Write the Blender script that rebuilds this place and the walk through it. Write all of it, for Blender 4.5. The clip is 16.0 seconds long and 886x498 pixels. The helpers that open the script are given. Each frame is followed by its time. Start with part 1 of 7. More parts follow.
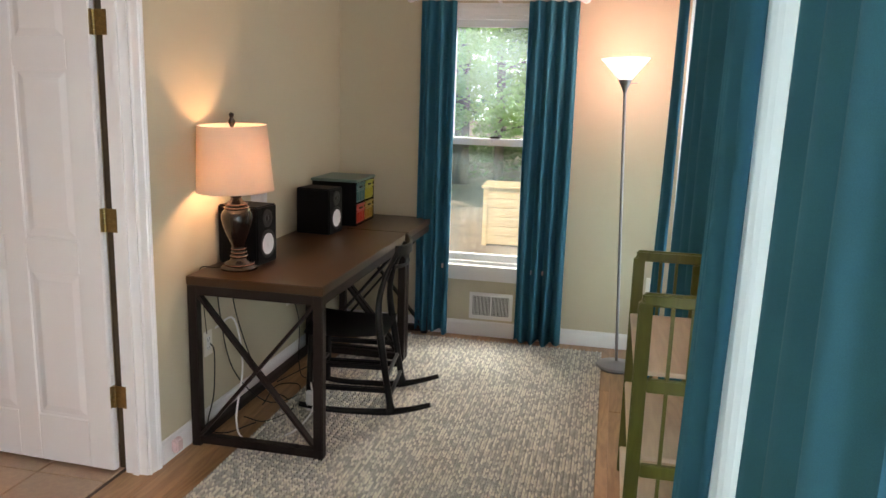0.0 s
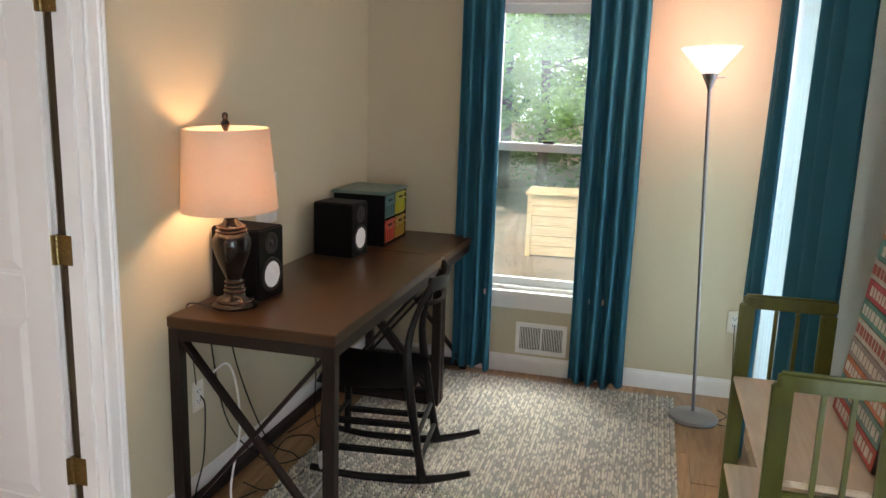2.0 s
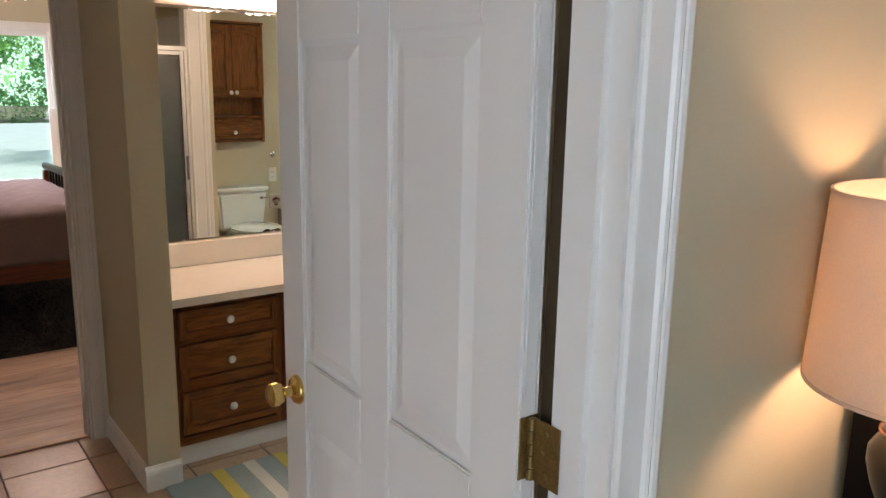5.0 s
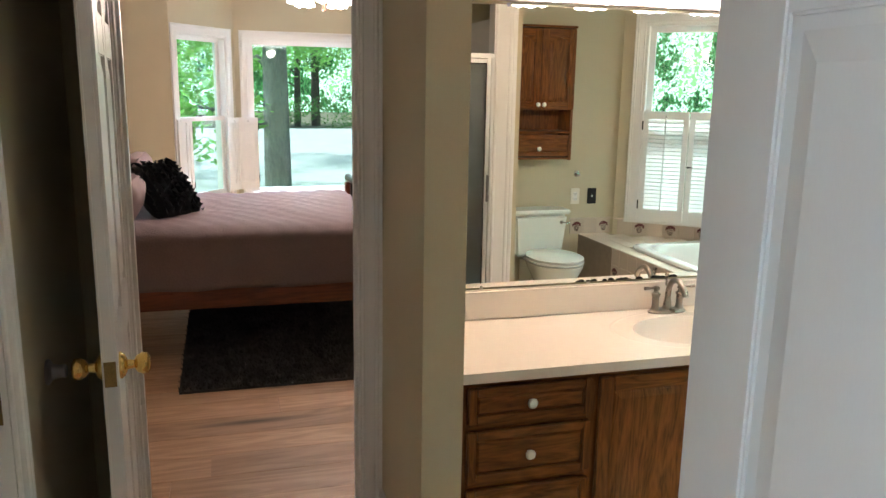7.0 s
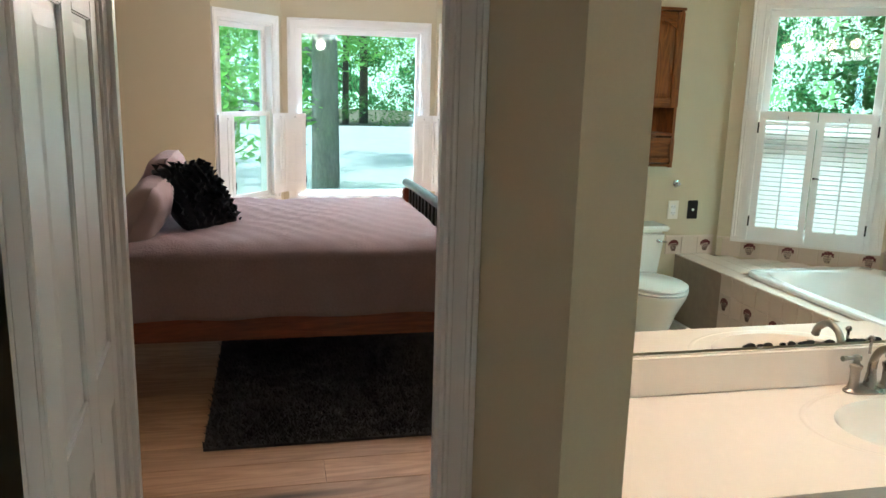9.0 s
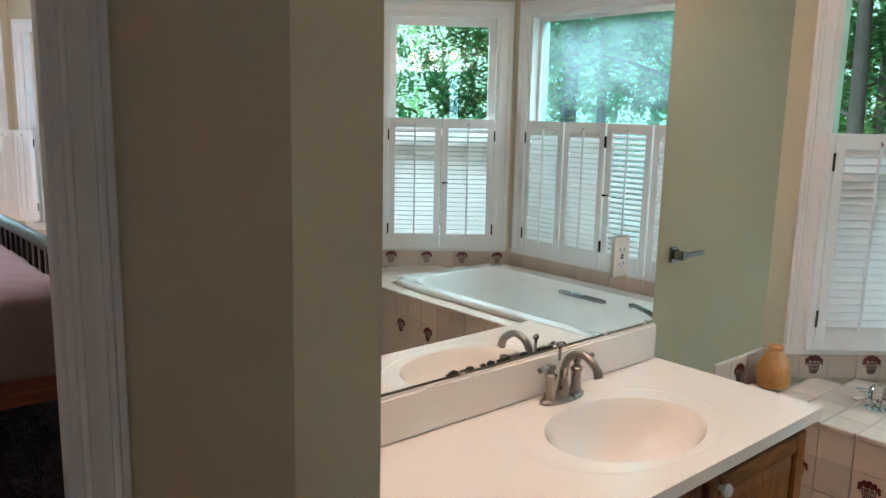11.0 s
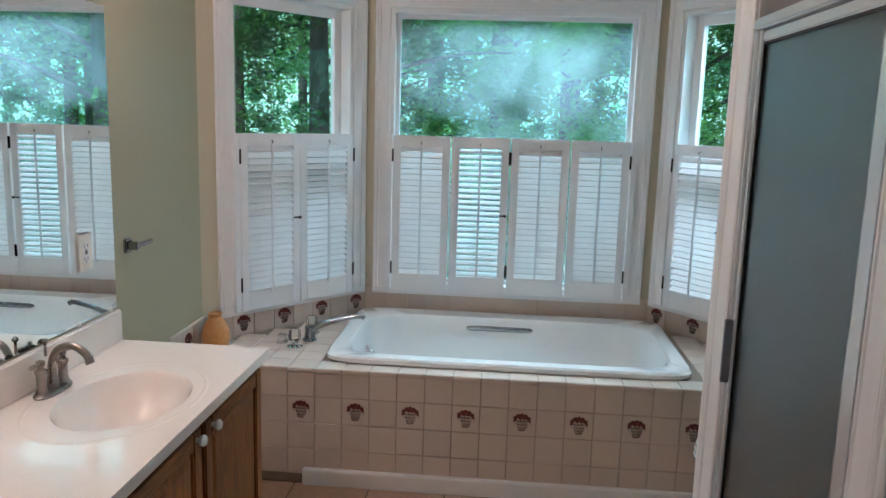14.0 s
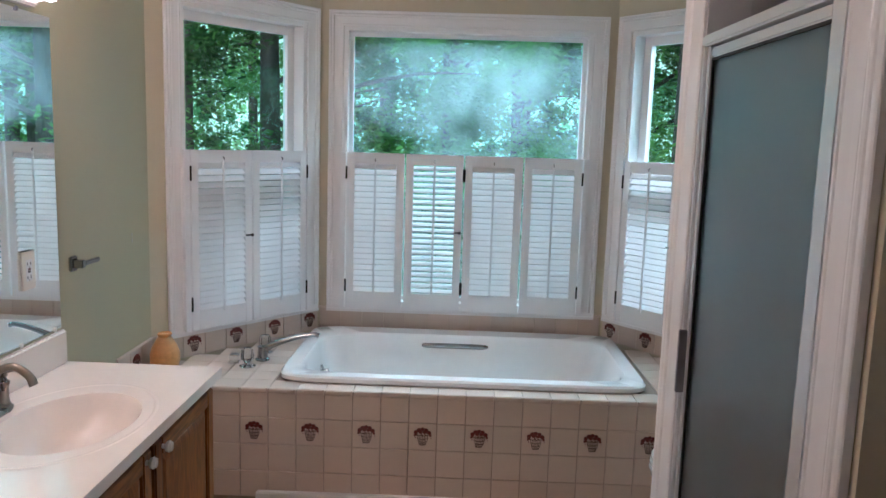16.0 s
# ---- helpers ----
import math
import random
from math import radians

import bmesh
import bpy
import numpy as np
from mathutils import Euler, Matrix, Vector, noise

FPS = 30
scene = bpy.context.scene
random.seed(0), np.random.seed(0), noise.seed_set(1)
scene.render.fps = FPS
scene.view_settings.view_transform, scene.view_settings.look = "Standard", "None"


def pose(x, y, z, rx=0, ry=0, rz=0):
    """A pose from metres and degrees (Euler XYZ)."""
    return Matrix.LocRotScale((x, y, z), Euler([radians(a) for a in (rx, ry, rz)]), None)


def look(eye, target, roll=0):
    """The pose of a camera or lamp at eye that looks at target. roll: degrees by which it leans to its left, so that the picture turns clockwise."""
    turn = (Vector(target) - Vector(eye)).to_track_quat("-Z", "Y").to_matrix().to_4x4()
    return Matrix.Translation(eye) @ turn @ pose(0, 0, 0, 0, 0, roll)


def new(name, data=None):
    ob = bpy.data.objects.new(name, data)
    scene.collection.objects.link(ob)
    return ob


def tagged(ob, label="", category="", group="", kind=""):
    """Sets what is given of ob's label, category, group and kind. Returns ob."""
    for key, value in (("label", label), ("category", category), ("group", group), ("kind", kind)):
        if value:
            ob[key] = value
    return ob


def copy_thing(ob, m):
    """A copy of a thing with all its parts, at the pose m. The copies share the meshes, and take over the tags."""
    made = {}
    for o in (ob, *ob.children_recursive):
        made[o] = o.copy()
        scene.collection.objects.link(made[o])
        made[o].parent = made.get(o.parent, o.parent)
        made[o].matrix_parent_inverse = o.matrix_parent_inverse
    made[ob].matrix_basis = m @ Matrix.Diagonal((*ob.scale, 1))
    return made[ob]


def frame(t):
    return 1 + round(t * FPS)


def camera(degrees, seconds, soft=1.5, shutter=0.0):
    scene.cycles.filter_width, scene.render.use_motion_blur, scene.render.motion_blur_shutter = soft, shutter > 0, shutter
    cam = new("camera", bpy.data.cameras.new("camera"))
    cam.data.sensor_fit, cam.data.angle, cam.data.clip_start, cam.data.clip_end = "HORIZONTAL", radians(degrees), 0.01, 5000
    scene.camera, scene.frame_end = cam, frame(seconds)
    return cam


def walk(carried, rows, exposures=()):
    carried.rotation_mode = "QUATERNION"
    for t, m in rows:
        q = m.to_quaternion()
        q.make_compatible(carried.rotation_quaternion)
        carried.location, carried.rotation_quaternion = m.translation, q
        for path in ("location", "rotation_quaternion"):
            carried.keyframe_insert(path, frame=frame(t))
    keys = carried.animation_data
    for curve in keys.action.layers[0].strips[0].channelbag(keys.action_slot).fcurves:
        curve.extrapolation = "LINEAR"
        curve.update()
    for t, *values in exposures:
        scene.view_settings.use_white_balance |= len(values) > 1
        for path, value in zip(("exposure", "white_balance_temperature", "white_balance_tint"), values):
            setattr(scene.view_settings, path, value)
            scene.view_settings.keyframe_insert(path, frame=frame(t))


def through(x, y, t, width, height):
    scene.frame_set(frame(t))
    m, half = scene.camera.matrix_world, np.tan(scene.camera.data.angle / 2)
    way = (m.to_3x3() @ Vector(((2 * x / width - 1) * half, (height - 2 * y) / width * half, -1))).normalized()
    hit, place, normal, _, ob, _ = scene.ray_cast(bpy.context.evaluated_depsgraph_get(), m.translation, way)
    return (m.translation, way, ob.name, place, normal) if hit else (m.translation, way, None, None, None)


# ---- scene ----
cam = camera(59.8, 16.0)
PATH = [
    (0, (-0.073, 0.001, 1.533), (-0.483, 1.918, 1.138), 1.8),
    (0.5, (-0.1, 0.079, 1.536), (-0.514, 1.994, 1.137), 1.9),
    (1, (-0.146, 0.223, 1.543), (-0.567, 2.136, 1.141), 1.9),
    (1.5, (-0.191, 0.432, 1.522), (-0.638, 2.341, 1.122), 1.9),
    (2, (-0.247, 0.678, 1.514), (-0.754, 2.572, 1.118), 1.8),
    (2.5, (-0.37, 0.913, 1.489), (-0.971, 2.779, 1.093), 1.7),
    (3, (-0.497, 1.145, 1.492), (-1.255, 2.952, 1.092), 1.8),
    (3.5, (-0.645, 1.362, 1.502), (-1.602, 3.071, 1.101), 1.6),
    (4, (-0.791, 1.548, 1.494), (-1.97, 3.113, 1.091), 1.6),
    (4.3, (-0.933, 1.613, 1.479), (-2.225, 3.089, 1.089), 1.8),
    (4.5, (-1.002, 1.713, 1.496), (-2.393, 3.094, 1.096), 1.6),
    (5, (-1.226, 1.853, 1.501), (-2.791, 3.028, 1.089), 1.0),
    (5.2, (-1.318, 1.911, 1.507), (-2.948, 2.995, 1.098), 1.2),
    (7.3, (-2.118, 2.078, 1.515), (-4.016, 2.566, 1.114), 1.0),
    (7.5, (-2.187, 2.087, 1.51), (-4.093, 2.546, 1.111), 1.1),
    (8, (-2.415, 2.079, 1.483), (-4.335, 2.474, 1.085), 1.0),
    (8.2, (-2.505, 2.083, 1.474), (-4.429, 2.459, 1.077), 0.9),
    (10.3, (-3.158, 2.148, 1.474), (-4.932, 2.985, 1.083), 1.5),
    (10.5, (-3.178, 2.167, 1.467), (-4.895, 3.121, 1.095), 0.7),
    (11, (-3.254, 2.156, 1.441), (-4.741, 3.445, 1.087), 1.3),
    (11.5, (-3.298, 2.092, 1.451), (-4.481, 3.667, 1.103), 1.5),
    (12, (-3.305, 1.972, 1.469), (-4.176, 3.737, 1.118), 1.5),
    (12.5, (-3.296, 1.878, 1.478), (-3.899, 3.752, 1.123), 1.6),
    (13, (-3.283, 1.804, 1.484), (-3.67, 3.734, 1.129), 1.5),
    (13.5, (-3.267, 1.751, 1.483), (-3.513, 3.705, 1.135), 1.7),
    (14, (-3.264, 1.715, 1.484), (-3.423, 3.68, 1.148), 1.7),
    (14.5, (-3.266, 1.699, 1.482), (-3.375, 3.671, 1.162), 1.7),
    (15, (-3.271, 1.697, 1.481), (-3.349, 3.673, 1.179), 1.7),
    (15.5, (-3.271, 1.702, 1.478), (-3.327, 3.68, 1.189), 1.8),
    (16, (-3.275, 1.719, 1.466), (-3.313, 3.698, 1.186), 1.8),
]
walk(cam, [(t, look(eye, target, roll)) for t, eye, target, roll in PATH], [(0, 0.60, 7400, 36), (2, 0.58, 7200, 34), (3, 0.55, 6100, 20), (3.5, 0.52, 6100, 18), (4, 0.42, 6500, 24), (5, 0.30, 6700, 30), (7.3, 0.66, 6100, 20), (8.2, 0.70, 5800, 17), (10.5, 0.26, 5800, 15), (11, 0.20, 5600, 24), (12.5, -0.08, 5200, 23), (16, 0.0, 5300, 32)])

# world and sun
SUN_EL, SUN_AZ = 58.0, 192.0
world = bpy.data.worlds.new("world")
scene.world = world
world.use_nodes = True
wn = world.node_tree
sky = wn.nodes.new("ShaderNodeTexSky")
sky.sky_type, sky.sun_disc = "NISHITA", False
sky.sun_elevation, sky.sun_rotation = radians(SUN_EL), radians(SUN_AZ)
wn.links.new(sky.outputs[0], wn.nodes["Background"].inputs[0])
wn.nodes["Background"].inputs[1].default_value = 0.15
sun = new("sun", bpy.data.lights.new("sun", "SUN"))
sun.data.energy, sun.data.angle, sun.data.color = 4.5, radians(0.5), (1.0, 0.95, 0.87)
sun_from = Vector((math.sin(radians(SUN_AZ)) * math.cos(radians(SUN_EL)), math.cos(radians(SUN_AZ)) * math.cos(radians(SUN_EL)), math.sin(radians(SUN_EL))))
sun.matrix_world = look(sun_from * 40, (0, 0, 0))


def area(name, at, target, w, h, power, color):
    lamp = new(name, bpy.data.lights.new(name, "AREA"))
    lamp.data.shape, lamp.data.size, lamp.data.size_y, lamp.data.energy, lamp.data.color = "RECTANGLE", w, h, power, color
    lamp.matrix_world = look(at, target)
    return lamp


def bulb(name, at, power, color, radius=0.03):
    lamp = new(name, bpy.data.lights.new(name, "POINT"))
    lamp.data.energy, lamp.data.color, lamp.data.shadow_soft_size = power, color, radius
    lamp.location = at
    return lamp


SKYC, LEAFC = (0.80, 0.92, 1.0), (0.80, 1.0, 0.90)
area("daylight_study", (-0.80, 5.75, 2.95), (-0.80, 4.0, 0.6), 1.6, 1.2, 170, LEAFC)
area("daylight_patio_far", (0.64, 4.12, 1.1), (-2.0, 3.7, 0.9), 0.95, 1.9, 20, SKYC)
area("daylight_patio_near", (0.64, 1.43, 1.1), (-2.0, 1.7, 0.9), 1.0, 1.9, 13, SKYC)
# added lamp at an unseen back window, brightens the study
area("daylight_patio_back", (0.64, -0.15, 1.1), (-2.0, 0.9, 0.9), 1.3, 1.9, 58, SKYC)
area("daylight_bath", (-3.25, 6.75, 2.95), (-3.25, 4.6, 0.5), 2.2, 1.2, 88, LEAFC)
area("daylight_bath_west", (-5.25, 6.1, 2.95), (-3.6, 4.6, 0.5), 1.2, 1.0, 55, LEAFC)
area("daylight_bath_east", (-1.25, 6.1, 2.95), (-2.9, 4.6, 0.5), 1.2, 1.0, 55, LEAFC)
area("daylight_bedroom", (-11.7, 2.93, 2.95), (-8.5, 2.8, 0.6), 2.4, 1.4, 720, SKYC)
bulb("table_lamp_bulb", (-1.628, 3.012, 1.215), 4.2, (1.0, 0.62, 0.30), 0.05)
bulb("floor_lamp_bulb", (-0.03, 4.42, 1.72), 5.5, (1.0, 0.56, 0.42))
for k in range(4):
    bulb("vanity_bulb", (-4.40, 3.12 + 0.24 * k, 1.95), 5.2, (1.0, 0.74, 0.48), 0.045)
for k in range(2):
    bulb("chandelier_bulb", (-7.6 + 0.3 * k, 2.75, 1.98), 17.0, (1.0, 0.82, 0.62), 0.05)


# ---- materials ----
def material(name, color, rough=0.6, metal=0.0, vary=0.12, scale=6.0, fine=60.0, bump=0.15, dark=None, stretch=(1, 1, 1), sub=0.0, coat=0.0, spec=0.5, space="Object", rnd=0.0, depth=0.002):
    """Principled surface with broad and fine variation of the base colour and a fine relief."""
    m = bpy.data.materials.new(name)
    m.use_nodes = True
    nt = m.node_tree
    N, L = nt.nodes, nt.links
    p = N["Principled BSDF"]
    p.inputs["Roughness"].default_value, p.inputs["Metallic"].default_value = rough, metal
    p.inputs["Specular IOR Level"].default_value, p.inputs["Coat Weight"].default_value = spec, coat
    tc, mp = N.new("ShaderNodeTexCoord"), N.new("ShaderNodeMapping")
    mp.inputs["Scale"].default_value = stretch
    L.new(tc.outputs[space], mp.inputs[0])
    big, small = N.new("ShaderNodeTexNoise"), N.new("ShaderNodeTexNoise")
    big.inputs["Scale"].default_value, small.inputs["Scale"].default_value = scale, fine
    big.inputs["Detail"].default_value, small.inputs["Detail"].default_value = 5, 4
    L.new(mp.outputs[0], big.inputs["Vector"])
    L.new(mp.outputs[0], small.inputs["Vector"])
    add = N.new("ShaderNodeMath")
    add.operation = "ADD"
    L.new(big.outputs["Fac"], add.inputs[0])
    L.new(small.outputs["Fac"], add.inputs[1])
    half = N.new("ShaderNodeMapRange")
    half.inputs["From Min"].default_value, half.inputs["From Max"].default_value = 0.65, 1.35
    L.new(add.outputs[0], half.inputs["Value"])
    mix = N.new("ShaderNodeMix")
    mix.data_type = "RGBA"
    lo = dark or tuple(c * (1 - vary * 1.6) for c in color)
    mix.inputs["A"].default_value, mix.inputs["B"].default_value = (*lo, 1), (*color, 1)
    L.new(half.outputs[0], mix.inputs["Factor"])
    last = mix.outputs["Result"]
    if rnd:
        info, hsv, mr = N.new("ShaderNodeObjectInfo"), N.new("ShaderNodeHueSaturation"), N.new("ShaderNodeMapRange")
        mr.inputs["To Min"].default_value, mr.inputs["To Max"].default_value = 1 - rnd, 1 + rnd
        L.new(info.outputs["Random"], mr.inputs["Value"])
        L.new(mr.outputs[0], hsv.inputs["Value"])
        L.new(last, hsv.inputs["Color"])
        last = hsv.outputs[0]
    L.new(last, p.inputs["Base Color"])
    rr = N.new("ShaderNodeMapRange")
    rr.inputs["To Min"].default_value, rr.inputs["To Max"].default_value = max(0.02, rough - 0.07), min(1, rough + 0.07)
    L.new(big.outputs["Fac"], rr.inputs["Value"])
    L.new(rr.outputs[0], p.inputs["Roughness"])
    if bump:
        b = N.new("ShaderNodeBump")
        b.inputs["Strength"].default_value, b.inputs["Distance"].default_value = bump, depth
        L.new(small.outputs["Fac"], b.inputs["Height"])
        L.new(b.outputs[0], p.inputs["Normal"])
    return m


def glow(name, color, strength, base=(0.8, 0.8, 0.8)):
    m = material(name, base, 0.4, bump=0)
    p = m.node_tree.nodes["Principled BSDF"]
    p.inputs["Emission Color"].default_value, p.inputs["Emission Strength"].default_value = (*color, 1), strength
    return m


def glassy(name, color=(0.95, 1, 0.98), rough=0.0, fog=0.0):
    m = bpy.data.materials.new(name)
    m.use_nodes = True
    nt = m.node_tree
    N, L = nt.nodes, nt.links
    p = N["Principled BSDF"]
    p.inputs["Base Color"].default_value = (*color, 1)
    p.inputs["Roughness"].default_value, p.inputs["Transmission Weight"].default_value, p.inputs["IOR"].default_value = rough, 1.0, 1.45
    if fog:
        tc, n1 = N.new("ShaderNodeTexCoord"), N.new("ShaderNodeTexNoise")
        n1.inputs["Scale"].default_value, n1.inputs["Detail"].default_value = 3.2, 3
        L.new(tc.outputs["Object"], n1.inputs["Vector"])
        gr = N.new("ShaderNodeMapRange")
        gr.inputs["From Min"].default_value, gr.inputs["From Max"].default_value, gr.inputs["To Max"].default_value = 0.30, 0.66, fog
        L.new(n1.outputs["Fac"], gr.inputs["Value"])
        mx, tl = N.new("ShaderNodeMixShader"), N.new("ShaderNodeBsdfTranslucent")
        tl.inputs[0].default_value = (0.75, 0.95, 1.0, 1)
        L.new(gr.outputs[0], mx.inputs[0])
        L.new(p.outputs[0], mx.inputs[1])
        L.new(tl.outputs[0], mx.inputs[2])
        L.new(mx.outputs[0], N["Material Output"].inputs[0])
    return m


def cloth(name, color, weave=900.0, rough=0.85, through=0.0, tint=None, slub=0.15, glowc=None, glows=0.0):
    """Woven cloth; through: the share of light that passes."""
    m = material(name, color, rough, vary=slub, scale=5, fine=weave, bump=0.25, spec=0.2)
    nt = m.node_tree
    N, L = nt.nodes, nt.links
    p = N["Principled BSDF"]
    if glows:
        p.inputs["Emission Color"].default_value, p.inputs["Emission Strength"].default_value = (*glowc, 1), glows
    if through:
        mx, tl = N.new("ShaderNodeMixShader"), N.new("ShaderNodeBsdfTranslucent")
        tl.inputs[0].default_value = (*(tint or color), 1)
        mx.inputs[0].default_value = through
        L.new(p.outputs[0], mx.inputs[1])
        L.new(tl.outputs[0], mx.inputs[2])
        L.new(mx.outputs[0], N["Material Output"].inputs[0])
    return m


def wood(name, light, dark, rough=0.4, ring=14.0, along="x", rnd=0.0, coat=0.0, knots=False):
    """Wood with its grain along one object axis."""
    m = bpy.data.materials.new(name)
    m.use_nodes = True
    nt = m.node_tree
    N, L = nt.nodes, nt.links
    p = N["Principled BSDF"]
    tc, mp = N.new("ShaderNodeTexCoord"), N.new("ShaderNodeMapping")
    mp.inputs["Scale"].default_value = {"x": (0.12, 1, 1), "y": (1, 0.12, 1), "z": (1, 1, 0.12)}[along]
    L.new(tc.outputs["Object"], mp.inputs[0])
    vec = mp.outputs[0]
    info = N.new("ShaderNodeObjectInfo")
    sh, mul = N.new("ShaderNodeVectorMath"), N.new("ShaderNodeVectorMath")
    mul.operation, mul.inputs[1].default_value = "SCALE", (1, 1, 1)
    comb = N.new("ShaderNodeCombineXYZ")
    for k in range(3):
        L.new(info.outputs["Random"], comb.inputs[k])
    L.new(comb.outputs[0], mul.inputs[0])
    mul.inputs["Scale"].default_value = 37.0
    L.new(vec, sh.inputs[0])
    L.new(mul.outputs[0], sh.inputs[1])
    n1, n2, n3 = (N.new("ShaderNodeTexNoise") for _ in range(3))
    for n, s, d, q in ((n1, ring, 3, 1.6), (n2, ring * 9, 5, 0.3), (n3, ring * 0.22, 2, 0.0)):
        n.inputs["Scale"].default_value, n.inputs["Detail"].default_value, n.inputs["Distortion"].default_value = s, d, q
        L.new(sh.outputs[0], n.inputs["Vector"])
    wv = N.new("ShaderNodeMath")
    wv.operation = "PINGPONG"
    wv.inputs[1].default_value = 0.11
    L.new(n1.outputs["Fac"], wv.inputs[0])
    a = N.new("ShaderNodeMath")
    a.operation = "MULTIPLY_ADD"
    a.inputs[1].default_value = 5.0
    L.new(wv.outputs[0], a.inputs[0])
    L.new(n2.outputs["Fac"], a.inputs[2])
    mr = N.new("ShaderNodeMapRange")
    mr.inputs["From Min"].default_value, mr.inputs["From Max"].default_value = 0.35, 1.1
    L.new(a.outputs[0], mr.inputs["Value"])
    mix = N.new("ShaderNodeMix")
    mix.data_type = "RGBA"
    mix.inputs["A"].default_value, mix.inputs["B"].default_value = (*dark, 1), (*light, 1)
    L.new(mr.outputs[0], mix.inputs["Factor"])
    last = mix.outputs["Result"]
    if knots:
        v = N.new("ShaderNodeTexVoronoi")
        v.inputs["Scale"].default_value = 2.2
        mp2 = N.new("ShaderNodeMapping")
        mp2.inputs["Scale"].default_value = {"x": (0.5, 1, 1), "y": (1, 0.5, 1), "z": (1, 1, 0.5)}[along]
        L.new(sh.outputs[0], v.inputs["Vector"])
        kr = N.new("ShaderNodeMapRange")
        kr.inputs["From Min"].default_value, kr.inputs["From Max"].default_value = 0.02, 0.09
        L.new(v.outputs["Distance"], kr.inputs["Value"])
        km = N.new("ShaderNodeMix")
        km.data_type = "RGBA"
        km.inputs["A"].default_value = (*(c * 0.25 for c in dark), 1)
        L.new(kr.outputs[0], km.inputs["Factor"])
        L.new(last, km.inputs["B"])
        last = km.outputs["Result"]
    hsv, vr = N.new("ShaderNodeHueSaturation"), N.new("ShaderNodeMapRange")
    vr.inputs["To Min"].default_value, vr.inputs["To Max"].default_value = 1 - rnd, 1 + rnd
    vm = N.new("ShaderNodeMath")
    vm.operation = "ADD"
    vm.inputs[1].default_value = 0.0
    L.new(info.outputs["Random"], vr.inputs["Value"])
    L.new(vr.outputs[0], hsv.inputs["Value"])
    L.new(last, hsv.inputs["Color"])
    L.new(hsv.outputs[0], p.inputs["Base Color"])
    rr = N.new("ShaderNodeMapRange")
    rr.inputs["To Min"].default_value, rr.inputs["To Max"].default_value = rough - 0.08, rough + 0.1
    L.new(n2.outputs["Fac"], rr.inputs["Value"])
    L.new(rr.outputs[0], p.inputs["Roughness"])
    p.inputs["Coat Weight"].default_value, p.inputs["Coat Roughness"].default_value = coat, 0.2
    b = N.new("ShaderNodeBump")
    b.inputs["Strength"].default_value, b.inputs["Distance"].default_value = 0.06, 0.0001
    L.new(n2.outputs["Fac"], b.inputs["Height"])
    L.new(b.outputs[0], p.inputs["Normal"])
    return m


M_WALL = material("wall_paint", (0.55, 0.49, 0.35), 0.50, vary=0.03, scale=1.2, fine=220, bump=0.22, depth=0.0006)
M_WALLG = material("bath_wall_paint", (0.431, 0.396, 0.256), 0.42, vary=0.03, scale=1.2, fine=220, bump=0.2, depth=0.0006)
M_CEIL = material("ceiling_paint", (0.82, 0.82, 0.79), 0.8, vary=0.03, scale=2, fine=160, bump=0.4)
M_TRIM = material("trim_paint", (0.80, 0.79, 0.78), 0.30, vary=0.02, scale=3, fine=90, bump=0.0, depth=0.0006)
M_DOOR = material("door_paint", (0.80, 0.785, 0.77), 0.33, vary=0.02, scale=3, fine=140, bump=0.05, stretch=(4, 4, 0.5), depth=0.0006)
M_OAK = wood("oak_floor", (0.46, 0.26, 0.125), (0.30, 0.155, 0.07), 0.36, 9, "y", rnd=0.2)
M_OAKB = wood("knotty_floor", (0.50, 0.30, 0.17), (0.33, 0.18, 0.09), 0.45, 7, "y", rnd=0.16, knots=True)
M_CAB = wood("cabinet_wood", (0.245, 0.086, 0.017), (0.095, 0.030, 0.006), 0.36, 16, "z", rnd=0.05, coat=0.1)
M_CABH = wood("cabinet_wood_level", (0.245, 0.086, 0.017), (0.095, 0.030, 0.006), 0.36, 16, "y", rnd=0.05, coat=0.1)
for _m in (M_CAB, M_CABH):
    _m.node_tree.nodes["Principled BSDF"].inputs["Specular IOR Level"].default_value = 0.22
M_BEDW = wood("cherry_wood", (0.22, 0.055, 0.022), (0.10, 0.022, 0.01), 0.3, 8, "y", coat=0.3)
M_DESK = material("desk_wood", (0.052, 0.024, 0.009), 0.30, vary=0.10, scale=3, fine=40, bump=0.0, stretch=(1, 0.15, 1), coat=0.0, spec=0.4)
M_STEEL = material("desk_steel", (0.016, 0.010, 0.008), 0.45, 0.1, 0.2, 8, 300, 0.15, spec=0.3)
M_BLACKW = material("black_lacquer", (0.004, 0.004, 0.0045), 0.33, vary=0.2, scale=8, fine=120, bump=0.08, spec=0.3)
M_GREEN = wood("green_paint", (0.115, 0.13, 0.022), (0.085, 0.10, 0.016), 0.35, 8, "z", coat=0.2)
M_SHELF = wood("pale_shelf", (0.72, 0.60, 0.46), (0.62, 0.50, 0.38), 0.5, 8, "y")
M_TEAL = cloth("blue_curtain_cloth", (0.026, 0.185, 0.275), through=0.10, tint=(0.03, 0.32, 0.44), weave=700)
M_SHEER = cloth("white_sheer", (0.72, 0.75, 0.78), through=0.6, tint=(0.9, 0.95, 0.97), slub=0.04)
M_RUG = material("rug_yarn", (0.50, 0.48, 0.44), 0.95, vary=0.35, scale=30, fine=320, bump=0.6, dark=(0.16, 0.16, 0.17), spec=0.1)
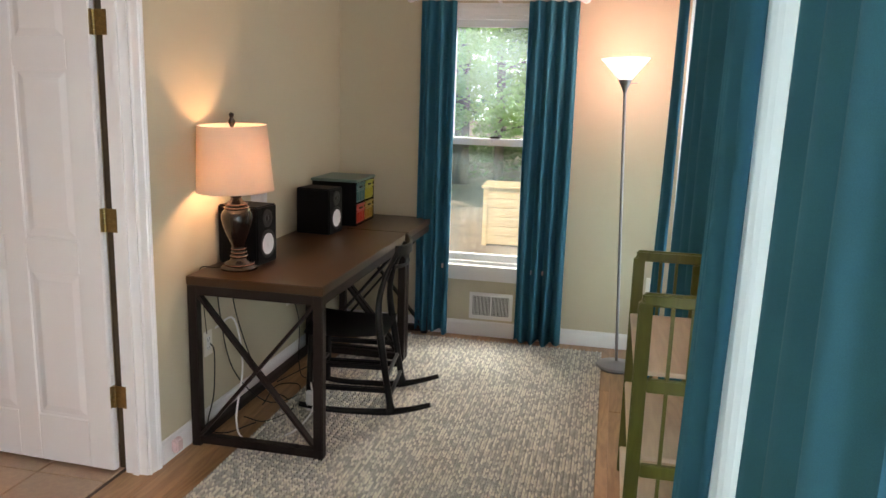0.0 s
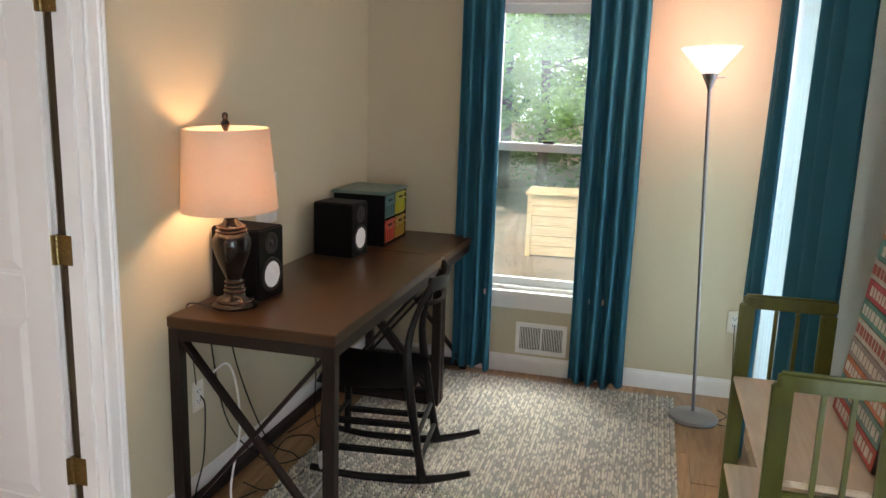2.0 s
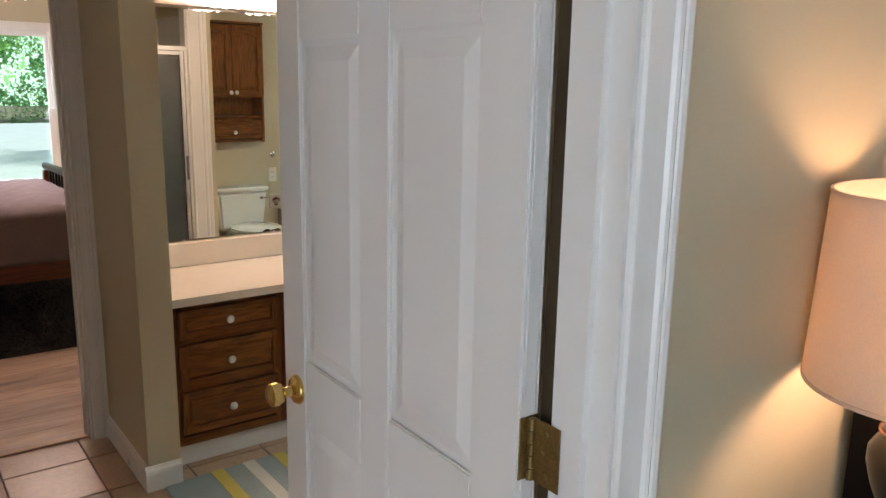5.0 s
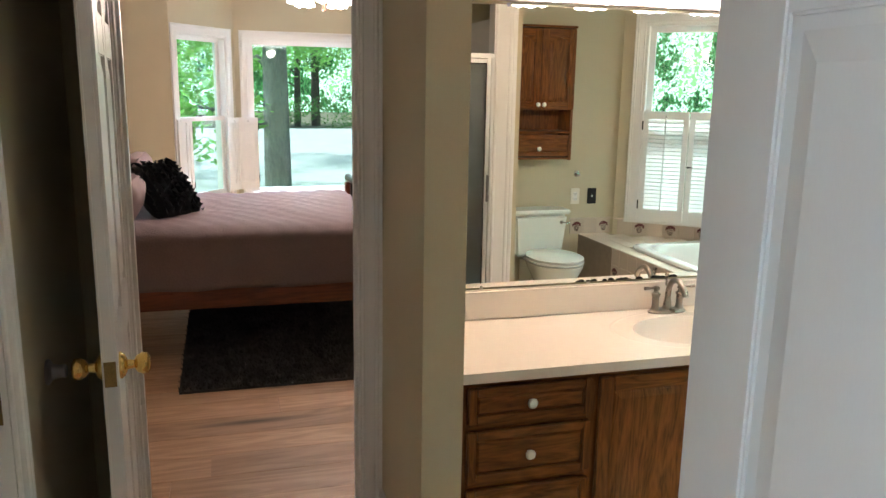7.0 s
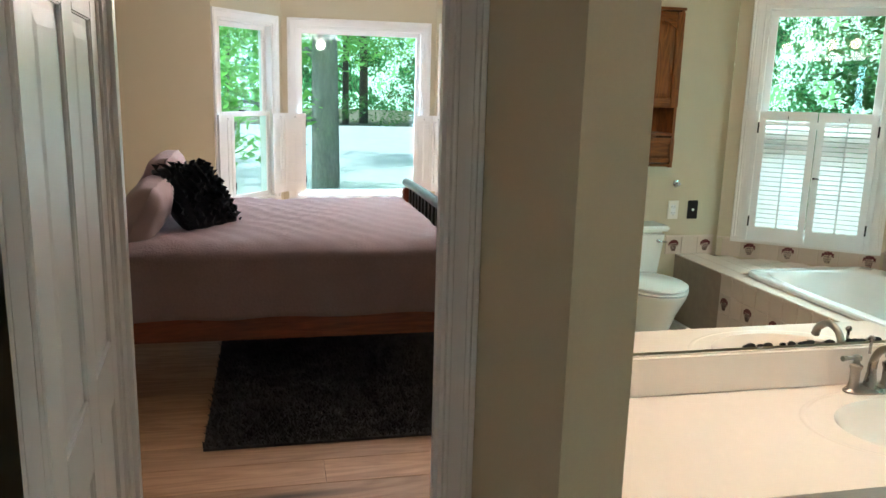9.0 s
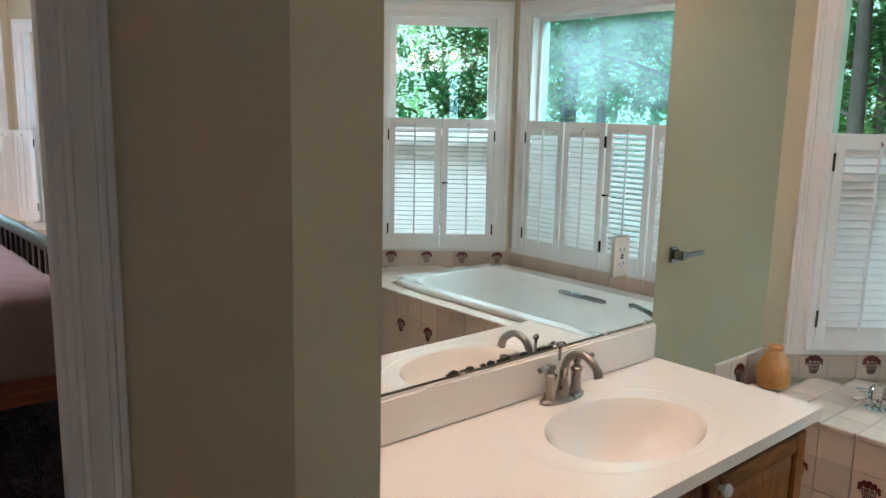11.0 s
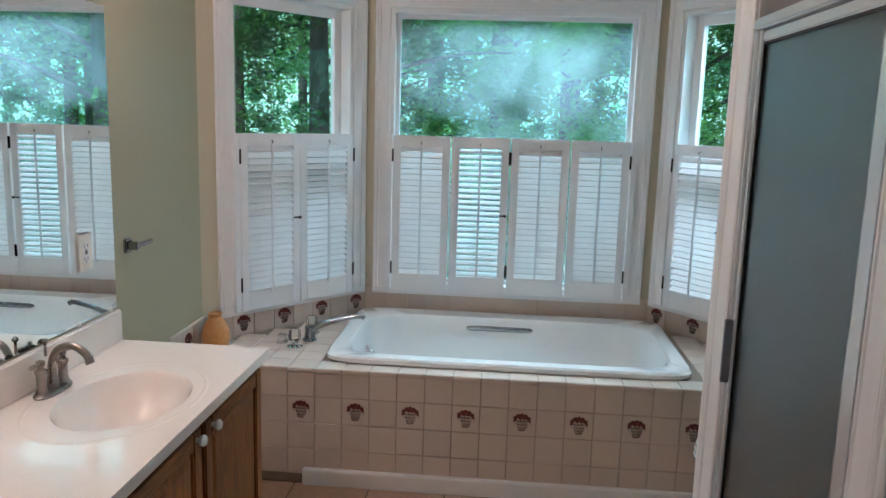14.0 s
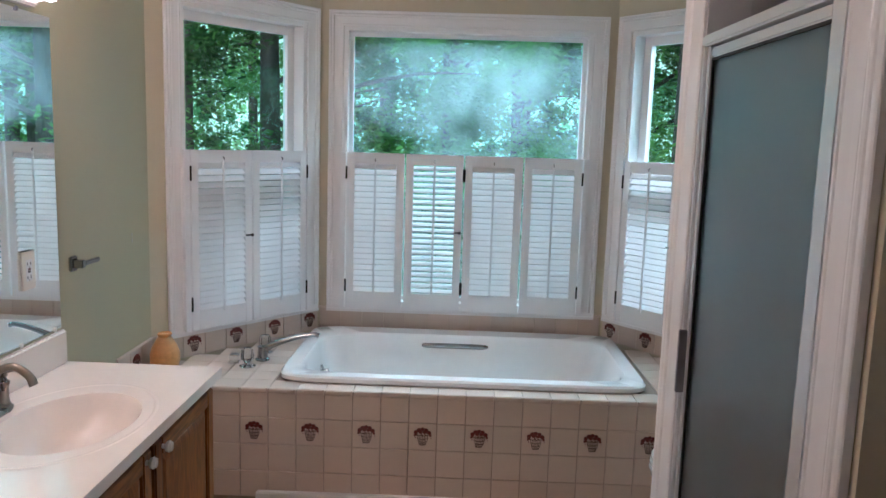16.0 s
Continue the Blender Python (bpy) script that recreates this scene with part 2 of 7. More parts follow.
M_SHADE = cloth("linen_shade", (0.74, 0.62, 0.52), through=0.24, tint=(0.95, 0.78, 0.58), weave=420, slub=0.12)
M_BRONZE = material("dark_bronze", (0.008, 0.005, 0.004), 0.22, 0.1, 0.2, 12, 80, 0.05, coat=0.2)
M_COPPER = material("copper_line", (0.30, 0.13, 0.08), 0.35, 0.9, 0.1)
M_BRASS = material("polished_brass", (0.83, 0.58, 0.20), 0.18, 1.0, 0.1, 20, 200, 0.03)
M_OLDBRASS = material("tarnished_brass", (0.36, 0.25, 0.10), 0.36, 0.9, 0.3, 60, 300, 0.1)
M_NICKEL = material("brushed_nickel", (0.33, 0.29, 0.25), 0.28, 1.0, 0.08, 20, 400, 0.04)
M_CHROME = material("chrome", (0.75, 0.76, 0.77), 0.08, 1.0, 0.03, bump=0)
# chrome with a darker base colour
M_DIMCHROME = material("worn_chrome", (0.36, 0.37, 0.38), 0.14, 1.0, 0.1, bump=0)
M_CHROMEM = material("satin_aluminium", (0.80, 0.81, 0.82), 0.34, 0.65, 0.03, 10, 300, 0.0)
M_SPK = material("speaker_vinyl", (0.003, 0.003, 0.0035), 0.55, spec=0.12, vary=0.2, scale=10, fine=600, bump=0.25)
M_CONE = material("white_cone", (0.78, 0.78, 0.80), 0.5, vary=0.03)
M_RUBBER = material("black_rubber", (0.01, 0.01, 0.01), 0.6, vary=0.2)
M_GREYMET = material("grey_lamp_metal", (0.30, 0.295, 0.31), 0.35, 0.7, 0.05)
M_COUNTER = material("cultured_marble", (0.80, 0.725, 0.650), 0.22, vary=0.02, scale=3, fine=30, bump=0.0, coat=0.12)
M_TUB = material("tub_acrylic", (0.78, 0.78, 0.76), 0.12, vary=0.02, scale=3, fine=30, bump=0.0, coat=0.4)
M_TILE = material("wall_tile", (0.60, 0.50, 0.415), 0.30, vary=0.06, scale=9, fine=160, bump=0.10, rnd=0.05)
M_GROUT = material("pale_grout", (0.33, 0.26, 0.20), 0.85, vary=0.15, scale=20, fine=300, bump=0.3)
M_FTILE = material("floor_tile", (0.52, 0.34, 0.22), 0.33, vary=0.18, scale=6, fine=60, bump=0.15, dark=(0.40, 0.26, 0.18), rnd=0.08)
M_FGROUT = material("brown_grout", (0.16, 0.11, 0.08), 0.85, vary=0.2)
M_SHUT = material("shutter_paint", (0.80, 0.80, 0.80), 0.35, vary=0.02, scale=8, fine=200, bump=0.05)
M_FLOWER = material("terracotta_glaze", (0.13, 0.009, 0.008), 0.35, vary=0.2)
M_STEM = material("brown_glaze", (0.085, 0.038, 0.028), 0.35, vary=0.2)
M_GLASS = glassy("window_glass", (0.68, 1, 0.97))
M_FOGGY = glassy("fogged_glass", (0.52, 1, 0.93), fog=0.16)
M_HAZY = glassy("screened_glass", (0.93, 1, 0.96), fog=0.05)
M_FROST = glassy("frosted_glass", (0.66, 0.74, 0.76), 0.36)
M_MIRROR = material("mirror_silver", (0.93, 0.95, 0.93), 0.0, 1.0, 0.0, bump=0)
M_MIRROR.node_tree.nodes["Principled BSDF"].inputs["Roughness"].default_value = 0.0
for lk in [l for l in M_MIRROR.node_tree.links if l.to_socket.name == "Roughness"]:
    M_MIRROR.node_tree.links.remove(lk)
M_PORC = material("white_porcelain", (0.78, 0.80, 0.76), 0.1, vary=0.02, bump=0, coat=0.4)
M_PLASTIC = material("ivory_plastic", (0.78, 0.74, 0.66), 0.35, vary=0.02, bump=0)
M_WHITEP = material("white_plastic", (0.78, 0.78, 0.78), 0.35, vary=0.02, bump=0)
M_BEDSP = material("mauve_quilt", (0.235, 0.175, 0.185), 0.8, vary=0.10, scale=5, fine=90, bump=0.5, spec=0.2, depth=0.006)
M_PILLOW = material("mauve_pillow_cloth", (0.36, 0.28, 0.29), 0.9, vary=0.06, scale=5, fine=200, bump=0.3, spec=0.2)
M_BLACKC = material("black_ruffle_cloth", (0.022, 0.028, 0.036), 0.9, vary=0.2, bump=0.3)
M_SHAG = material("charcoal_shag", (0.105, 0.098, 0.098), 1.0, vary=0.4, scale=12, fine=300, bump=0.8, spec=0.05)
M_WAX = material("amber_wax", (0.62, 0.30, 0.09), 0.35, vary=0.2, scale=12)
M_BULB = glow("lit_frosted_bulb", (1.0, 0.80, 0.55), 22)
M_GLOBE = glow("lit_tulip_glass", (1.0, 0.92, 0.84), 7)
M_BOWL = glow("lit_torchiere_bowl", (1.0, 0.86, 0.78), 0.9)
M_BARK = material("bark", (0.15, 0.12, 0.09), 0.95, vary=0.4, scale=6, fine=40, bump=0.8, stretch=(1, 1, 0.25), depth=0.02)
M_BARKG = material("grey_bark", (0.24, 0.235, 0.22), 0.95, vary=0.3, scale=6, fine=40, bump=0.8, stretch=(1, 1, 0.3), depth=0.02)
M_GRASS = material("lawn", (0.30, 0.34, 0.14), 0.95, vary=0.3, scale=0.7, fine=14, bump=0.5, space="Object")
M_LITTER = material("leaf_litter", (0.26, 0.21, 0.14), 0.95, vary=0.4, scale=1.5, fine=20, bump=0.6)
M_DRIVE = material("pale_gravel", (0.60, 0.59, 0.56), 0.95, vary=0.15, scale=3, fine=60, bump=0.4)
M_PINE = wood("weathered_pine", (0.50, 0.40, 0.22), (0.36, 0.27, 0.14), 0.8, 6, "x")
M_SIDING = material("brick_wall", (0.30, 0.17, 0.12), 0.9, vary=0.3, scale=4, fine=40)


def foliage(name, c1, c2):
    m = cloth(name, c1, weave=20, rough=0.5, through=0.45, tint=tuple(min(1, c * 2.6) for c in c2), slub=0.3)
    nt = m.node_tree
    p = nt.nodes["Principled BSDF"]
    geo, mix = nt.nodes.new("ShaderNodeNewGeometry"), nt.nodes.new("ShaderNodeMix")
    mix.data_type = "RGBA"
    mix.inputs["A"].default_value, mix.inputs["B"].default_value = (*c1, 1), (*c2, 1)
    nt.links.new(geo.outputs["Random Per Island"], mix.inputs["Factor"])
    nt.links.new(mix.outputs["Result"], p.inputs["Base Color"])
    return m


M_LEAF = foliage("maple_leaves", (0.05, 0.14, 0.03), (0.14, 0.30, 0.07))
M_LEAFD = foliage("deep_leaves", (0.018, 0.055, 0.014), (0.055, 0.13, 0.035))


# ---- building helpers ----
def box(bm, x0, x1, y0, y1, z0, z1, m=None):
    r = bmesh.ops.create_cube(bm, size=1, matrix=Matrix.Translation(((x0 + x1) / 2, (y0 + y1) / 2, (z0 + z1) / 2)) @ Matrix.Diagonal((abs(x1 - x0), abs(y1 - y0), abs(z1 - z0), 1)))
    if m is not None:
        bmesh.ops.transform(bm, matrix=m, verts=r["verts"])
    return r["verts"]


def beam(bm, a, b, w, d, up=(0, 0, 1)):
    """A bar of section w x d from a to b."""
    a, b = Vector(a), Vector(b)
    z = (b - a).normalized()
    x = Vector(up).cross(z)
    x = x.normalized() if x.length > 1e-4 else Vector((1, 0, 0))
    y = z.cross(x)
    rot = Matrix((x, y, z)).transposed().to_4x4()
    r = bmesh.ops.create_cube(bm, size=1, matrix=Matrix.Translation((a + b) / 2) @ rot @ Matrix.Diagonal((w, d, (b - a).length, 1)))
    return r["verts"]


def lathe(bm, prof, at=(0, 0, 0), seg=28, m=None, sx=1.0, sy=1.0):
    """Turns a profile of (radius, height) about the z axis."""
    rings = []
    for r, z in prof:
        rings.append([bm.verts.new(Vector((at[0] + sx * r * math.cos(2 * math.pi * k / seg), at[1] + sy * r * math.sin(2 * math.pi * k / seg), at[2] + z))) for k in range(seg)])
    for a, b in zip(rings, rings[1:]):
        for k in range(seg):
            bm.faces.new((a[k], a[(k + 1) % seg], b[(k + 1) % seg], b[k]))
    for ring, flip in ((rings[0], True), (rings[-1], False)):
        if (prof[0] if flip else prof[-1])[0] > 1e-4:
            bm.faces.new(ring[::-1] if flip else ring)
    vs = [v for r in rings for v in r]
    if m is not None:
        bmesh.ops.transform(bm, matrix=m, verts=vs)
    return vs


def tube(bm, pts, r, seg=10, smooth=6, radii=None):
    """A round rod along a Catmull-Rom curve through pts."""
    P = [Vector(p) for p in pts]
    if smooth and len(P) > 2:
        Q = [P[0] * 2 - P[1]] + P + [P[-1] * 2 - P[-2]]
        out, rad = [], []
        for i in range(1, len(Q) - 2):
            for k in range(smooth):
                t = k / smooth
                a, b, c, d = Q[i - 1:i + 3]
                out.append(0.5 * ((2 * b) + (c - a) * t + (2 * a - 5 * b + 4 * c - d) * t * t + (3 * b - a - 3 * c + d) * t ** 3))
                if radii:
                    rad.append(radii[i - 1] * (1 - t) + radii[i] * t)
        out.append(P[-1])
        if radii:
            rad.append(radii[-1])
    else:
        out, rad = P, list(radii) if radii else None
    rings, last = [], None
    for i, p in enumerate(out):
        d = (out[min(i + 1, len(out) - 1)] - out[max(i - 1, 0)]).normalized()
        x = (last - d * last.dot(d)) if last is not None else d.orthogonal()
        x = x.normalized()
        last = x
        y = d.cross(x)
        rr = rad[i] if radii else r
        rings.append([bm.verts.new(p + (x * math.cos(2 * math.pi * k / seg) + y * math.sin(2 * math.pi * k / seg)) * rr) for k in range(seg)])
    for a, b in zip(rings, rings[1:]):
        for k in range(seg):
            bm.faces.new((a[k], a[(k + 1) % seg], b[(k + 1) % seg], b[k]))
    bm.faces.new(rings[0][::-1])
    bm.faces.new(rings[-1])


def part(name, bm, mat, parent=None, label="", bevel=0.0, smooth=False, seg=2, kind="", category="", group=""):
    """One mesh object from a bmesh, under a thing."""
    bmesh.ops.recalc_face_normals(bm, faces=bm.faces[:])
    if bevel:
        bmesh.ops.bevel(bm, geom=[e for e in bm.edges if len(e.link_faces) == 2 and e.calc_face_angle(0) > 0.5], offset=bevel, segments=seg, affect="EDGES", clamp_overlap=True)
    me = bpy.data.meshes.new(name)
    bm.to_mesh(me)
    bm.free()
    me.materials.append(mat)
    if smooth or bevel:
        me.shade_smooth() if smooth else None
    if smooth:
        me.set_sharp_from_angle(angle=radians(38))
    ob = new(name, me)
    if parent is not None:
        ob.parent = parent
    if label or kind or category or group:
        tagged(ob, label, category, group, kind)
    return ob


def boxpart(name, dims, mat, parent=None, bevel=0.003, **kw):
    bm = bmesh.new()
    for d in (dims if isinstance(dims[0], (tuple, list)) else [dims]):
        box(bm, *d)
    return part(name, bm, mat, parent, bevel=bevel, **kw)


def thing(name, m, label, category, group=""):
    e = new(name)
    e.empty_display_size = 0.1
    e.matrix_world = m
    return tagged(e, label, category, group)


def wall(name, a, b, thick, openings=(), z1=2.44, mat=None, z0=0.0, label="", parts=0):
    """A wall whose room face runs from a to b, with the room to its right hand; thick lies to its left. openings: (u0, u1, z0, z1)."""
    a, b = Vector((*a, 0)), Vector((*b, 0))
    d = b - a
    m = Matrix.Translation(a) @ Matrix.Rotation(math.atan2(d.y, d.x), 4, "Z")
    bm, u = bmesh.new(), 0.0
    for u0, u1, v0, v1 in sorted(openings):
        if u0 > u:
            box(bm, u, u0, 0, thick, z0, z1, m)
        if v0 > z0:
            box(bm, u0, u1, 0, thick, z0, v0, m)
        if v1 < z1:
            box(bm, u0, u1, 0, thick, v1, z1, m)
        u = u1
    if u < d.length:
        box(bm, u, d.length, 0, thick, z0, z1, m)
    return part(name, bm, mat or M_WALL, label=label, kind="structure")


def on_wall(a, b, u, z=0.0):
    """The pose of a thing hung on a wall from a to b: x along the wall, y into the room, z up."""
    a, b = Vector((*a, 0)), Vector((*b, 0))
    d = (b - a).normalized()
    p = a + d * u
    n = Vector((d.y, -d.x, 0))
    return Matrix(((-d.x, n.x, 0, p.x), (-d.y, n.y, 0, p.y), (0, 0, 1, z), (0, 0, 0, 1)))


def run(bm, a, b, prof, z=0.0):
    """A moulding swept from a to b along a wall, room to the right hand: prof is (out, up) round its section."""
    a, b = Vector((*a, 0)), Vector((*b, 0))
    d = (b - a).normalized()
    n = Vector((d.y, -d.x, 0))
    A = [bm.verts.new(a + n * o + Vector((0, 0, z + h))) for o, h in prof]
    B = [bm.verts.new(b + n * o + Vector((0, 0, z + h))) for o, h in prof]
    k = len(prof)
    for i in range(k):
        bm.faces.new((A[i], A[(i + 1) % k], B[(i + 1) % k], B[i]))
    bm.faces.new(A[::-1])
    bm.faces.new(B)


BASE = [(0.001, 0.002), (0.014, 0.002), (0.014, 0.07), (0.012, 0.082), (0.006, 0.092), (0.004, 0.10), (0.001, 0.10)]


def skirting(name, runs):
    bm = bmesh.new()
    for a, b in runs:
        run(bm, a, b, BASE)
    return part(name, bm, M_TRIM, label="white painted baseboard", kind="structure")


CASING = [(0, 0.001), (0, 0.0070), (0.05, 0.0105), (0.10, 0.0110), (0.13, 0.0085), (0.40, 0.0100), (0.58, 0.0120), (0.61, 0.0105), (0.66, 0.0155), (0.72, 0.0175), (0.77, 0.0160), (0.80, 0.0135), (0.84, 0.0165), (0.93, 0.0180), (0.98, 0.0170), (1, 0.0145), (1, 0.001)]


def casing(bm, w, h, width=0.075, sill=False, z0=0.0, out=0.018):
    """A moulded board with mitred corners round three sides of an opening of w x h; x from 0 to w, y into the room."""
    rows = []
    for q in range(4):
        row = []
        for u, o in CASING:
            u, o = u * width, o * out / 0.018
            row.append(bm.verts.new(((-u, o, z0), (-u, o, h + u), (w + u, o, h + u), (w + u, o, z0))[q]))
        rows.append(row)
    k = len(CASING)
    for a, b in zip(rows, rows[1:]):
        for i in range(k):
            bm.faces.new((a[i], a[(i + 1) % k], b[(i + 1) % k], b[i]))
    bm.faces.new(rows[0][::-1])
    bm.faces.new(rows[-1])


def louvred(parent, x0, x1, z0, z1, y, tilt, label, knob=None, hinge_left=True, gap=0.0):
    """One shutter panel: frame, louvres, tilt bar, two hinges, and perhaps a small knob."""
    sh = new("shutter_panel")
    sh.parent = parent
    if label:
        tagged(sh, label)
    st, t = 0.038, 0.020
    x0, x1 = x0 + gap, x1 - gap
    boxpart("stile", (x0, x0 + st, y, y + t, z0, z1), M_SHUT, sh, 0.002)
    boxpart("stile", (x1 - st, x1, y, y + t, z0, z1), M_SHUT, sh, 0.002)
    boxpart("rail", (x0 + st, x1 - st, y + 0.001, y + t - 0.001, z0, z0 + 0.085), M_SHUT, sh, 0.0)
    boxpart("rail", (x0 + st, x1 - st, y + 0.001, y + t - 0.001, z1 - 0.055, z1), M_SHUT, sh, 0.0)
    a, b = z0 + 0.085, z1 - 0.055
    n = max(3, round((b - a) / 0.0285))
    me = None
    for k in range(n):
        z = a + (k + 0.5) * (b - a) / n
        if me is None:
            bm = bmesh.new()
            box(bm, -(x1 - x0) / 2 + st, (x1 - x0) / 2 - st, -0.0028, 0.0028, -0.017, 0.017)
            o = part("louvre", bm, M_SHUT, sh, bevel=0.0012, seg=1)
            me = o.data
        else:
            o = new("louvre", me)
            o.parent = sh
        o.matrix_basis = pose((x0 + x1) / 2, y + t / 2, z, tilt, 0, 0)
    boxpart("tilt_bar", ((x0 + x1) / 2 - 0.005, (x0 + x1) / 2 + 0.005, y + t + 0.004, y + t + 0.013, a - 0.012, b + 0.012), M_SHUT, sh, 0.002)
    for z in (z0 + 0.12, z1 - 0.10):
        hx = x0 - 0.002 if hinge_left else x1 + 0.002
        boxpart("hinge", (hx - 0.0045, hx + 0.0045, y + t - 0.002, y + t + 0.004, z - 0.032, z + 0.032), M_BRONZE, sh, 0.001)
    bm = bmesh.new()
    tube(bm, [((x0 + x1) / 2, y + t + 0.009, b + 0.010), ((x0 + x1) / 2 + 0.001, y + t + 0.016, b + 0.020), ((x0 + x1) / 2, y + t + 0.004, b + 0.026)], 0.0022, 6, 3)
    part("catch", bm, M_BRONZE, sh, "dark wire catch")
    if knob is not None:
        bm = bmesh.new()
        lathe(bm, [(0.003, 0), (0.003, 0.01), (0.007, 0.012), (0.008, 0.017), (0.004, 0.021)], m=pose(knob, y + t, (z0 + z1) / 2 + 0.01, -90), seg=12)
        box(bm, knob, knob + 0.028, y + t + 0.002, y + t + 0.008, (z0 + z1) / 2 + 0.006, (z0 + z1) / 2 + 0.013)
        part("knob", bm, M_BRONZE, sh, smooth=True)
    return sh


def window_unit(name, m, w, z0, z1, glass, label, hung=True, thick=0.15, trim=0.075, mid=None, sill=False, rail=0.042):
    """A window in an opening from x=0 to w, z0 to z1: casing, jamb, sashes, panes."""
    win = tagged(new(name), label, kind="structure")
    win.matrix_world = m
    bm = bmesh.new()
    casing(bm, w, z1, trim, z0=z0)
    if sill:
        box(bm, -trim - 0.01, w + trim + 0.01, 0.001, 0.045, z0 - 0.028, z0)
        box(bm, -trim, w + trim, 0.001, 0.016, z0 - 0.10, z0 - 0.030)
        box(bm, -trim, w + trim, 0.002, 0.022, z0 - 0.045, z0 - 0.031)
    else:
        box(bm, -trim, w + trim, 0.001, 0.014, z0 - 0.035, z0)
        box(bm, -trim, w + trim, 0.002, 0.018, z0 - 0.035, z0 - 0.020)
    part("window_trim", bm, M_TRIM, win)
    j = 0.02
    boxpart("window_jamb", [(0, j, -thick, 0, z0, z1), (w - j, w, -thick, 0, z0, z1), (j, w - j, -thick, 0, z1 - j, z1), (j, w - j, -thick, 0, z0, z0 + j)], M_TRIM, win, 0.0)
    def sash(a, b, y, g):
        s = rail
        f = new("window_sash")
        f.parent = win
        boxpart("sash_frame", [(j, j + s, y, y + 0.035, a, b), (w - j - s, w - j, y, y + 0.035, a, b), (j + s, w - j - s, y, y + 0.035, b - s, b), (j + s, w - j - s, y, y + 0.035, a, a + s)], M_TRIM, f, 0.002)
        p = boxpart("pane", (j + s - 0.004, w - j - s + 0.004, y + 0.014, y + 0.019, a + s - 0.004, b - s + 0.004), g, f, 0.0)
        p.visible_shadow = False
    if hung:
        mid = mid or (z0 + z1) / 2
        sash(mid - 0.02, z1 - j, -0.105, glass)
        sash(z0 + j, mid + 0.022, -0.066, glass)
        boxpart("sash_lock", (w / 2 - 0.03, w / 2 + 0.03, -0.085, -0.045, mid + 0.022, mid + 0.036), M_BRONZE, win, 0.004)
    else:
        sash(z0 + j, z1 - j, -0.09, glass)
    return win


def six_panel(name, m, w, h, label, parent=None, mat=None):
    """A moulded six-panel door leaf, from x=0 to w, y -0.0175 to 0.0175."""
    t = 0.0175
    d = tagged(new(name), label, "door")
    d.matrix_world = m
    core = boxpart("door_core", (0, w, -t + 0.009, t - 0.009, 0, h), mat or M_DOOR, d, 0.0)
    st, mu = 0.105, 0.10
    pw = (w - 2 * st - mu) / 2
    rows = [(0.20, 0.80), (0.93, 1.57), (1.67, h - 0.11)]
    cols = [(st, st + pw), (st + pw + mu, w - st)]
    for s in (-1, 1):
        bm = bmesh.new()
        y0, y1 = (s * (t - 0.009), s * t)
        a, b = min(y0, y1), max(y0, y1)
        zs = [0, 0.20, 0.80, 0.93, 1.57, 1.67, h - 0.11, h]
        box(bm, 0, st, a, b, 0, h)
        box(bm, w - st, w, a, b, 0, h)
        box(bm, st + pw, st + pw + mu, a, b, 0, h)
        for z0, z1 in ((0, 0.20), (0.80, 0.93), (1.57, 1.67), (h - 0.11, h)):
            box(bm, st, st + pw, a, b, z0, z1)
            box(bm, st + pw + mu, w - st, a, b, z0, z1)
        part("door_frame_face", bm, mat or M_DOOR, d, bevel=0.003)
        for x0, x1 in cols:
            for z0, z1 in rows:
                bm = bmesh.new()
                q = 0.012
                base = [bm.verts.new((x, s * (t - 0.0091), z)) for x, z in ((x0 + q, z0 + q), (x1 - q, z0 + q), (x1 - q, z1 - q), (x0 + q, z1 - q))]
                q = 0.040
                top = [bm.verts.new((x, s * (t - 0.003), z)) for x, z in ((x0 + q, z0 + q), (x1 - q, z0 + q), (x1 - q, z1 - q), (x0 + q, z1 - q))]
                for k in range(4):
                    bm.faces.new((base[k], base[(k + 1) % 4], top[(k + 1) % 4], top[k]))
                bm.faces.new(top)
                bm.faces.new(base[::-1])
                part("door_panel", bm, mat or M_DOOR, d)
    return d


def door_knob(parent, x, z, mat, t=0.0175, label="polished brass door knob"):
    for s in (-1, 1):
        bm = bmesh.new()
        lathe(bm, [(0.032, 0.0), (0.032, 0.004), (0.026, 0.012), (0.012, 0.018), (0.010, 0.032), (0.020, 0.038), (0.026, 0.050), (0.025, 0.062), (0.016, 0.068), (0.0, 0.069)], m=pose(x, s * t, z, -90 * s), seg=24)
        part("door_knob", bm, mat, parent, label, smooth=True)


def hinge(parent, x, y, z, mat=None):
    bm = bmesh.new()
    box(bm, x - 0.034, x - 0.004, y - 0.0015, y + 0.0015, z - 0.045, z + 0.045)
    box(bm, x + 0.004, x + 0.034, y - 0.0015, y + 0.0015, z - 0.045, z + 0.045)
    bmesh.ops.bevel(bm, geom=bm.edges[:], offset=0.0012, segments=1, affect="EDGES")
    for k in range(5):
        lathe(bm, [(0.0055, 0), (0.0055, 0.0165)], at=(x, y, z - 0.045 + k * 0.018), seg=10)
    for dx in (-0.022, 0.022):
        for dz in (-0.03, 0.0, 0.03):
            lathe(bm, [(0.004, 0), (0.0035, 0.0015)], m=pose(x + dx, y - 0.0014, z + dz, 90), seg=8)
    return part("hinge", bm, mat or M_OLDBRASS, parent, "tarnished brass hinge")


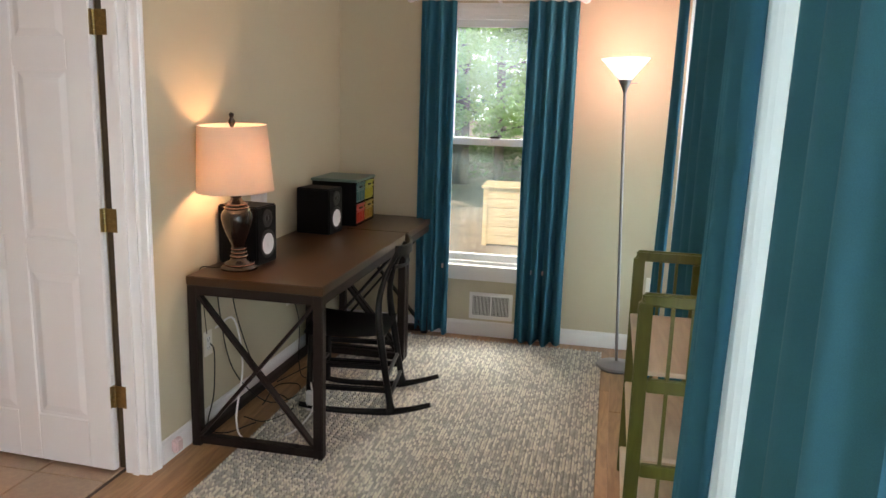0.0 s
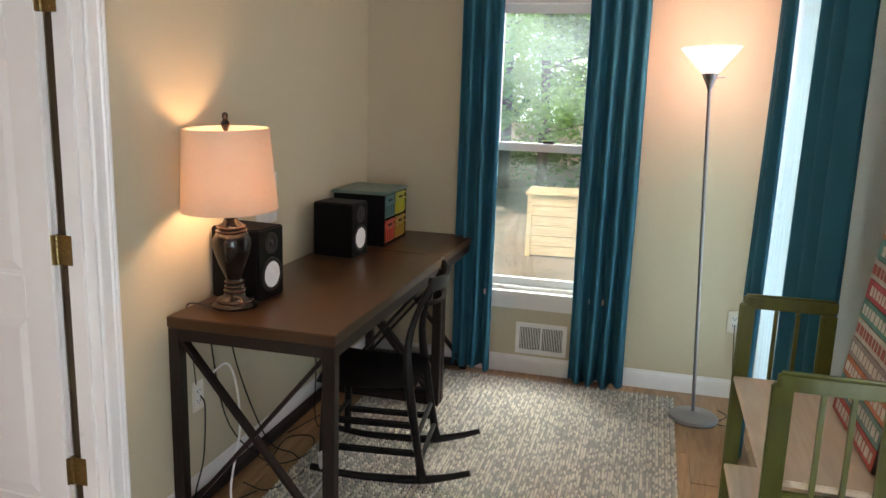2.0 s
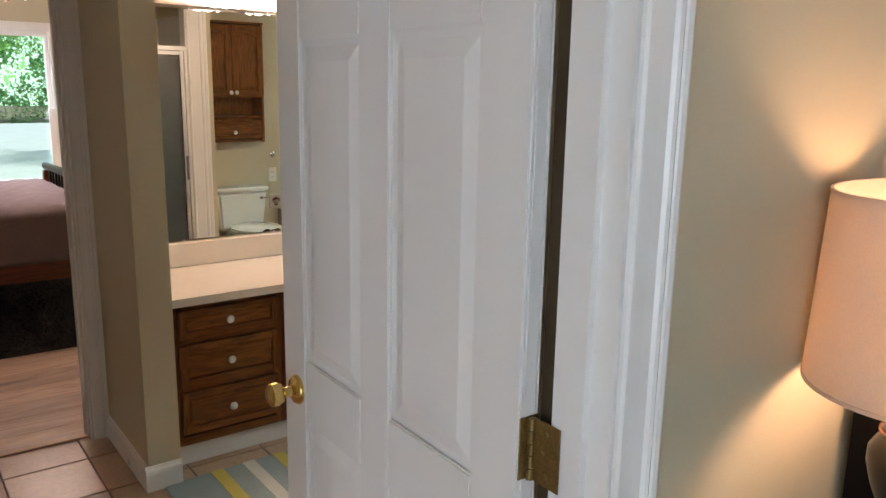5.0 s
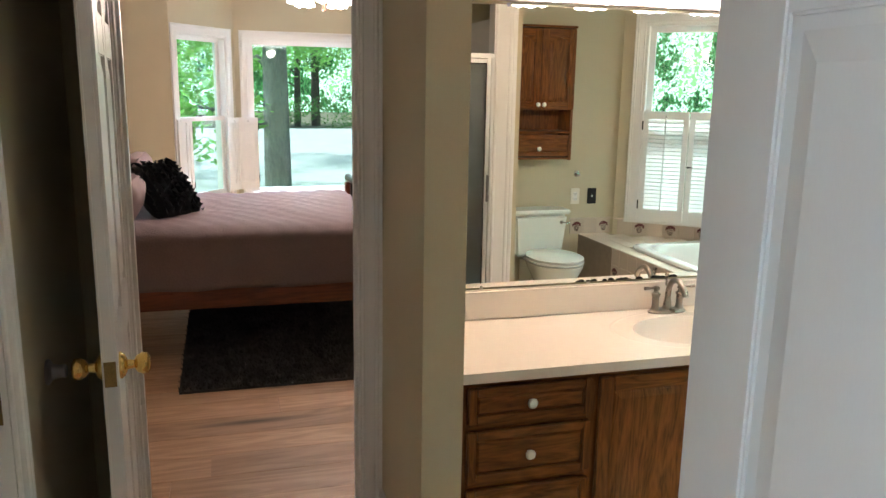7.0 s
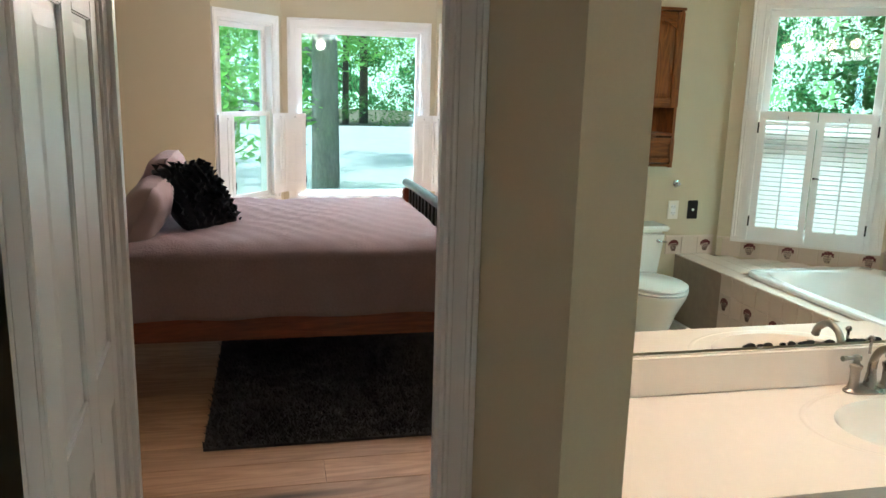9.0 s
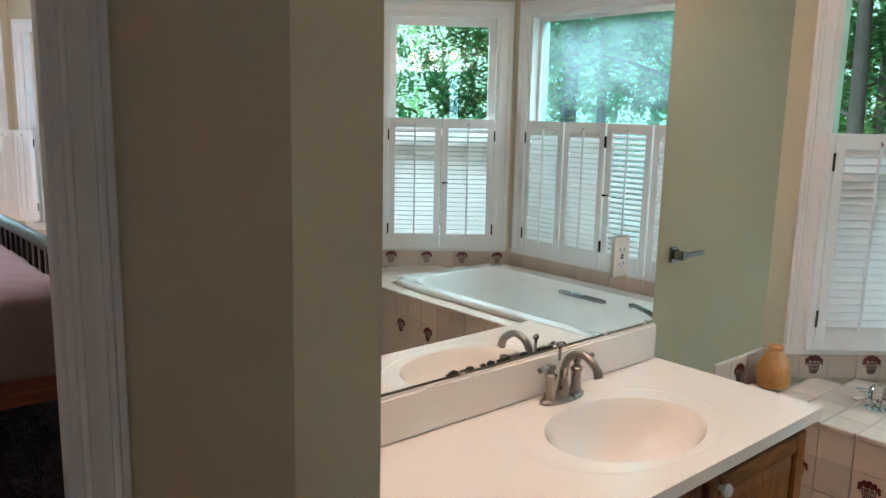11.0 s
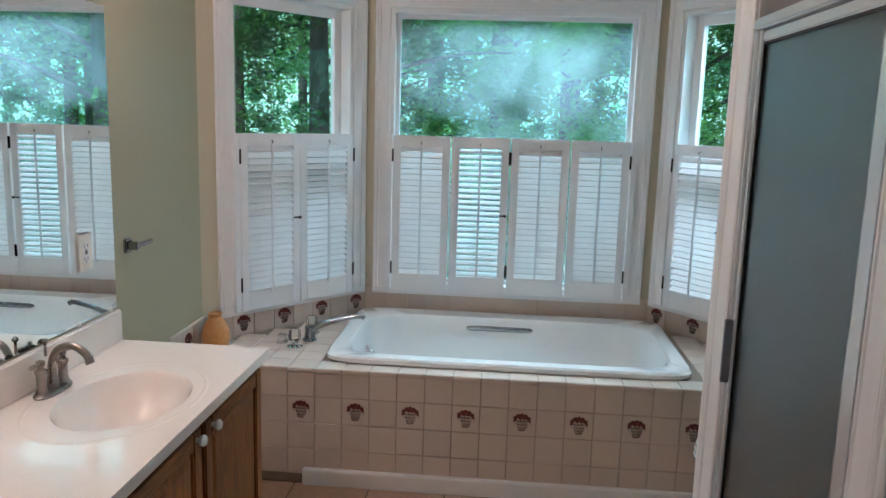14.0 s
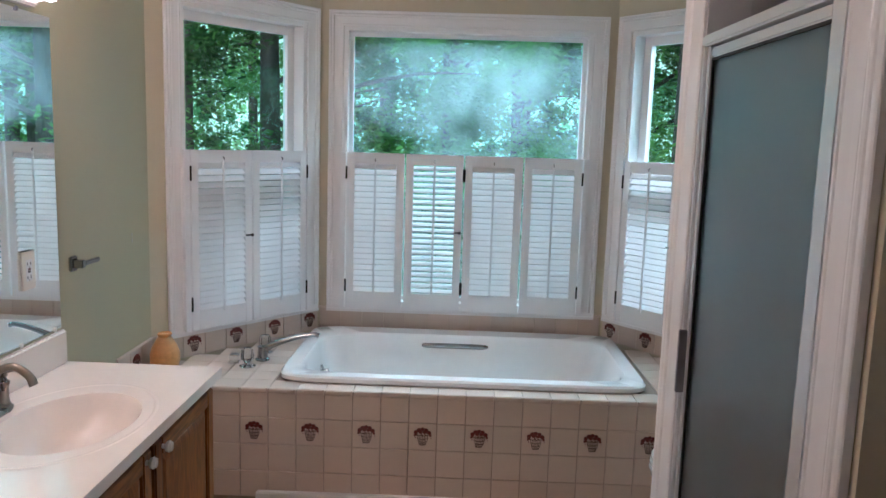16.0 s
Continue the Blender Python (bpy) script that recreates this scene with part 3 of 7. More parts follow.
def planks(name, rect, step, length, along, mat, z, parent, seed, gap=0.0016):
    """Floor boards as separate pieces laid along one axis with staggered ends."""
    rnd = random.Random(seed)
    x0, x1, y0, y1 = rect
    cache = {}
    v, row = (x0 if along == "y" else y0), 0
    vend = x1 if along == "y" else y1
    while v < vend - 0.01:
        u = (y0 if along == "y" else x0) - rnd.random() * length
        uend = y1 if along == "y" else x1
        ustart = y0 if along == "y" else x0
        while u < uend:
            L = length * rnd.uniform(0.7, 1.2)
            a, b = max(u, ustart), min(u + L, uend)
            if b - a > 0.02:
                key = (round(b - a, 2), round(min(step, vend - v), 3))
                la, wa = key[0] - gap, key[1] - gap
                if key not in cache:
                    bm = bmesh.new()
                    dx, dy = (wa, b - a - gap) if along == "y" else (b - a - gap, wa)
                    vs = [(-dx / 2, -dy / 2), (dx / 2, -dy / 2), (dx / 2, dy / 2), (-dx / 2, dy / 2)]
                    e = 0.0012
                    lo = [bm.verts.new((x, y, -0.006)) for x, y in vs]
                    md = [bm.verts.new((x, y, -e)) for x, y in vs]
                    tp = [bm.verts.new((x - math.copysign(e, x), y - math.copysign(e, y), 0)) for x, y in vs]
                    for A, B in ((lo, md), (md, tp)):
                        for k in range(4):
                            bm.faces.new((A[k], A[(k + 1) % 4], B[(k + 1) % 4], B[k]))
                    bm.faces.new(tp)
                    me = bpy.data.meshes.new(name)
                    bm.to_mesh(me)
                    bm.free()
                    me.materials.append(mat)
                    cache[key] = me
                o = new(name, cache[key])
                o.parent = parent
                c, w2 = (a + b) / 2, v + wa / 2
                o.location = (w2, c, z) if along == "y" else (c, w2, z)
            u += L
        v += step
        row += 1


def tile_mesh(name, w, h, mat, t=0.006, e=0.0015):
    """A tile in its own xz plane with its face towards -y and softened edges."""
    bm = bmesh.new()
    vs = [(-w / 2, -h / 2), (w / 2, -h / 2), (w / 2, h / 2), (-w / 2, h / 2)]
    lo = [bm.verts.new((x, 0, z)) for x, z in vs]
    md = [bm.verts.new((x, -t + e, z)) for x, z in vs]
    tp = [bm.verts.new((x - math.copysign(e, x), -t, z - math.copysign(e, z))) for x, z in vs]
    for A, B in ((lo, md), (md, tp)):
        for k in range(4):
            bm.faces.new((A[k], A[(k + 1) % 4], B[(k + 1) % 4], B[k]))
    bm.faces.new(tp)
    bmesh.ops.recalc_face_normals(bm, faces=bm.faces[:])
    me = bpy.data.meshes.new(name)
    bm.to_mesh(me)
    bm.free()
    me.materials.append(mat)
    return me


# ---- the setting ----
H = 2.40
G = -0.45
floor = boxpart("floor", (-1.905, 0.54, -1.32, 4.90, -0.12, -0.006), M_OAK, None, 0.0, label="worn oak board floor", kind="structure")
floor_bath = boxpart("floor", [(-4.60, -1.905, 1.50, 5.0, -0.12, -0.007), (-4.0, -2.5, 5.0, 5.7, -0.12, -0.007)], M_FGROUT, None, 0.0, label="beige ceramic tile floor with brown grout", kind="structure")
floor_bed = boxpart("floor", (-10.5, -4.60, -0.6, 5.3, -0.12, -0.006), M_OAKB, None, 0.0, label="wide knotty wood plank floor", kind="structure")
boxpart("threshold", (-4.64, -4.585, 1.75, 2.51, -0.006, 0.008), M_OAKB, None, 0.003, label="wooden threshold strip", kind="structure")
boxpart("ceiling", (-2.0, 0.54, -1.32, 4.90, H, H + 0.12), M_CEIL, None, 0.0, label="white painted ceiling", kind="structure")
boxpart("ceiling", (-4.62, -2.0, 1.40, 5.85, H, H + 0.12), M_CEIL, None, 0.0, label="white painted ceiling", kind="structure")
boxpart("ceiling", (-10.7, -4.62, -0.7, 5.35, H, H + 0.12), M_CEIL, None, 0.0, label="white painted ceiling", kind="structure")

DY0, DY1 = 1.755, 2.548
wall("wall_study_west", (-1.79, 2.70), (-1.79, 4.745), 0.12, (), H, label="green-beige painted wall")
wall("wall_study_west", (-1.79, -1.2), (-1.79, 2.70), 0.098, [(DY0 + 1.2, DY1 + 1.2, 0, 2.05)], H, label="green-beige painted wall with a doorway")
wall("wall_study_north", (-1.91, 4.745), (0.54, 4.745), 0.15, [(-1.12 + 1.91, -0.46 + 1.91, 0.47, 2.0)], H, label="beige painted wall with a narrow window")
EA, EB = (0.42, 4.745), (0.42, -1.2)
# third opening is for the unseen window added to let in more light
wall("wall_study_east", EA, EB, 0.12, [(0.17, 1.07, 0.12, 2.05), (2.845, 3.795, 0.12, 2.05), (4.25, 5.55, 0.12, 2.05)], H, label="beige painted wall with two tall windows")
wall("wall_study_south", (0.54, -1.2), (-1.91, -1.2), 0.12, (), H, label="beige painted wall")
BL, BR = ((-4.56, 4.87), (-3.98, 5.60)), ((-2.53, 5.60), (-1.95, 4.87))
BC = (BL[1], BR[0])
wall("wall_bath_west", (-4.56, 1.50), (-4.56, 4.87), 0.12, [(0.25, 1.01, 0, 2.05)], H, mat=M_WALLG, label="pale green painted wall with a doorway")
WZ0, WZ1 = 0.615, 2.005
wall("wall_bay_west", *BL, 0.15, [(0.155, 0.84, WZ0, WZ1)], H, label="beige painted bay wall with a window")
wall("wall_bay_north", *BC, 0.15, [(0.115, 1.335, WZ0, WZ1)], H, label="beige painted bay wall with a wide window")
wall("wall_bay_east", *BR, 0.15, [(0.092, 0.777, WZ0, WZ1)], H, label="beige painted bay wall with a window")
wall("wall_bath_south", (-1.91, 1.62), (-4.56, 1.62), 0.12, [(1.07, 1.78, 0, 2.05)], H, label="olive beige painted wall with a closet doorway")
wall("wall_closet_back", (-2.6, 1.30), (-4.0, 1.30), 0.08, (), H, label="closet back wall")
wall("wall_stub", (-4.56, 2.57), (-3.98, 2.57), 0.12, (), H, label="short beige wall beside the vanity")
# shower stall walls
SX, SY0, SY1 = -2.70, 2.765, 3.79
wall("wall_shower_front", (SX, SY1), (SX, SY0), 0.10, [(0.155, 0.885, 0.0, 2.03)], H, label="shower wall with a framed opening")
wall("wall_shower_south", (SX + 0.10, SY0), (-1.91, SY0), 0.09, (), H, mat=M_WALL, label="olive beige shower side wall")
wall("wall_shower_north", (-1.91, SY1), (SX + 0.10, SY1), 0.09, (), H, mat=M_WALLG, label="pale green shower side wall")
# bedroom
PL, PC, PR = ((-9.67, 1.62), (-10.4, 2.20)), ((-10.4, 2.20), (-10.4, 3.67)), ((-10.4, 3.67), (-9.67, 4.25))
wall("wall_bedroom_west", (-9.67, -0.5), (-9.67, 1.62), 0.15, (), H, label="beige painted wall")
wall("wall_bedroom_bay_south", *PL, 0.15, [(0.08, 0.80, 0.42, WZ1)], H, label="beige bay wall with a window")
wall("wall_bedroom_bay_west", *PC, 0.15, [(0.125, 1.345, 0.40, WZ1)], H, label="beige bay wall with a wide window")
wall("wall_bedroom_bay_north", *PR, 0.15, [(0.12, 0.84, 0.42, WZ1)], H, label="beige bay wall with a window")
wall("wall_bedroom_west", (-9.67, 4.25), (-9.67, 5.2), 0.15, (), H, label="beige painted wall")
wall("wall_bedroom_north", (-9.82, 5.2), (-4.56, 5.2), 0.12, (), H, label="beige painted wall")
wall("wall_bedroom_south", (-4.56, -0.5), (-9.82, -0.5), 0.12, (), H, label="beige painted wall")
wall("wall_bedroom_east", (-4.68, 5.2), (-4.68, 4.87), 0.12, (), H, label="beige painted wall")
wall("wall_bedroom_east", (-4.68, 1.50), (-4.68, -0.5), 0.12, (), H, label="beige painted wall")

skirting("baseboard", [((-1.79, -1.2), (-1.79, DY0 - 0.075)), ((-1.79, DY1 + 0.075), (-1.79, 4.73)), ((-1.776, 4.745), (0.42, 4.745)), ((0.42, 4.73), (0.42, 2.35)), ((0.42, -1.2), (-1.79, -1.2))])
skirting("baseboard", [((-4.56, 2.57), (-3.98, 2.57)), ((-3.98, 2.556), (-3.98, 2.69)), ((-4.56, 1.62), (-4.56, 1.68)), ((-1.93, 1.62), (-2.90, 1.62)), ((-3.76, 1.62), (-4.56, 1.62)), ((SX, SY0), (-1.91, SY0)), ((SX, SY0 + 0.1), (SX, SY0))])
skirting("baseboard", [((-9.67, -0.5), PL[0]), PL, PC, PR, (PR[1], (-9.67, 5.2)), ((-9.67, 5.2), (-4.68, 5.2)), ((-4.68, -0.5), (-9.67, -0.5))])


def doorway(name, m, w, h, depth, label, stop=True, both=True, cw=0.062):
    """Jambs, stops and casings of an opening from x=0 to w; y into the room, the wall behind."""
    e = tagged(new(name), label, kind="structure")
    e.matrix_world = m
    boxpart("door_jamb", [(0, 0.016, -depth, 0, 0, h), (w - 0.016, w, -depth, 0, 0, h), (0.016, w - 0.016, -depth, 0, h - 0.016, h)], M_TRIM, e, 0.0)
    bm = bmesh.new()
    casing(bm, w - 0.020, h - 0.010, cw + 0.010)
    bmesh.ops.translate(bm, verts=bm.verts, vec=(0.010, 0, 0))
    part("door_casing", bm, M_TRIM, e)
    if both:
        bm = bmesh.new()
        casing(bm, w, h, 0.062)
        bmesh.ops.transform(bm, matrix=Matrix.Translation((w, -depth, 0)) @ Matrix.Rotation(math.pi, 4, "Z"), verts=bm.verts)
        part("door_casing", bm, M_TRIM, e)
    if stop:
        boxpart("door_stop_strip", [(0.016, 0.027, -depth * 0.62, -depth * 0.36, 0, h - 0.016), (w - 0.027, w - 0.016, -depth * 0.62, -depth * 0.36, 0, h - 0.016)], M_TRIM, e, 0.0)
    return e


doorway("door_frame_study", on_wall((-1.79, 0), (-1.79, 5), DY1), DY1 - DY0, 2.05, 0.098, "white moulded door casing and jambs")
dw = doorway("door_frame_bedroom", on_wall((-4.56, 0), (-4.56, 5), 2.51), 0.76, 2.05, 0.12, "white door casing and jambs of the bedroom doorway")
boxpart("strike_plate", (0.0165, 0.0185, -0.095, -0.060, 0.83, 0.90), M_OLDBRASS, dw, 0.0, label="tarnished brass strike plate")
dw = doorway("door_frame_closet", on_wall((-1.91, 1.62), (-4.56, 1.62), 1.78), 0.71, 2.05, 0.12, "white door casing of the closet")
boxpart("strike_plate", (0.0165, 0.019, -0.06, -0.012, 0.83, 0.90), M_OLDBRASS, dw, 0.0, label="brass strike plate")
six_panel("closet_door", pose(-2.98, 1.53, 0.012, rz=180), 0.66, 2.01, "closed white six-panel closet door").scale = (1, 1, 1)

# bath and bedroom doors
dr = six_panel("bathroom_door", pose(-1.926, 2.528, 0.012, rz=178), 0.780, 2.02, "open white six-panel door with brass hinges and a brass knob")
door_knob(dr, 0.712, 0.855, M_BRASS)
for z in (0.31, 1.015, 1.735):
    bm = bmesh.new()
    box(bm, -0.0022, 0.0, -0.016, 0.0175, z - 0.045, z + 0.045)
    bmesh.ops.bevel(bm, geom=bm.edges[:], offset=0.0008, segments=1, affect="EDGES")
    for k in range(5):
        lathe(bm, [(0.0058, 0), (0.0058, 0.0165)], at=(-0.006, 0.0, z - 0.045 + k * 0.018), seg=12)
    box(bm, -0.058, -0.010, -0.0035, -0.0013, z - 0.045, z + 0.045)
    for dz in (-0.03, 0.0, 0.03):
        lathe(bm, [(0.004, 0), (0.003, 0.0016)], m=pose(-0.034 + 0.006 * (dz == 0), -0.0013, z + dz, 90) @ Matrix.Rotation(math.pi, 4, "X"), seg=8)
        lathe(bm, [(0.004, 0), (0.003, 0.0016)], m=pose(-0.0022, 0.002 + 0.006 * (dz == 0), z + dz, 0, -90), seg=8)
    part("hinge", bm, M_OLDBRASS, dr, "tarnished brass hinge")
dr = six_panel("bedroom_door", pose(-4.575, 1.735, 0.012, rz=4.5), 0.755, 2.02, "open white six-panel bedroom door with brass knobs")
door_knob(dr, 0.695, 0.855, M_BRASS)
boxpart("latch_plate", (0.7545, 0.757, -0.013, 0.013, 0.825, 0.885), M_OLDBRASS, dr, 0.0, label="tarnished latch plate")
bm = bmesh.new()
lathe(bm, [(0.032, 0), (0.032, 0.006), (0.020, 0.014), (0.016, 0.03), (0.017, 0.042), (0.012, 0.046)], m=pose(-4.02, 1.62, 0.815, -90), seg=20)
part("wall_door_stop", bm, M_GREYMET, None, smooth=True, label="grey rubber-tipped metal door stop on the wall", category="door stop")

# dark strip added to paint the shade between door edge and jamb
boxpart("weather_strip", (-1.925, -1.889, 2.5485, 2.5520, 0.01, 2.03), material("brown_strip", (0.055, 0.034, 0.012), 0.6, vary=0.2), None, 0.0, label="dark brown strip painting the shade in the door's hinge gap", kind="structure")

# windows
window_unit("window_study", on_wall((-1.91, 4.745), (0.54, 4.745), 1.45), 0.66, 0.47, 2.0, M_HAZY, "white double-hung window", mid=1.245, sill=True, trim=0.07)
window_unit("window_patio_far", on_wall(EA, EB, 1.07), 0.90, 0.12, 2.05, M_GLASS, "tall white window behind curtains", hung=False, thick=0.12)
window_unit("window_patio_near", on_wall(EA, EB, 3.795), 0.95, 0.12, 2.05, M_GLASS, "tall white window behind curtains", hung=False, thick=0.12)
# unseen window, added as the opening for the extra back lamp
window_unit("window_patio_back", on_wall(EA, EB, 5.55), 1.30, 0.12, 2.05, M_GLASS, "unseen tall white window added to light the study", hung=False, thick=0.12)
SH0, SH1 = 0.60, 1.392


def shutters(win, w, count, tilts, z0=SH0, z1=SH1, knob_at=(), y=0.012):
    sw = w / count
    boxpart("shutter_strip", [(-0.008, 0.019, 0.004, y + 0.022, z0, z1), (w + 0.021, w + 0.048, 0.004, y + 0.022, z0, z1)], M_SHUT, win, 0.002)
    for k in range(count):
        louvred(win, 0.02 + k * sw + 0.0025, 0.02 + (k + 1) * sw - 0.0025, z0, z1, y, tilts[k], "", gap=0.0022 if count > 2 else 0.0, knob=(0.02 + k * sw + 0.014 if k in knob_at else None), hinge_left=k % 2 == 0)


w1 = window_unit("window_bay_west", on_wall(*BL, 0.84), 0.685, WZ0, WZ1, M_GLASS, "white double-hung window with closed half shutters", trim=0.075)
shutters(w1, 0.643, 2, (50, 46), knob_at=(1,))
w2 = window_unit("window_bay_north", on_wall(*BC, 1.335), 1.22, WZ0, WZ1, M_FOGGY, "white fixed window with fogged glass and closed half shutters", hung=False, rail=0.020)
shutters(w2, 1.18, 4, (46, 42, 66, 44), knob_at=(2,))
w3 = window_unit("window_bay_east", on_wall(*BR, 0.777), 0.685, WZ0, WZ1, M_GLASS, "white double-hung window with closed half shutters")
shutters(w3, 0.643, 2, (50, 50), knob_at=(1,))
w4 = window_unit("window_bedroom_south", on_wall(*PL, 0.80), 0.72, 0.42, WZ1, M_GLASS, "white double-hung window with opened half shutters", mid=1.20)
w5 = window_unit("window_bedroom_west", on_wall(*PC, 1.345), 1.22, 0.40, WZ1, M_GLASS, "wide white fixed window with folded half shutters", hung=False)
w6 = window_unit("window_bedroom_north", on_wall(*PR, 0.84), 0.72, 0.42, WZ1, M_GLASS, "white double-hung window with opened half shutters", mid=1.20)


# ---- study ----
def cross_desk(name, m, lx, ly, h, label):
    """A desk lx deep and ly long, from the origin; steel legs and crossed end braces."""
    d = thing(name, m, label, "desk", "pair of desks")
    boxpart("desktop", (0, lx, 0, ly, h - 0.038, h), M_DESK, d, 0.003)
    s = 0.042
    boxpart("apron", [(s, lx - s, 0.004, 0.03, h - 0.080, h - 0.039), (s, lx - s, ly - 0.03, ly - 0.004, h - 0.080, h - 0.039), (0.004, 0.03, s, ly - s, h - 0.080, h - 0.039), (lx - 0.03, lx - 0.004, s, ly - s, h - 0.080, h - 0.039)], M_STEEL, d, 0.001)
    for x in (0.002, lx - s - 0.002):
        for y in (0.002, ly - s - 0.002):
            boxpart("leg", (x, x + s, y, y + s, 0.0, h - 0.039), M_STEEL, d, 0.003)
    for y in (0.023, ly - 0.023):
        boxpart("bottom_rail", (s, lx - s, y - 0.018, y + 0.018, 0.012, 0.05), M_STEEL, d, 0.002)
        for k, (a, b) in enumerate((((s, 0.05), (lx - s, h - 0.082)), ((s, h - 0.082), (lx - s, 0.05)))):
            bm = bmesh.new()
            beam(bm, (a[0], y - 0.004 + 0.008 * k, a[1]), (b[0], y - 0.004 + 0.008 * k, b[1]), 0.014, 0.034, (0, 1, 0))
            part("cross_brace", bm, M_STEEL, d, bevel=0.001, seg=1)
    boxpart("bottom_rail", (0.004, 0.040, s, ly - s, 0.012, 0.05), M_STEEL, d, 0.002)
    return d


DZ = 0.758
cross_desk("desk", pose(-1.768, 2.822, 0), 0.605, 1.325, DZ, "dark-stained wooden desk with a brown steel frame and crossed end braces")
cross_desk("desk", pose(-1.768, 4.152, 0), 0.605, 0.57, DZ, "small dark-stained desk with a steel frame in the corner")


def table_lamp(m):
    d = thing("table_lamp", m, "lit bronze urn table lamp with a pale linen shade", "lamp")
    bm = bmesh.new()
    lathe(bm, [(0.078, 0), (0.079, 0.010), (0.071, 0.018), (0.063, 0.022), (0.064, 0.028), (0.055, 0.036), (0.040, 0.042), (0.034, 0.052), (0.037, 0.060), (0.030, 0.068), (0.033, 0.076), (0.028, 0.084), (0.032, 0.092), (0.027, 0.100), (0.031, 0.114), (0.046, 0.150), (0.060, 0.190), (0.067, 0.222), (0.066, 0.243), (0.056, 0.260), (0.050, 0.267), (0.053, 0.273), (0.046, 0.280), (0.049, 0.287), (0.040, 0.294), (0.030, 0.300), (0.022, 0.312), (0.026, 0.324), (0.040, 0.334), (0.041, 0.339), (0.012, 0.343), (0.010, 0.36)], seg=40)
    part("lamp_base", bm, M_BRONZE, d, smooth=True)
    for r, z in ((0.0645, 0.026), (0.0375, 0.060), (0.0335, 0.076), (0.0325, 0.092), (0.0535, 0.273), (0.0495, 0.287), (0.0405, 0.337)):
        bm = bmesh.new()
        lathe(bm, [(r - 0.003, z - 0.0018), (r + 0.0006, z - 0.001), (r + 0.0006, z + 0.001), (r - 0.003, z + 0.0018)], seg=40)
        part("copper_ring", bm, M_COPPER, d, "rubbed copper ring", smooth=True)
    bm = bmesh.new()
    R0, R1, z0, z1 = 0.162, 0.143, 0.348, 0.618
    lathe(bm, [(R0, z0), (R1, z1), (R1 - 0.0015, z1), (R0 - 0.0015, z0)], seg=56)
    for f in [f for f in bm.faces if len(f.verts) > 4]:
        bm.faces.remove(f)
    part("lamp_shade", bm, M_SHADE, d, "cream linen drum shade glowing from inside", smooth=True)
    for r, z in ((R0, z0), (R1, z1)):
        bm = bmesh.new()
        lathe(bm, [(r - 0.003, z - 0.003), (r + 0.001, z - 0.003), (r + 0.001, z + 0.003), (r - 0.003, z + 0.003), (r - 0.003, z - 0.003)], seg=56)
        for f in [f for f in bm.faces if len(f.verts) > 4]:
            bm.faces.remove(f)
        part("shade_trim", bm, M_SHADE, d)
    bm = bmesh.new()
    for k in range(3):
        a = 2.1 * k
        tube(bm, [(0, 0, 0.598), (R1 * math.cos(a) * 0.99, R1 * math.sin(a) * 0.99, 0.606)], 0.0016, 6, 0)
    tube(bm, [(0, 0, 0.36), (0.05, 0, 0.42), (0.055, 0, 0.52), (0.01, 0, 0.597)], 0.0018, 6)
    tube(bm, [(0, 0, 0.36), (-0.05, 0, 0.42), (-0.055, 0, 0.52), (-0.01, 0, 0.597)], 0.0018, 6)
    part("harp", bm, M_BRASS, d)
    bm = bmesh.new()
    lathe(bm, [(0.004, 0.595), (0.006, 0.612), (0.010, 0.618), (0.014, 0.628), (0.015, 0.638), (0.009, 0.648), (0.007, 0.652), (0.010, 0.657), (0.010, 0.668), (0.004, 0.673), (0.0, 0.674)], seg=20)
    part("finial", bm, M_BRONZE, d, smooth=True)
    bm = bmesh.new()
    lathe(bm, [(0.012, 0.36), (0.012, 0.40), (0.022, 0.43), (0.030, 0.46), (0.026, 0.49), (0.010, 0.505), (0, 0.508)], seg=20)
    b = part("light_bulb", bm, M_BULB, d, "lit frosted bulb", smooth=True)
    b.visible_shadow = False
    return d


table_lamp(pose(-1.624, 3.02, DZ - 0.001, 1.8, -1.0, 0))


def speaker(m, h):
    d = thing("studio_monitor", m, "black box loudspeaker with a white cone on the desk", "loudspeaker", "pair of loudspeakers")
    w, dp = 0.165, 0.20
    boxpart("speaker_cabinet", (-dp, 0, -w / 2, w / 2, 0, h), M_SPK, d, 0.006)
    bm = bmesh.new()
    lathe(bm, [(0.064, 0), (0.064, 0.004), (0.054, 0.006), (0.050, 0.003)], m=pose(0.0005, 0, h * 0.34, 0, 90), seg=32)
    part("woofer_ring", bm, M_RUBBER, d, smooth=True)
    bm = bmesh.new()
    lathe(bm, [(0.048, 0.004), (0.030, 0.0005), (0.020, 0.0005), (0.012, 0.006), (0.0, 0.008)], m=pose(0.001, 0, h * 0.34, 0, 90), seg=32)
    part("woofer_cone", bm, M_CONE, d, "white woofer cone", smooth=True)
    bm = bmesh.new()
    lathe(bm, [(0.040, 0), (0.040, 0.003), (0.030, 0.005), (0.014, 0.001), (0.010, 0.004), (0.0, 0.006)], m=pose(0.001, 0, h * 0.78, 0, 90), seg=28)
    part("tweeter", bm, M_RUBBER, d, smooth=True)
    return d


speaker(pose(-1.560, 3.165, DZ, rz=-6), 0.262)
speaker(pose(-1.535, 3.985, DZ, rz=-6), 0.250)


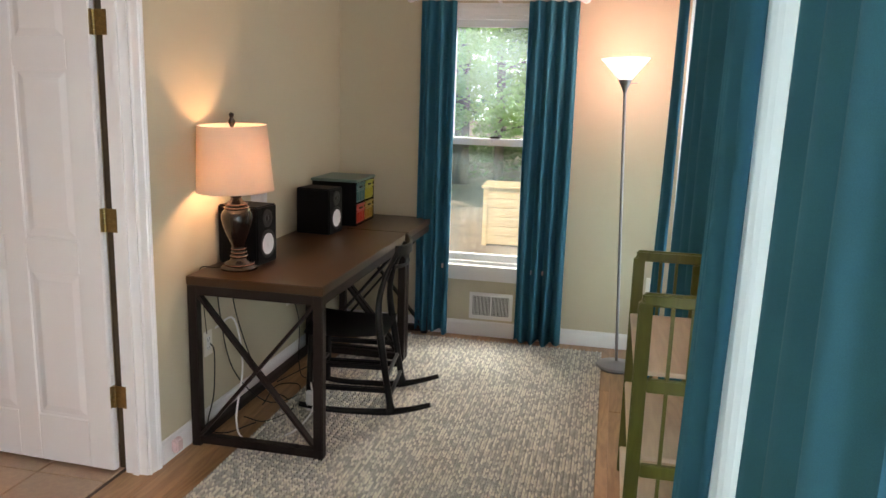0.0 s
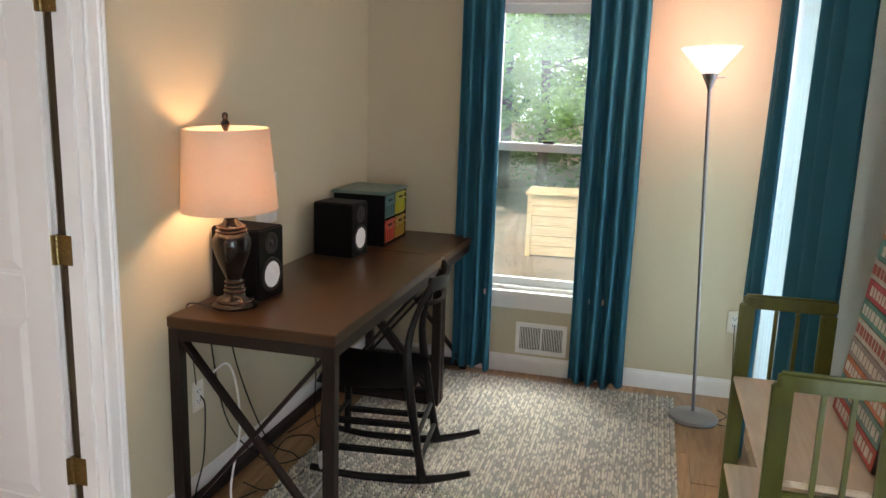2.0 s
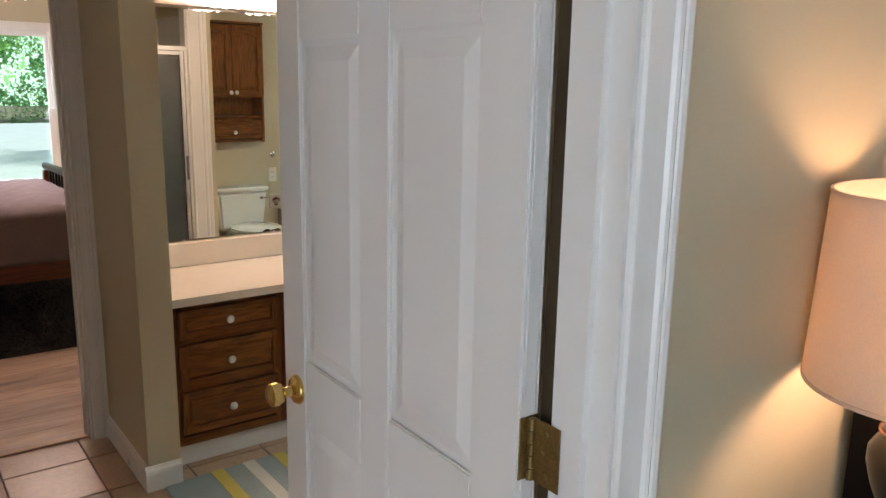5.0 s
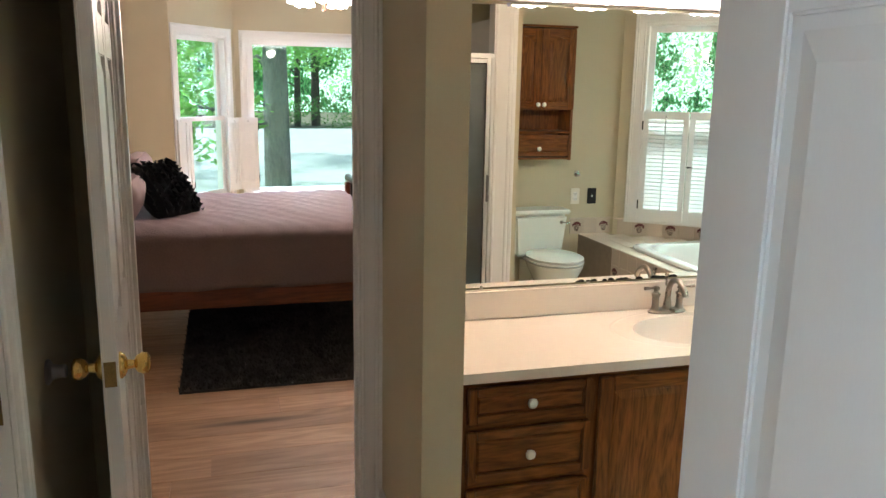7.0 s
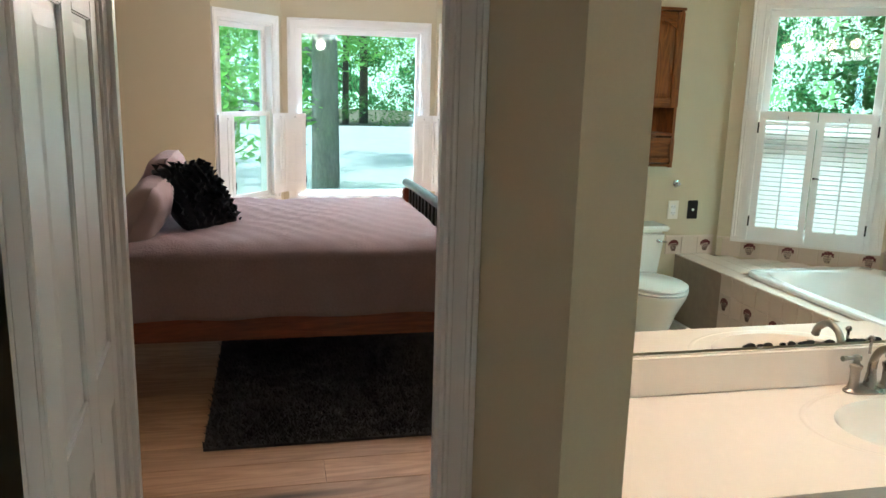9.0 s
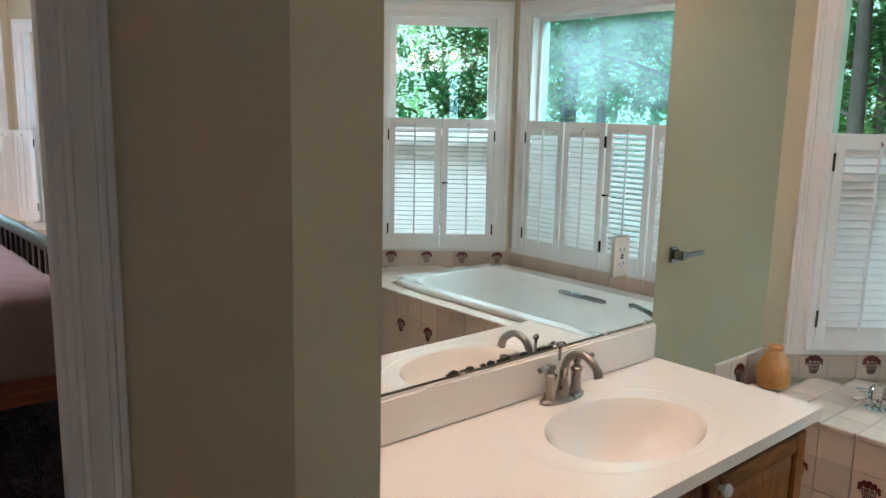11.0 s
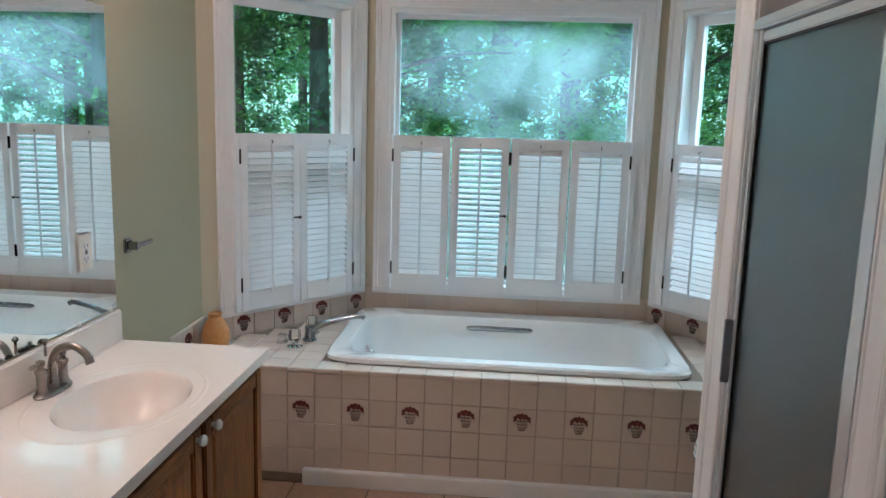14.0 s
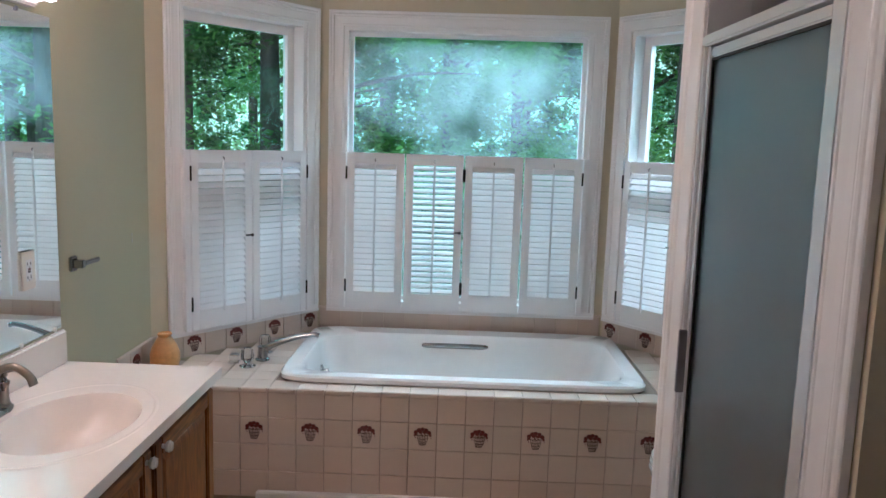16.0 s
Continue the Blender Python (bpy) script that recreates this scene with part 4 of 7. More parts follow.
def crate_cube():
    d = thing("drawer_cube", pose(-1.50, 4.225, DZ), "black storage cube with four coloured slatted drawers and a teal lid", "storage box")
    for dims in ((-0.27, 0, 0, 0.008, 0, 0.255), (-0.27, 0, 0.332, 0.34, 0, 0.255), (-0.27, -0.262, 0.008, 0.332, 0, 0.255), (-0.262, 0, 0.008, 0.332, 0, 0.008), (-0.262, -0.004, 0.166, 0.174, 0.008, 0.255)):
        boxpart("cube_panel", dims, M_SPK, d, 0.0)
    boxpart("cube_lid", (-0.278, 0.008, -0.008, 0.348, 0.256, 0.272), material("teal_lid", (0.12, 0.20, 0.17), 0.4), d, 0.004, label="grey-teal lid")
    cols = {(0, 0): ("red", (0.38, 0.03, 0.02)), (1, 0): ("ochre", (0.30, 0.19, 0.02)), (0, 1): ("dark teal", (0.02, 0.12, 0.13)), (1, 1): ("yellow", (0.40, 0.36, 0.02))}
    for (i, j), (nm, c) in cols.items():
        mt = material("plastic_" + nm.replace(" ", "_"), c, 0.4)
        y0, z0 = 0.012 + i * 0.162, 0.012 + j * 0.124
        bm = bmesh.new()
        box(bm, -0.25, -0.246, y0, y0 + 0.15, z0, z0 + 0.112)
        box(bm, -0.01, -0.004, y0, y0 + 0.15, z0, z0 + 0.112)
        for k in range(5):
            box(bm, -0.005, 0.002, y0 + 0.010 + k * 0.029, y0 + 0.024 + k * 0.029, z0 + 0.01, z0 + 0.064)
        box(bm, -0.005, 0.004, y0, y0 + 0.15, z0 + 0.07, z0 + 0.080)
        box(bm, -0.005, 0.004, y0, y0 + 0.15, z0 + 0.100, z0 + 0.112)
        box(bm, -0.246, -0.01, y0, y0 + 0.15, z0, z0 + 0.004)
        dd = part("drawer", bm, mt, d, nm + " plastic drawer", bevel=0.001, seg=1)
        boxpart("handle", (-0.003, 0.005, y0 + 0.055, y0 + 0.095, z0 + 0.083, z0 + 0.093), M_RUBBER, dd, 0.001)


crate_cube()


def rocking_chair(m):
    d = thing("rocking_chair", m, "black-lacquered wooden rocking chair drawn up to the desk", "chair")
    w = 0.185
    for s in (-1, 1):
        bm = bmesh.new()
        tube(bm, [(0.285, s * w, 0.034), (0.15, s * w, 0.017), (0.0, s * w, 0.014), (-0.15, s * w, 0.022), (-0.26, s * (w + 0.004), 0.045), (-0.355, s * (w + 0.008), 0.075)], 0.014, 10, 6, radii=[0.013, 0.015, 0.017, 0.018, 0.014, 0.012])
        part("rocker", bm, M_BLACKW, d, smooth=True)
        bm = bmesh.new()
        tube(bm, [(0.235, s * w, 0.02), (0.232, s * w, 0.18), (0.225, s * (w - 0.01), 0.385)], 0.014, 10, 5, radii=[0.016, 0.016, 0.014])
        part("front_leg", bm, M_BLACKW, d, smooth=True)
        bm = bmesh.new()
        tube(bm, [(-0.165, s * w, 0.022), (-0.158, s * w, 0.07), (-0.140, s * w, 0.18), (-0.118, s * (w - 0.003), 0.32), (-0.100, s * (w - 0.012), 0.44), (-0.095, s * (w - 0.024), 0.56), (-0.120, s * (w - 0.034), 0.67), (-0.172, s * (w - 0.036), 0.795)], 0.014, 10, 6, radii=[0.026, 0.017, 0.016, 0.018, 0.018, 0.015, 0.013, 0.011])
        part("back_post", bm, M_BLACKW, d, smooth=True)
        for z in (0.13, 0.245):
            boxpart("side_stretcher", (-0.145, 0.228, s * w - 0.008, s * w + 0.008, z - 0.014, z + 0.014), M_BLACKW, d, 0.005)
    for x, z in ((0.232, 0.17), (-0.138, 0.19), (-0.155, 0.095)):
        bm = bmesh.new()
        tube(bm, [(x, -w, z), (x, w, z)], 0.010, 10, 0)
        part("cross_stretcher", bm, M_BLACKW, d, smooth=True)
    boxpart("seat_rail", (-0.11, -0.09, -0.17, 0.17, 0.35, 0.385), M_BLACKW, d, 0.004)
    bm = bmesh.new()
    n = 14
    grid = [[bm.verts.new((0.255 - 0.385 * i / n + 0.02 * math.sin(math.pi * j / n) * (i == 0), (-0.215 + 0.43 * j / n) * (1 - 0.12 * (i / n) ** 2), 0.405 - 0.014 * math.sin(math.pi * j / n) - 0.012 * math.sin(math.pi * i / n))) for j in range(n + 1)] for i in range(n + 1)]
    for i in range(n):
        for j in range(n):
            bm.faces.new((grid[i][j], grid[i + 1][j], grid[i + 1][j + 1], grid[i][j + 1]))
    bmesh.ops.solidify(bm, geom=bm.faces[:], thickness=0.026)
    part("seat", bm, M_BLACKW, d, bevel=0.006, smooth=True)
    for z0, z1, q, nm in ((0.770, 0.822, 0.0, "back_rail"), (0.712, 0.728, -0.012, "lower_back_rail")):
        bm = bmesh.new()
        hw = 0.168 - (0.01 if q else 0)
        prev = None
        for k in range(17):
            u = -1 + k / 8
            x = -0.168 - q - 0.045 * (1 - u * u)
            c = [bm.verts.new(v) for v in ((x - 0.009, u * hw, z0 + 0.006 * u * u), (x + 0.007, u * hw, z0 + 0.006 * u * u), (x + 0.001, u * hw, z1 + 0.012 * u * u), (x - 0.013, u * hw, z1 + 0.012 * u * u))]
            if prev:
                for a in range(4):
                    bm.faces.new((prev[a], prev[(a + 1) % 4], c[(a + 1) % 4], c[a]))
            else:
                bm.faces.new(c[::-1])
            prev = c
        bm.faces.new(prev)
        part(nm, bm, M_BLACKW, d, bevel=0.003, smooth=True)
    return d


rocking_chair(pose(-1.205, 3.51, 0.006, rz=187))


# rug in the study
def braided_rug():
    x0, x1, y0, y1 = -1.56, -0.045, 1.30, 4.63
    rg = tagged(new("braided_rug"), "flat grey and cream braided rug on the oak floor", "rug")
    boxpart("rug_backing", (x0 + 0.004, x1 - 0.004, y0 + 0.004, y1 - 0.004, 0.0, 0.006), M_RUG, rg, 0.0)
    bm = bmesh.new()
    rows = 60
    n = 130
    step = (x1 - x0) / rows
    rr = random.Random(4)
    me = bpy.data.meshes.new("rug_braid")
    vs, fs = [], []
    for i in range(rows):
        ph = rr.random()
        for k in range(n):
            u = y0 + (k + ph * 0.5) * (y1 - y0) / n
            L = (y1 - y0) / n
            for s in (0, 1):
                cx = x0 + step * (i + 0.27 + 0.46 * s)
                sl = 0.30 * L * (1 if s else -1)
                b = len(vs)
                hz = 0.0115 + 0.0018 * rr.random()
                w = step * 0.205
                a, c = u + sl - L * 0.42, u + sl + L * 0.42
                q = L * 0.30 * (1 if s else -1)
                vs += [(cx - w, a - q, 0.006), (cx + w, a + q, 0.006), (cx + w, c + q, 0.006), (cx - w, c - q, 0.006), (cx - w * 0.45, a - q * 0.4 + L * 0.15, hz), (cx + w * 0.45, a + q * 0.4 + L * 0.15, hz), (cx + w * 0.45, c + q * 0.4 - L * 0.15, hz), (cx - w * 0.45, c - q * 0.4 - L * 0.15, hz)]
                fs += [(b + 4, b + 5, b + 6, b + 7), (b, b + 1, b + 5, b + 4), (b + 1, b + 2, b + 6, b + 5), (b + 2, b + 3, b + 7, b + 6), (b + 3, b, b + 4, b + 7)]
    me.from_pydata(vs, [], fs)
    me.materials.append(M_BRAID)
    o = new("rug_braid", me)
    o.parent = rg
    tagged(o, kind="stuff")


M_BRAID = material("braid_yarn", (0.70, 0.67, 0.60), 0.95, vary=0.12, scale=9, fine=260, bump=0.5, spec=0.1)
_nt = M_BRAID.node_tree
_g, _r, _v = _nt.nodes.new("ShaderNodeNewGeometry"), _nt.nodes.new("ShaderNodeMapRange"), _nt.nodes.new("ShaderNodeMix")
_r.inputs["From Min"].default_value, _r.inputs["From Max"].default_value = 0.25, 0.75
_v.data_type, _v.blend_type = "RGBA", "MULTIPLY"
_v.inputs["Factor"].default_value = 1.0
_c = _nt.nodes.new("ShaderNodeMix")
_c.data_type = "RGBA"
_c.inputs["A"].default_value, _c.inputs["B"].default_value = (0.60, 0.61, 0.63, 1), (1.12, 1.10, 1.04, 1)
_nt.links.new(_g.outputs["Random Per Island"], _r.inputs["Value"])
_nt.links.new(_r.outputs[0], _c.inputs["Factor"])
_p = _nt.nodes["Principled BSDF"]
_src = _p.inputs["Base Color"].links[0].from_socket
_nt.links.new(_src, _v.inputs["A"])
_nt.links.new(_c.outputs["Result"], _v.inputs["B"])
_nt.links.new(_v.outputs["Result"], _p.inputs["Base Color"])
braided_rug()


def torchiere(m):
    d = thing("floor_lamp", m, "slim grey metal torchiere floor lamp with a lit white glass bowl", "lamp")
    bm = bmesh.new()
    lathe(bm, [(0.118, 0), (0.120, 0.008), (0.112, 0.020), (0.07, 0.030), (0.02, 0.036), (0.012, 0.040)], seg=40)
    part("lamp_foot", bm, M_GREYMET, d, smooth=True)
    for a, b in ((0.038, 0.62), (0.62, 1.10), (1.10, 1.585)):
        bm = bmesh.new()
        lathe(bm, [(0.0085, a), (0.0085, b - 0.004), (0.0098, b - 0.003), (0.0098, b)], seg=16)
        part("lamp_pole", bm, M_GREYMET, d, smooth=True)
    bm = bmesh.new()
    lathe(bm, [(0.010, 1.570), (0.016, 1.590), (0.034, 1.630), (0.036, 1.640)], seg=24)
    tube(bm, [(0.02, 0, 1.62), (0.065, 0, 1.622)], 0.003, 8, 0)
    part("lamp_socket", bm, M_GREYMET, d, smooth=True)
    bm = bmesh.new()
    lathe(bm, [(0.034, 1.638), (0.132, 1.752), (0.129, 1.754), (0.032, 1.642)], seg=48)
    for f in [f for f in bm.faces if len(f.verts) > 4]:
        bm.faces.remove(f)
    b = part("lamp_bowl", bm, M_BOWL, d, "lit white glass bowl", smooth=True)
    b.visible_shadow = False
    return d


tl = torchiere(pose(0.040, 4.40, 0.0))
for o in tl.children:
    if not o.name.startswith("lamp_foot"):
        o.data.transform(pose(0, 0, 0, -1.0, -2.45))


def curtain(name, x, y0, y1, z0, z1, folds, amp, mat, label, along="y", flare=0.0, seed=1, sag=0.0, skew=0.0, lean=0.0, group="curtains"):
    """A hanging curtain from y0 to y1 with soft uneven folds."""
    rnd = random.Random(seed)
    n, k = folds * 12, 26
    ph, am = [rnd.uniform(-0.5, 0.5) for _ in range(folds + 2)], [rnd.uniform(0.7, 1.25) for _ in range(folds + 2)]
    vs, fs = [], []
    for j in range(k + 1):
        h = j / k
        z = z1 + (z0 - z1) * h
        for i in range(n + 1):
            u = i / n
            c = u * folds
            q = int(c)
            f = c - q
            a = am[q] * (1 - f) + am[q + 1] * f
            o = amp * a * math.sin(2 * math.pi * c + ph[q] * (1 - f) + ph[q + 1] * f + 0.35 * math.sin(3.0 * h + seed)) * (0.75 + 0.35 * h) + 0.2 * amp * math.sin(5.3 * c + 2.2 * h)
            w = y0 + (y1 - y0) * (u + 0.010 * math.sin(9 * h + q) * h)
            o += skew * (u - 0.5) - flare * h ** 1.5
            w += sag * h * (u - 0.5) + lean * h ** 3
            vs.append((x + o, w, z + 0.010 * math.sin(c * 4) * h * h) if along == "y" else (w, x + o, z + 0.010 * math.sin(c * 4) * h * h))
    for j in range(k):
        for i in range(n):
            a = j * (n + 1) + i
            fs.append((a, a + 1, a + n + 2, a + n + 1))
    me = bpy.data.meshes.new("curtain_cloth")
    me.from_pydata(vs, [], fs)
    me.shade_smooth()
    me.materials.append(mat)
    o = new(name, me)
    s = o.modifiers.new("thickness", "SOLIDIFY")
    s.thickness = 0.0015
    return tagged(o, label, "curtain", group)


def rod(name, a, b, label):
    e = thing(name, Matrix.Identity(4), label, "curtain rod")
    bm = bmesh.new()
    tube(bm, [a, b], 0.009, 12, 0)
    part("rod", bm, M_TRIM, e, smooth=True)
    d = (Vector(b) - Vector(a)).normalized()
    for p, s in ((a, -1), (b, 1)):
        bm = bmesh.new()
        q = Matrix.Translation(p) @ (d * s).to_track_quat("Z", "Y").to_matrix().to_4x4()
        lathe(bm, [(0.010, 0), (0.016, 0.006), (0.010, 0.014), (0.020, 0.030), (0.024, 0.046), (0.016, 0.062), (0.005, 0.070), (0, 0.072)], m=q, seg=16)
        part("finial", bm, M_TRIM, e, "carved white finial", smooth=True)
    return e


LAB = "blue-teal pleated curtain hanging from a rod"
e = rod("curtain_rod", (-1.27, 4.665, 2.085), (-0.32, 4.665, 2.085), "white curtain rod with carved finials")
for bx in (-1.18, -0.78, -0.38):
    boxpart("rod_bracket", (bx - 0.008, bx + 0.008, 4.66, 4.745, 2.070, 2.082), M_TRIM, e, 0.002)
curtain("curtain", 4.665, -1.245, -1.03, 0.03, 2.075, 3, 0.036, M_TEAL, LAB + " beside the narrow window", along="x", seed=3)
curtain("curtain", 4.655, -0.60, -0.31, 0.015, 2.075, 4, 0.040, M_TEAL, LAB + " beside the narrow window", along="x", seed=5)
e = rod("curtain_rod", (0.22, 4.26, 2.12), (0.22, 3.12, 2.12), "white curtain rod over the far window")
for by in (4.18, 3.22):
    boxpart("rod_bracket", (0.22, 0.42, by - 0.008, by + 0.008, 2.105, 2.117), M_TRIM, e, 0.002)
e = rod("curtain_rod", (0.20, 2.02, 2.12), (0.20, 0.74, 2.12), "white curtain rod over the near window")
for by in (1.98, 0.80):
    boxpart("rod_bracket", (0.20, 0.42, by - 0.008, by + 0.008, 2.105, 2.117), M_TRIM, e, 0.002)
curtain("curtain", 0.215, 3.93, 4.20, 0.03, 2.11, 3, 0.024, M_TEAL, LAB + " in the corner", seed=7, flare=0.02)
curtain("curtain", 0.262, 3.12, 3.38, 0.03, 2.11, 3, 0.022, M_TEAL, LAB + " over the sheer", seed=9, skew=-0.09)
curtain("sheer_curtain", 0.285, 3.26, 4.30, 0.04, 2.11, 12, 0.012, M_SHEER, "white sheer curtain over the bright window", seed=2, group="sheer curtains")
curtain("curtain", 0.195, 1.78, 1.97, 0.03, 2.11, 3, 0.034, M_TEAL, LAB + " beside the shelf", seed=11, flare=0.01, sag=-0.10, lean=0.16)
curtain("sheer_curtain", 0.240, 0.85, 2.02, 0.04, 2.11, 12, 0.014, M_SHEER, "white sheer curtain over the bright window", seed=12, group="sheer curtains")
curtain("curtain", 0.205, 0.80, 1.32, 0.03, 2.11, 3, 0.038, M_TEAL, LAB + " at the near window", seed=13)


def folding_shelf():
    """A green folding bookcase of three pale shelves between two slatted end frames."""
    x0, x1, y0, y1, h = 0.042, 0.315, 2.40, 3.10, 0.950
    d = thing("bookshelf", Matrix.Identity(4), "green-painted folding bookcase with pale wooden shelves", "bookshelf")
    s, t = 0.045, 0.020
    for y in (y0, y1):
        f = new("end_frame")
        f.parent = d
        bm = bmesh.new()
        box(bm, x0, x0 + s, y - t / 2, y + t / 2, 0, h - 0.03)
        box(bm, x0 + 0.012, x0 + s, y - t / 2, y + t / 2, h - 0.03, h - 0.012)
        part("front_post", bm, M_GREEN, f, bevel=0.004)
        boxpart("back_post", (x1 - s, x1, y - t / 2, y + t / 2, 0, h - 0.045), M_GREEN, f, 0.004)
        boxpart("top_rail", (x0 + 0.010, x1, y - t / 2 - 0.001, y + t / 2 + 0.001, h - 0.045, h), M_GREEN, f, 0.008, seg=3)
        for z in (0.10, 0.385, 0.675):
            boxpart("rail", (x0 + s, x1 - s, y - t / 2, y + t / 2, z - 0.05, z - 0.005), M_GREEN, f, 0.003)
        for a, b in ((0.10, 0.335), (0.385, 0.625), (0.675, h - 0.045)):
            for k in (1, 2):
                x = x0 + s + (x1 - x0 - 2 * s) * k / 3
                boxpart("slat", (x - 0.006, x + 0.006, y - 0.006, y + 0.006, a - 0.005, b), M_GREEN, f, 0.002)
    for z in (0.10, 0.385, 0.675):
        boxpart("shelf_board", (x0 + 0.004, x1 - 0.004, y0 + t / 2 + 0.001, y1 - t / 2 - 0.001, z, z + 0.016), M_SHELF, d, 0.003, label="pale wooden shelf board")


folding_shelf()
# a tall patchwork of boxes leaning on the top shelf
stripes = [(0.55, 0.10, 0.08), (0.16, 0.30, 0.27), (0.62, 0.20, 0.10), (0.35, 0.30, 0.28), (0.62, 0.56, 0.50), (0.10, 0.32, 0.27), (0.50, 0.06, 0.08), (0.60, 0.55, 0.50), (0.10, 0.30, 0.27), (0.60, 0.24, 0.12), (0.50, 0.10, 0.09)]
sign = thing("striped_wall_board", pose(0.300, 2.70, 0.692, 0, 7.5, 0), "tall red, teal and cream striped lettered board leaning on the shelf", "sign")
boxpart("board", (-0.012, 0.012, -0.20, 0.20, 0, 0.60), material("dark_board_edge", (0.05, 0.02, 0.02), 0.6), sign, 0.002)
rnd = random.Random(8)
for k, c in enumerate(stripes):
    z0 = 0.005 + k * 0.0537
    st = material("board_paint", c, 0.7, vary=0.25, scale=14, fine=90)
    boxpart("stripe", (-0.015, -0.0125, -0.199, 0.199, z0, z0 + 0.051), st, sign, 0.0)
    bm = bmesh.new()
    u = -0.185
    while u < 0.17:
        w = rnd.uniform(0.012, 0.030)
        box(bm, -0.0162, -0.0152, u, u + w, z0 + 0.013, z0 + 0.038)
        u += w + 0.010
    part("lettering", bm, material("board_letters", (0.75, 0.70, 0.62) if sum(c) < 1.2 else (0.45, 0.10, 0.08), 0.7, vary=0.2), sign)


# ---- bathroom ----
TX0, TX1, TY0, TY1, TZ = -3.990, -2.485, 4.695, 5.545, 0.512
DK = 0.485
P, TP = 0.1105, 0.1080


def deck_and_tub():
    # masonry under the tiles, with the tub's hole left open
    boxpart("tub_deck", [(-4.555, -1.915, 4.607, TY0 + 0.03, 0.0, DK - 0.008), (-4.555, TX0 + 0.03, TY0 + 0.03, 4.87, 0, DK - 0.008), (-4.42, TX0 + 0.03, 4.87, 5.05, 0, DK - 0.008), (-4.28, TX0 + 0.03, 5.05, 5.22, 0, DK - 0.008), (-4.14, TX0 + 0.03, 5.22, 5.40, 0, DK - 0.008), (TX1 - 0.03, -1.955, TY0 + 0.03, 4.87, 0, DK - 0.008), (TX1 - 0.03, -2.09, 4.87, 5.05, 0, DK - 0.008), (TX1 - 0.03, -2.23, 5.05, 5.22, 0, DK - 0.008), (TX1 - 0.03, -2.37, 5.22, 5.40, 0, DK - 0.008), (-3.99, -2.52, TY1 - 0.03, 5.60, 0, DK - 0.008)], M_GROUT, None, 0.0, label="tiled tub surround", kind="structure")
    t = thing("bathtub", pose((TX0 + TX1) / 2, (TY0 + TY1) / 2, 0), "white acrylic drop-in bathtub in a tiled deck", "bathtub")
    bm = bmesh.new()
    n = 56
    hx, hy = (TX1 - TX0) / 2, (TY1 - TY0) / 2
    def ring(a, b, z, e, dx=0.0, dy=0.0):
        out = []
        for k in range(n):
            th = 2 * math.pi * (k + 0.5) / n
            c, s = math.cos(th), math.sin(th)
            out.append(bm.verts.new((dx + a * math.copysign(abs(c) ** e, c), dy + b * math.copysign(abs(s) ** e, s), z)))
        return out
    rings = [ring(hx - 0.01, hy - 0.01, DK - 0.006, 0.16), ring(hx, hy, DK + 0.004, 0.16), ring(hx, hy, TZ - 0.008, 0.16), ring(hx - 0.008, hy - 0.008, TZ, 0.16),
             ring(hx - 0.068, hy - 0.085, TZ, 0.26, 0, -0.025), ring(hx - 0.080, hy - 0.098, TZ - 0.012, 0.28, 0, -0.025), ring(hx - 0.105, hy - 0.125, TZ - 0.12, 0.34, -0.01, -0.02), ring(hx - 0.15, hy - 0.155, TZ - 0.28, 0.4, -0.03, -0.02), ring(hx - 0.20, hy - 0.19, TZ - 0.36, 0.45, -0.05, -0.02), ring(hx - 0.30, hy - 0.26, TZ - 0.38, 0.5, -0.05, -0.02)]
    for a, b in zip(rings, rings[1:]):
        for k in range(n):
            bm.faces.new((a[k], a[(k + 1) % n], b[(k + 1) % n], b[k]))
    bm.faces.new(rings[-1])
    o = part("tub_shell", bm, M_TUB, t, smooth=True)
    # grip on the far wall of the basin
    bm = bmesh.new()
    tube(bm, [(-0.20, 0.330, TZ - 0.058), (-0.17, 0.300, TZ - 0.052), (0.10, 0.300, TZ - 0.052), (0.13, 0.330, TZ - 0.058)], 0.014, 10, 5)
    part("grip_bar", bm, M_DIMCHROME, t, "chrome grip bar", smooth=True)
    boxpart("grip_recess", (-0.215, 0.145, 0.318, 0.335, TZ - 0.085, TZ - 0.020), M_TUB, t, 0.006)
    bm = bmesh.new()
    lathe(bm, [(0.030, 0), (0.030, 0.006), (0.020, 0.010), (0.008, 0.012), (0.008, 0.03), (0, 0.031)], m=pose(-hx + 0.118, -0.03, TZ - 0.10, 0, 78), seg=24)
    tube(bm, [(-hx + 0.145, -0.03, TZ - 0.10), (-hx + 0.155, 0.01, TZ - 0.125)], 0.005, 8, 0)
    part("overflow", bm, M_CHROME, t, "chrome overflow lever", smooth=True)
    for jx in (-0.35, 0.10, 0.45):
        bm = bmesh.new()
        lathe(bm, [(0.022, 0), (0.022, 0.004), (0.012, 0.008), (0, 0.008)], m=pose(jx, -0.315, TZ - 0.20, -80), seg=20)
        part("jet", bm, M_CHROME, t, smooth=True)
    return t


deck_and_tub()


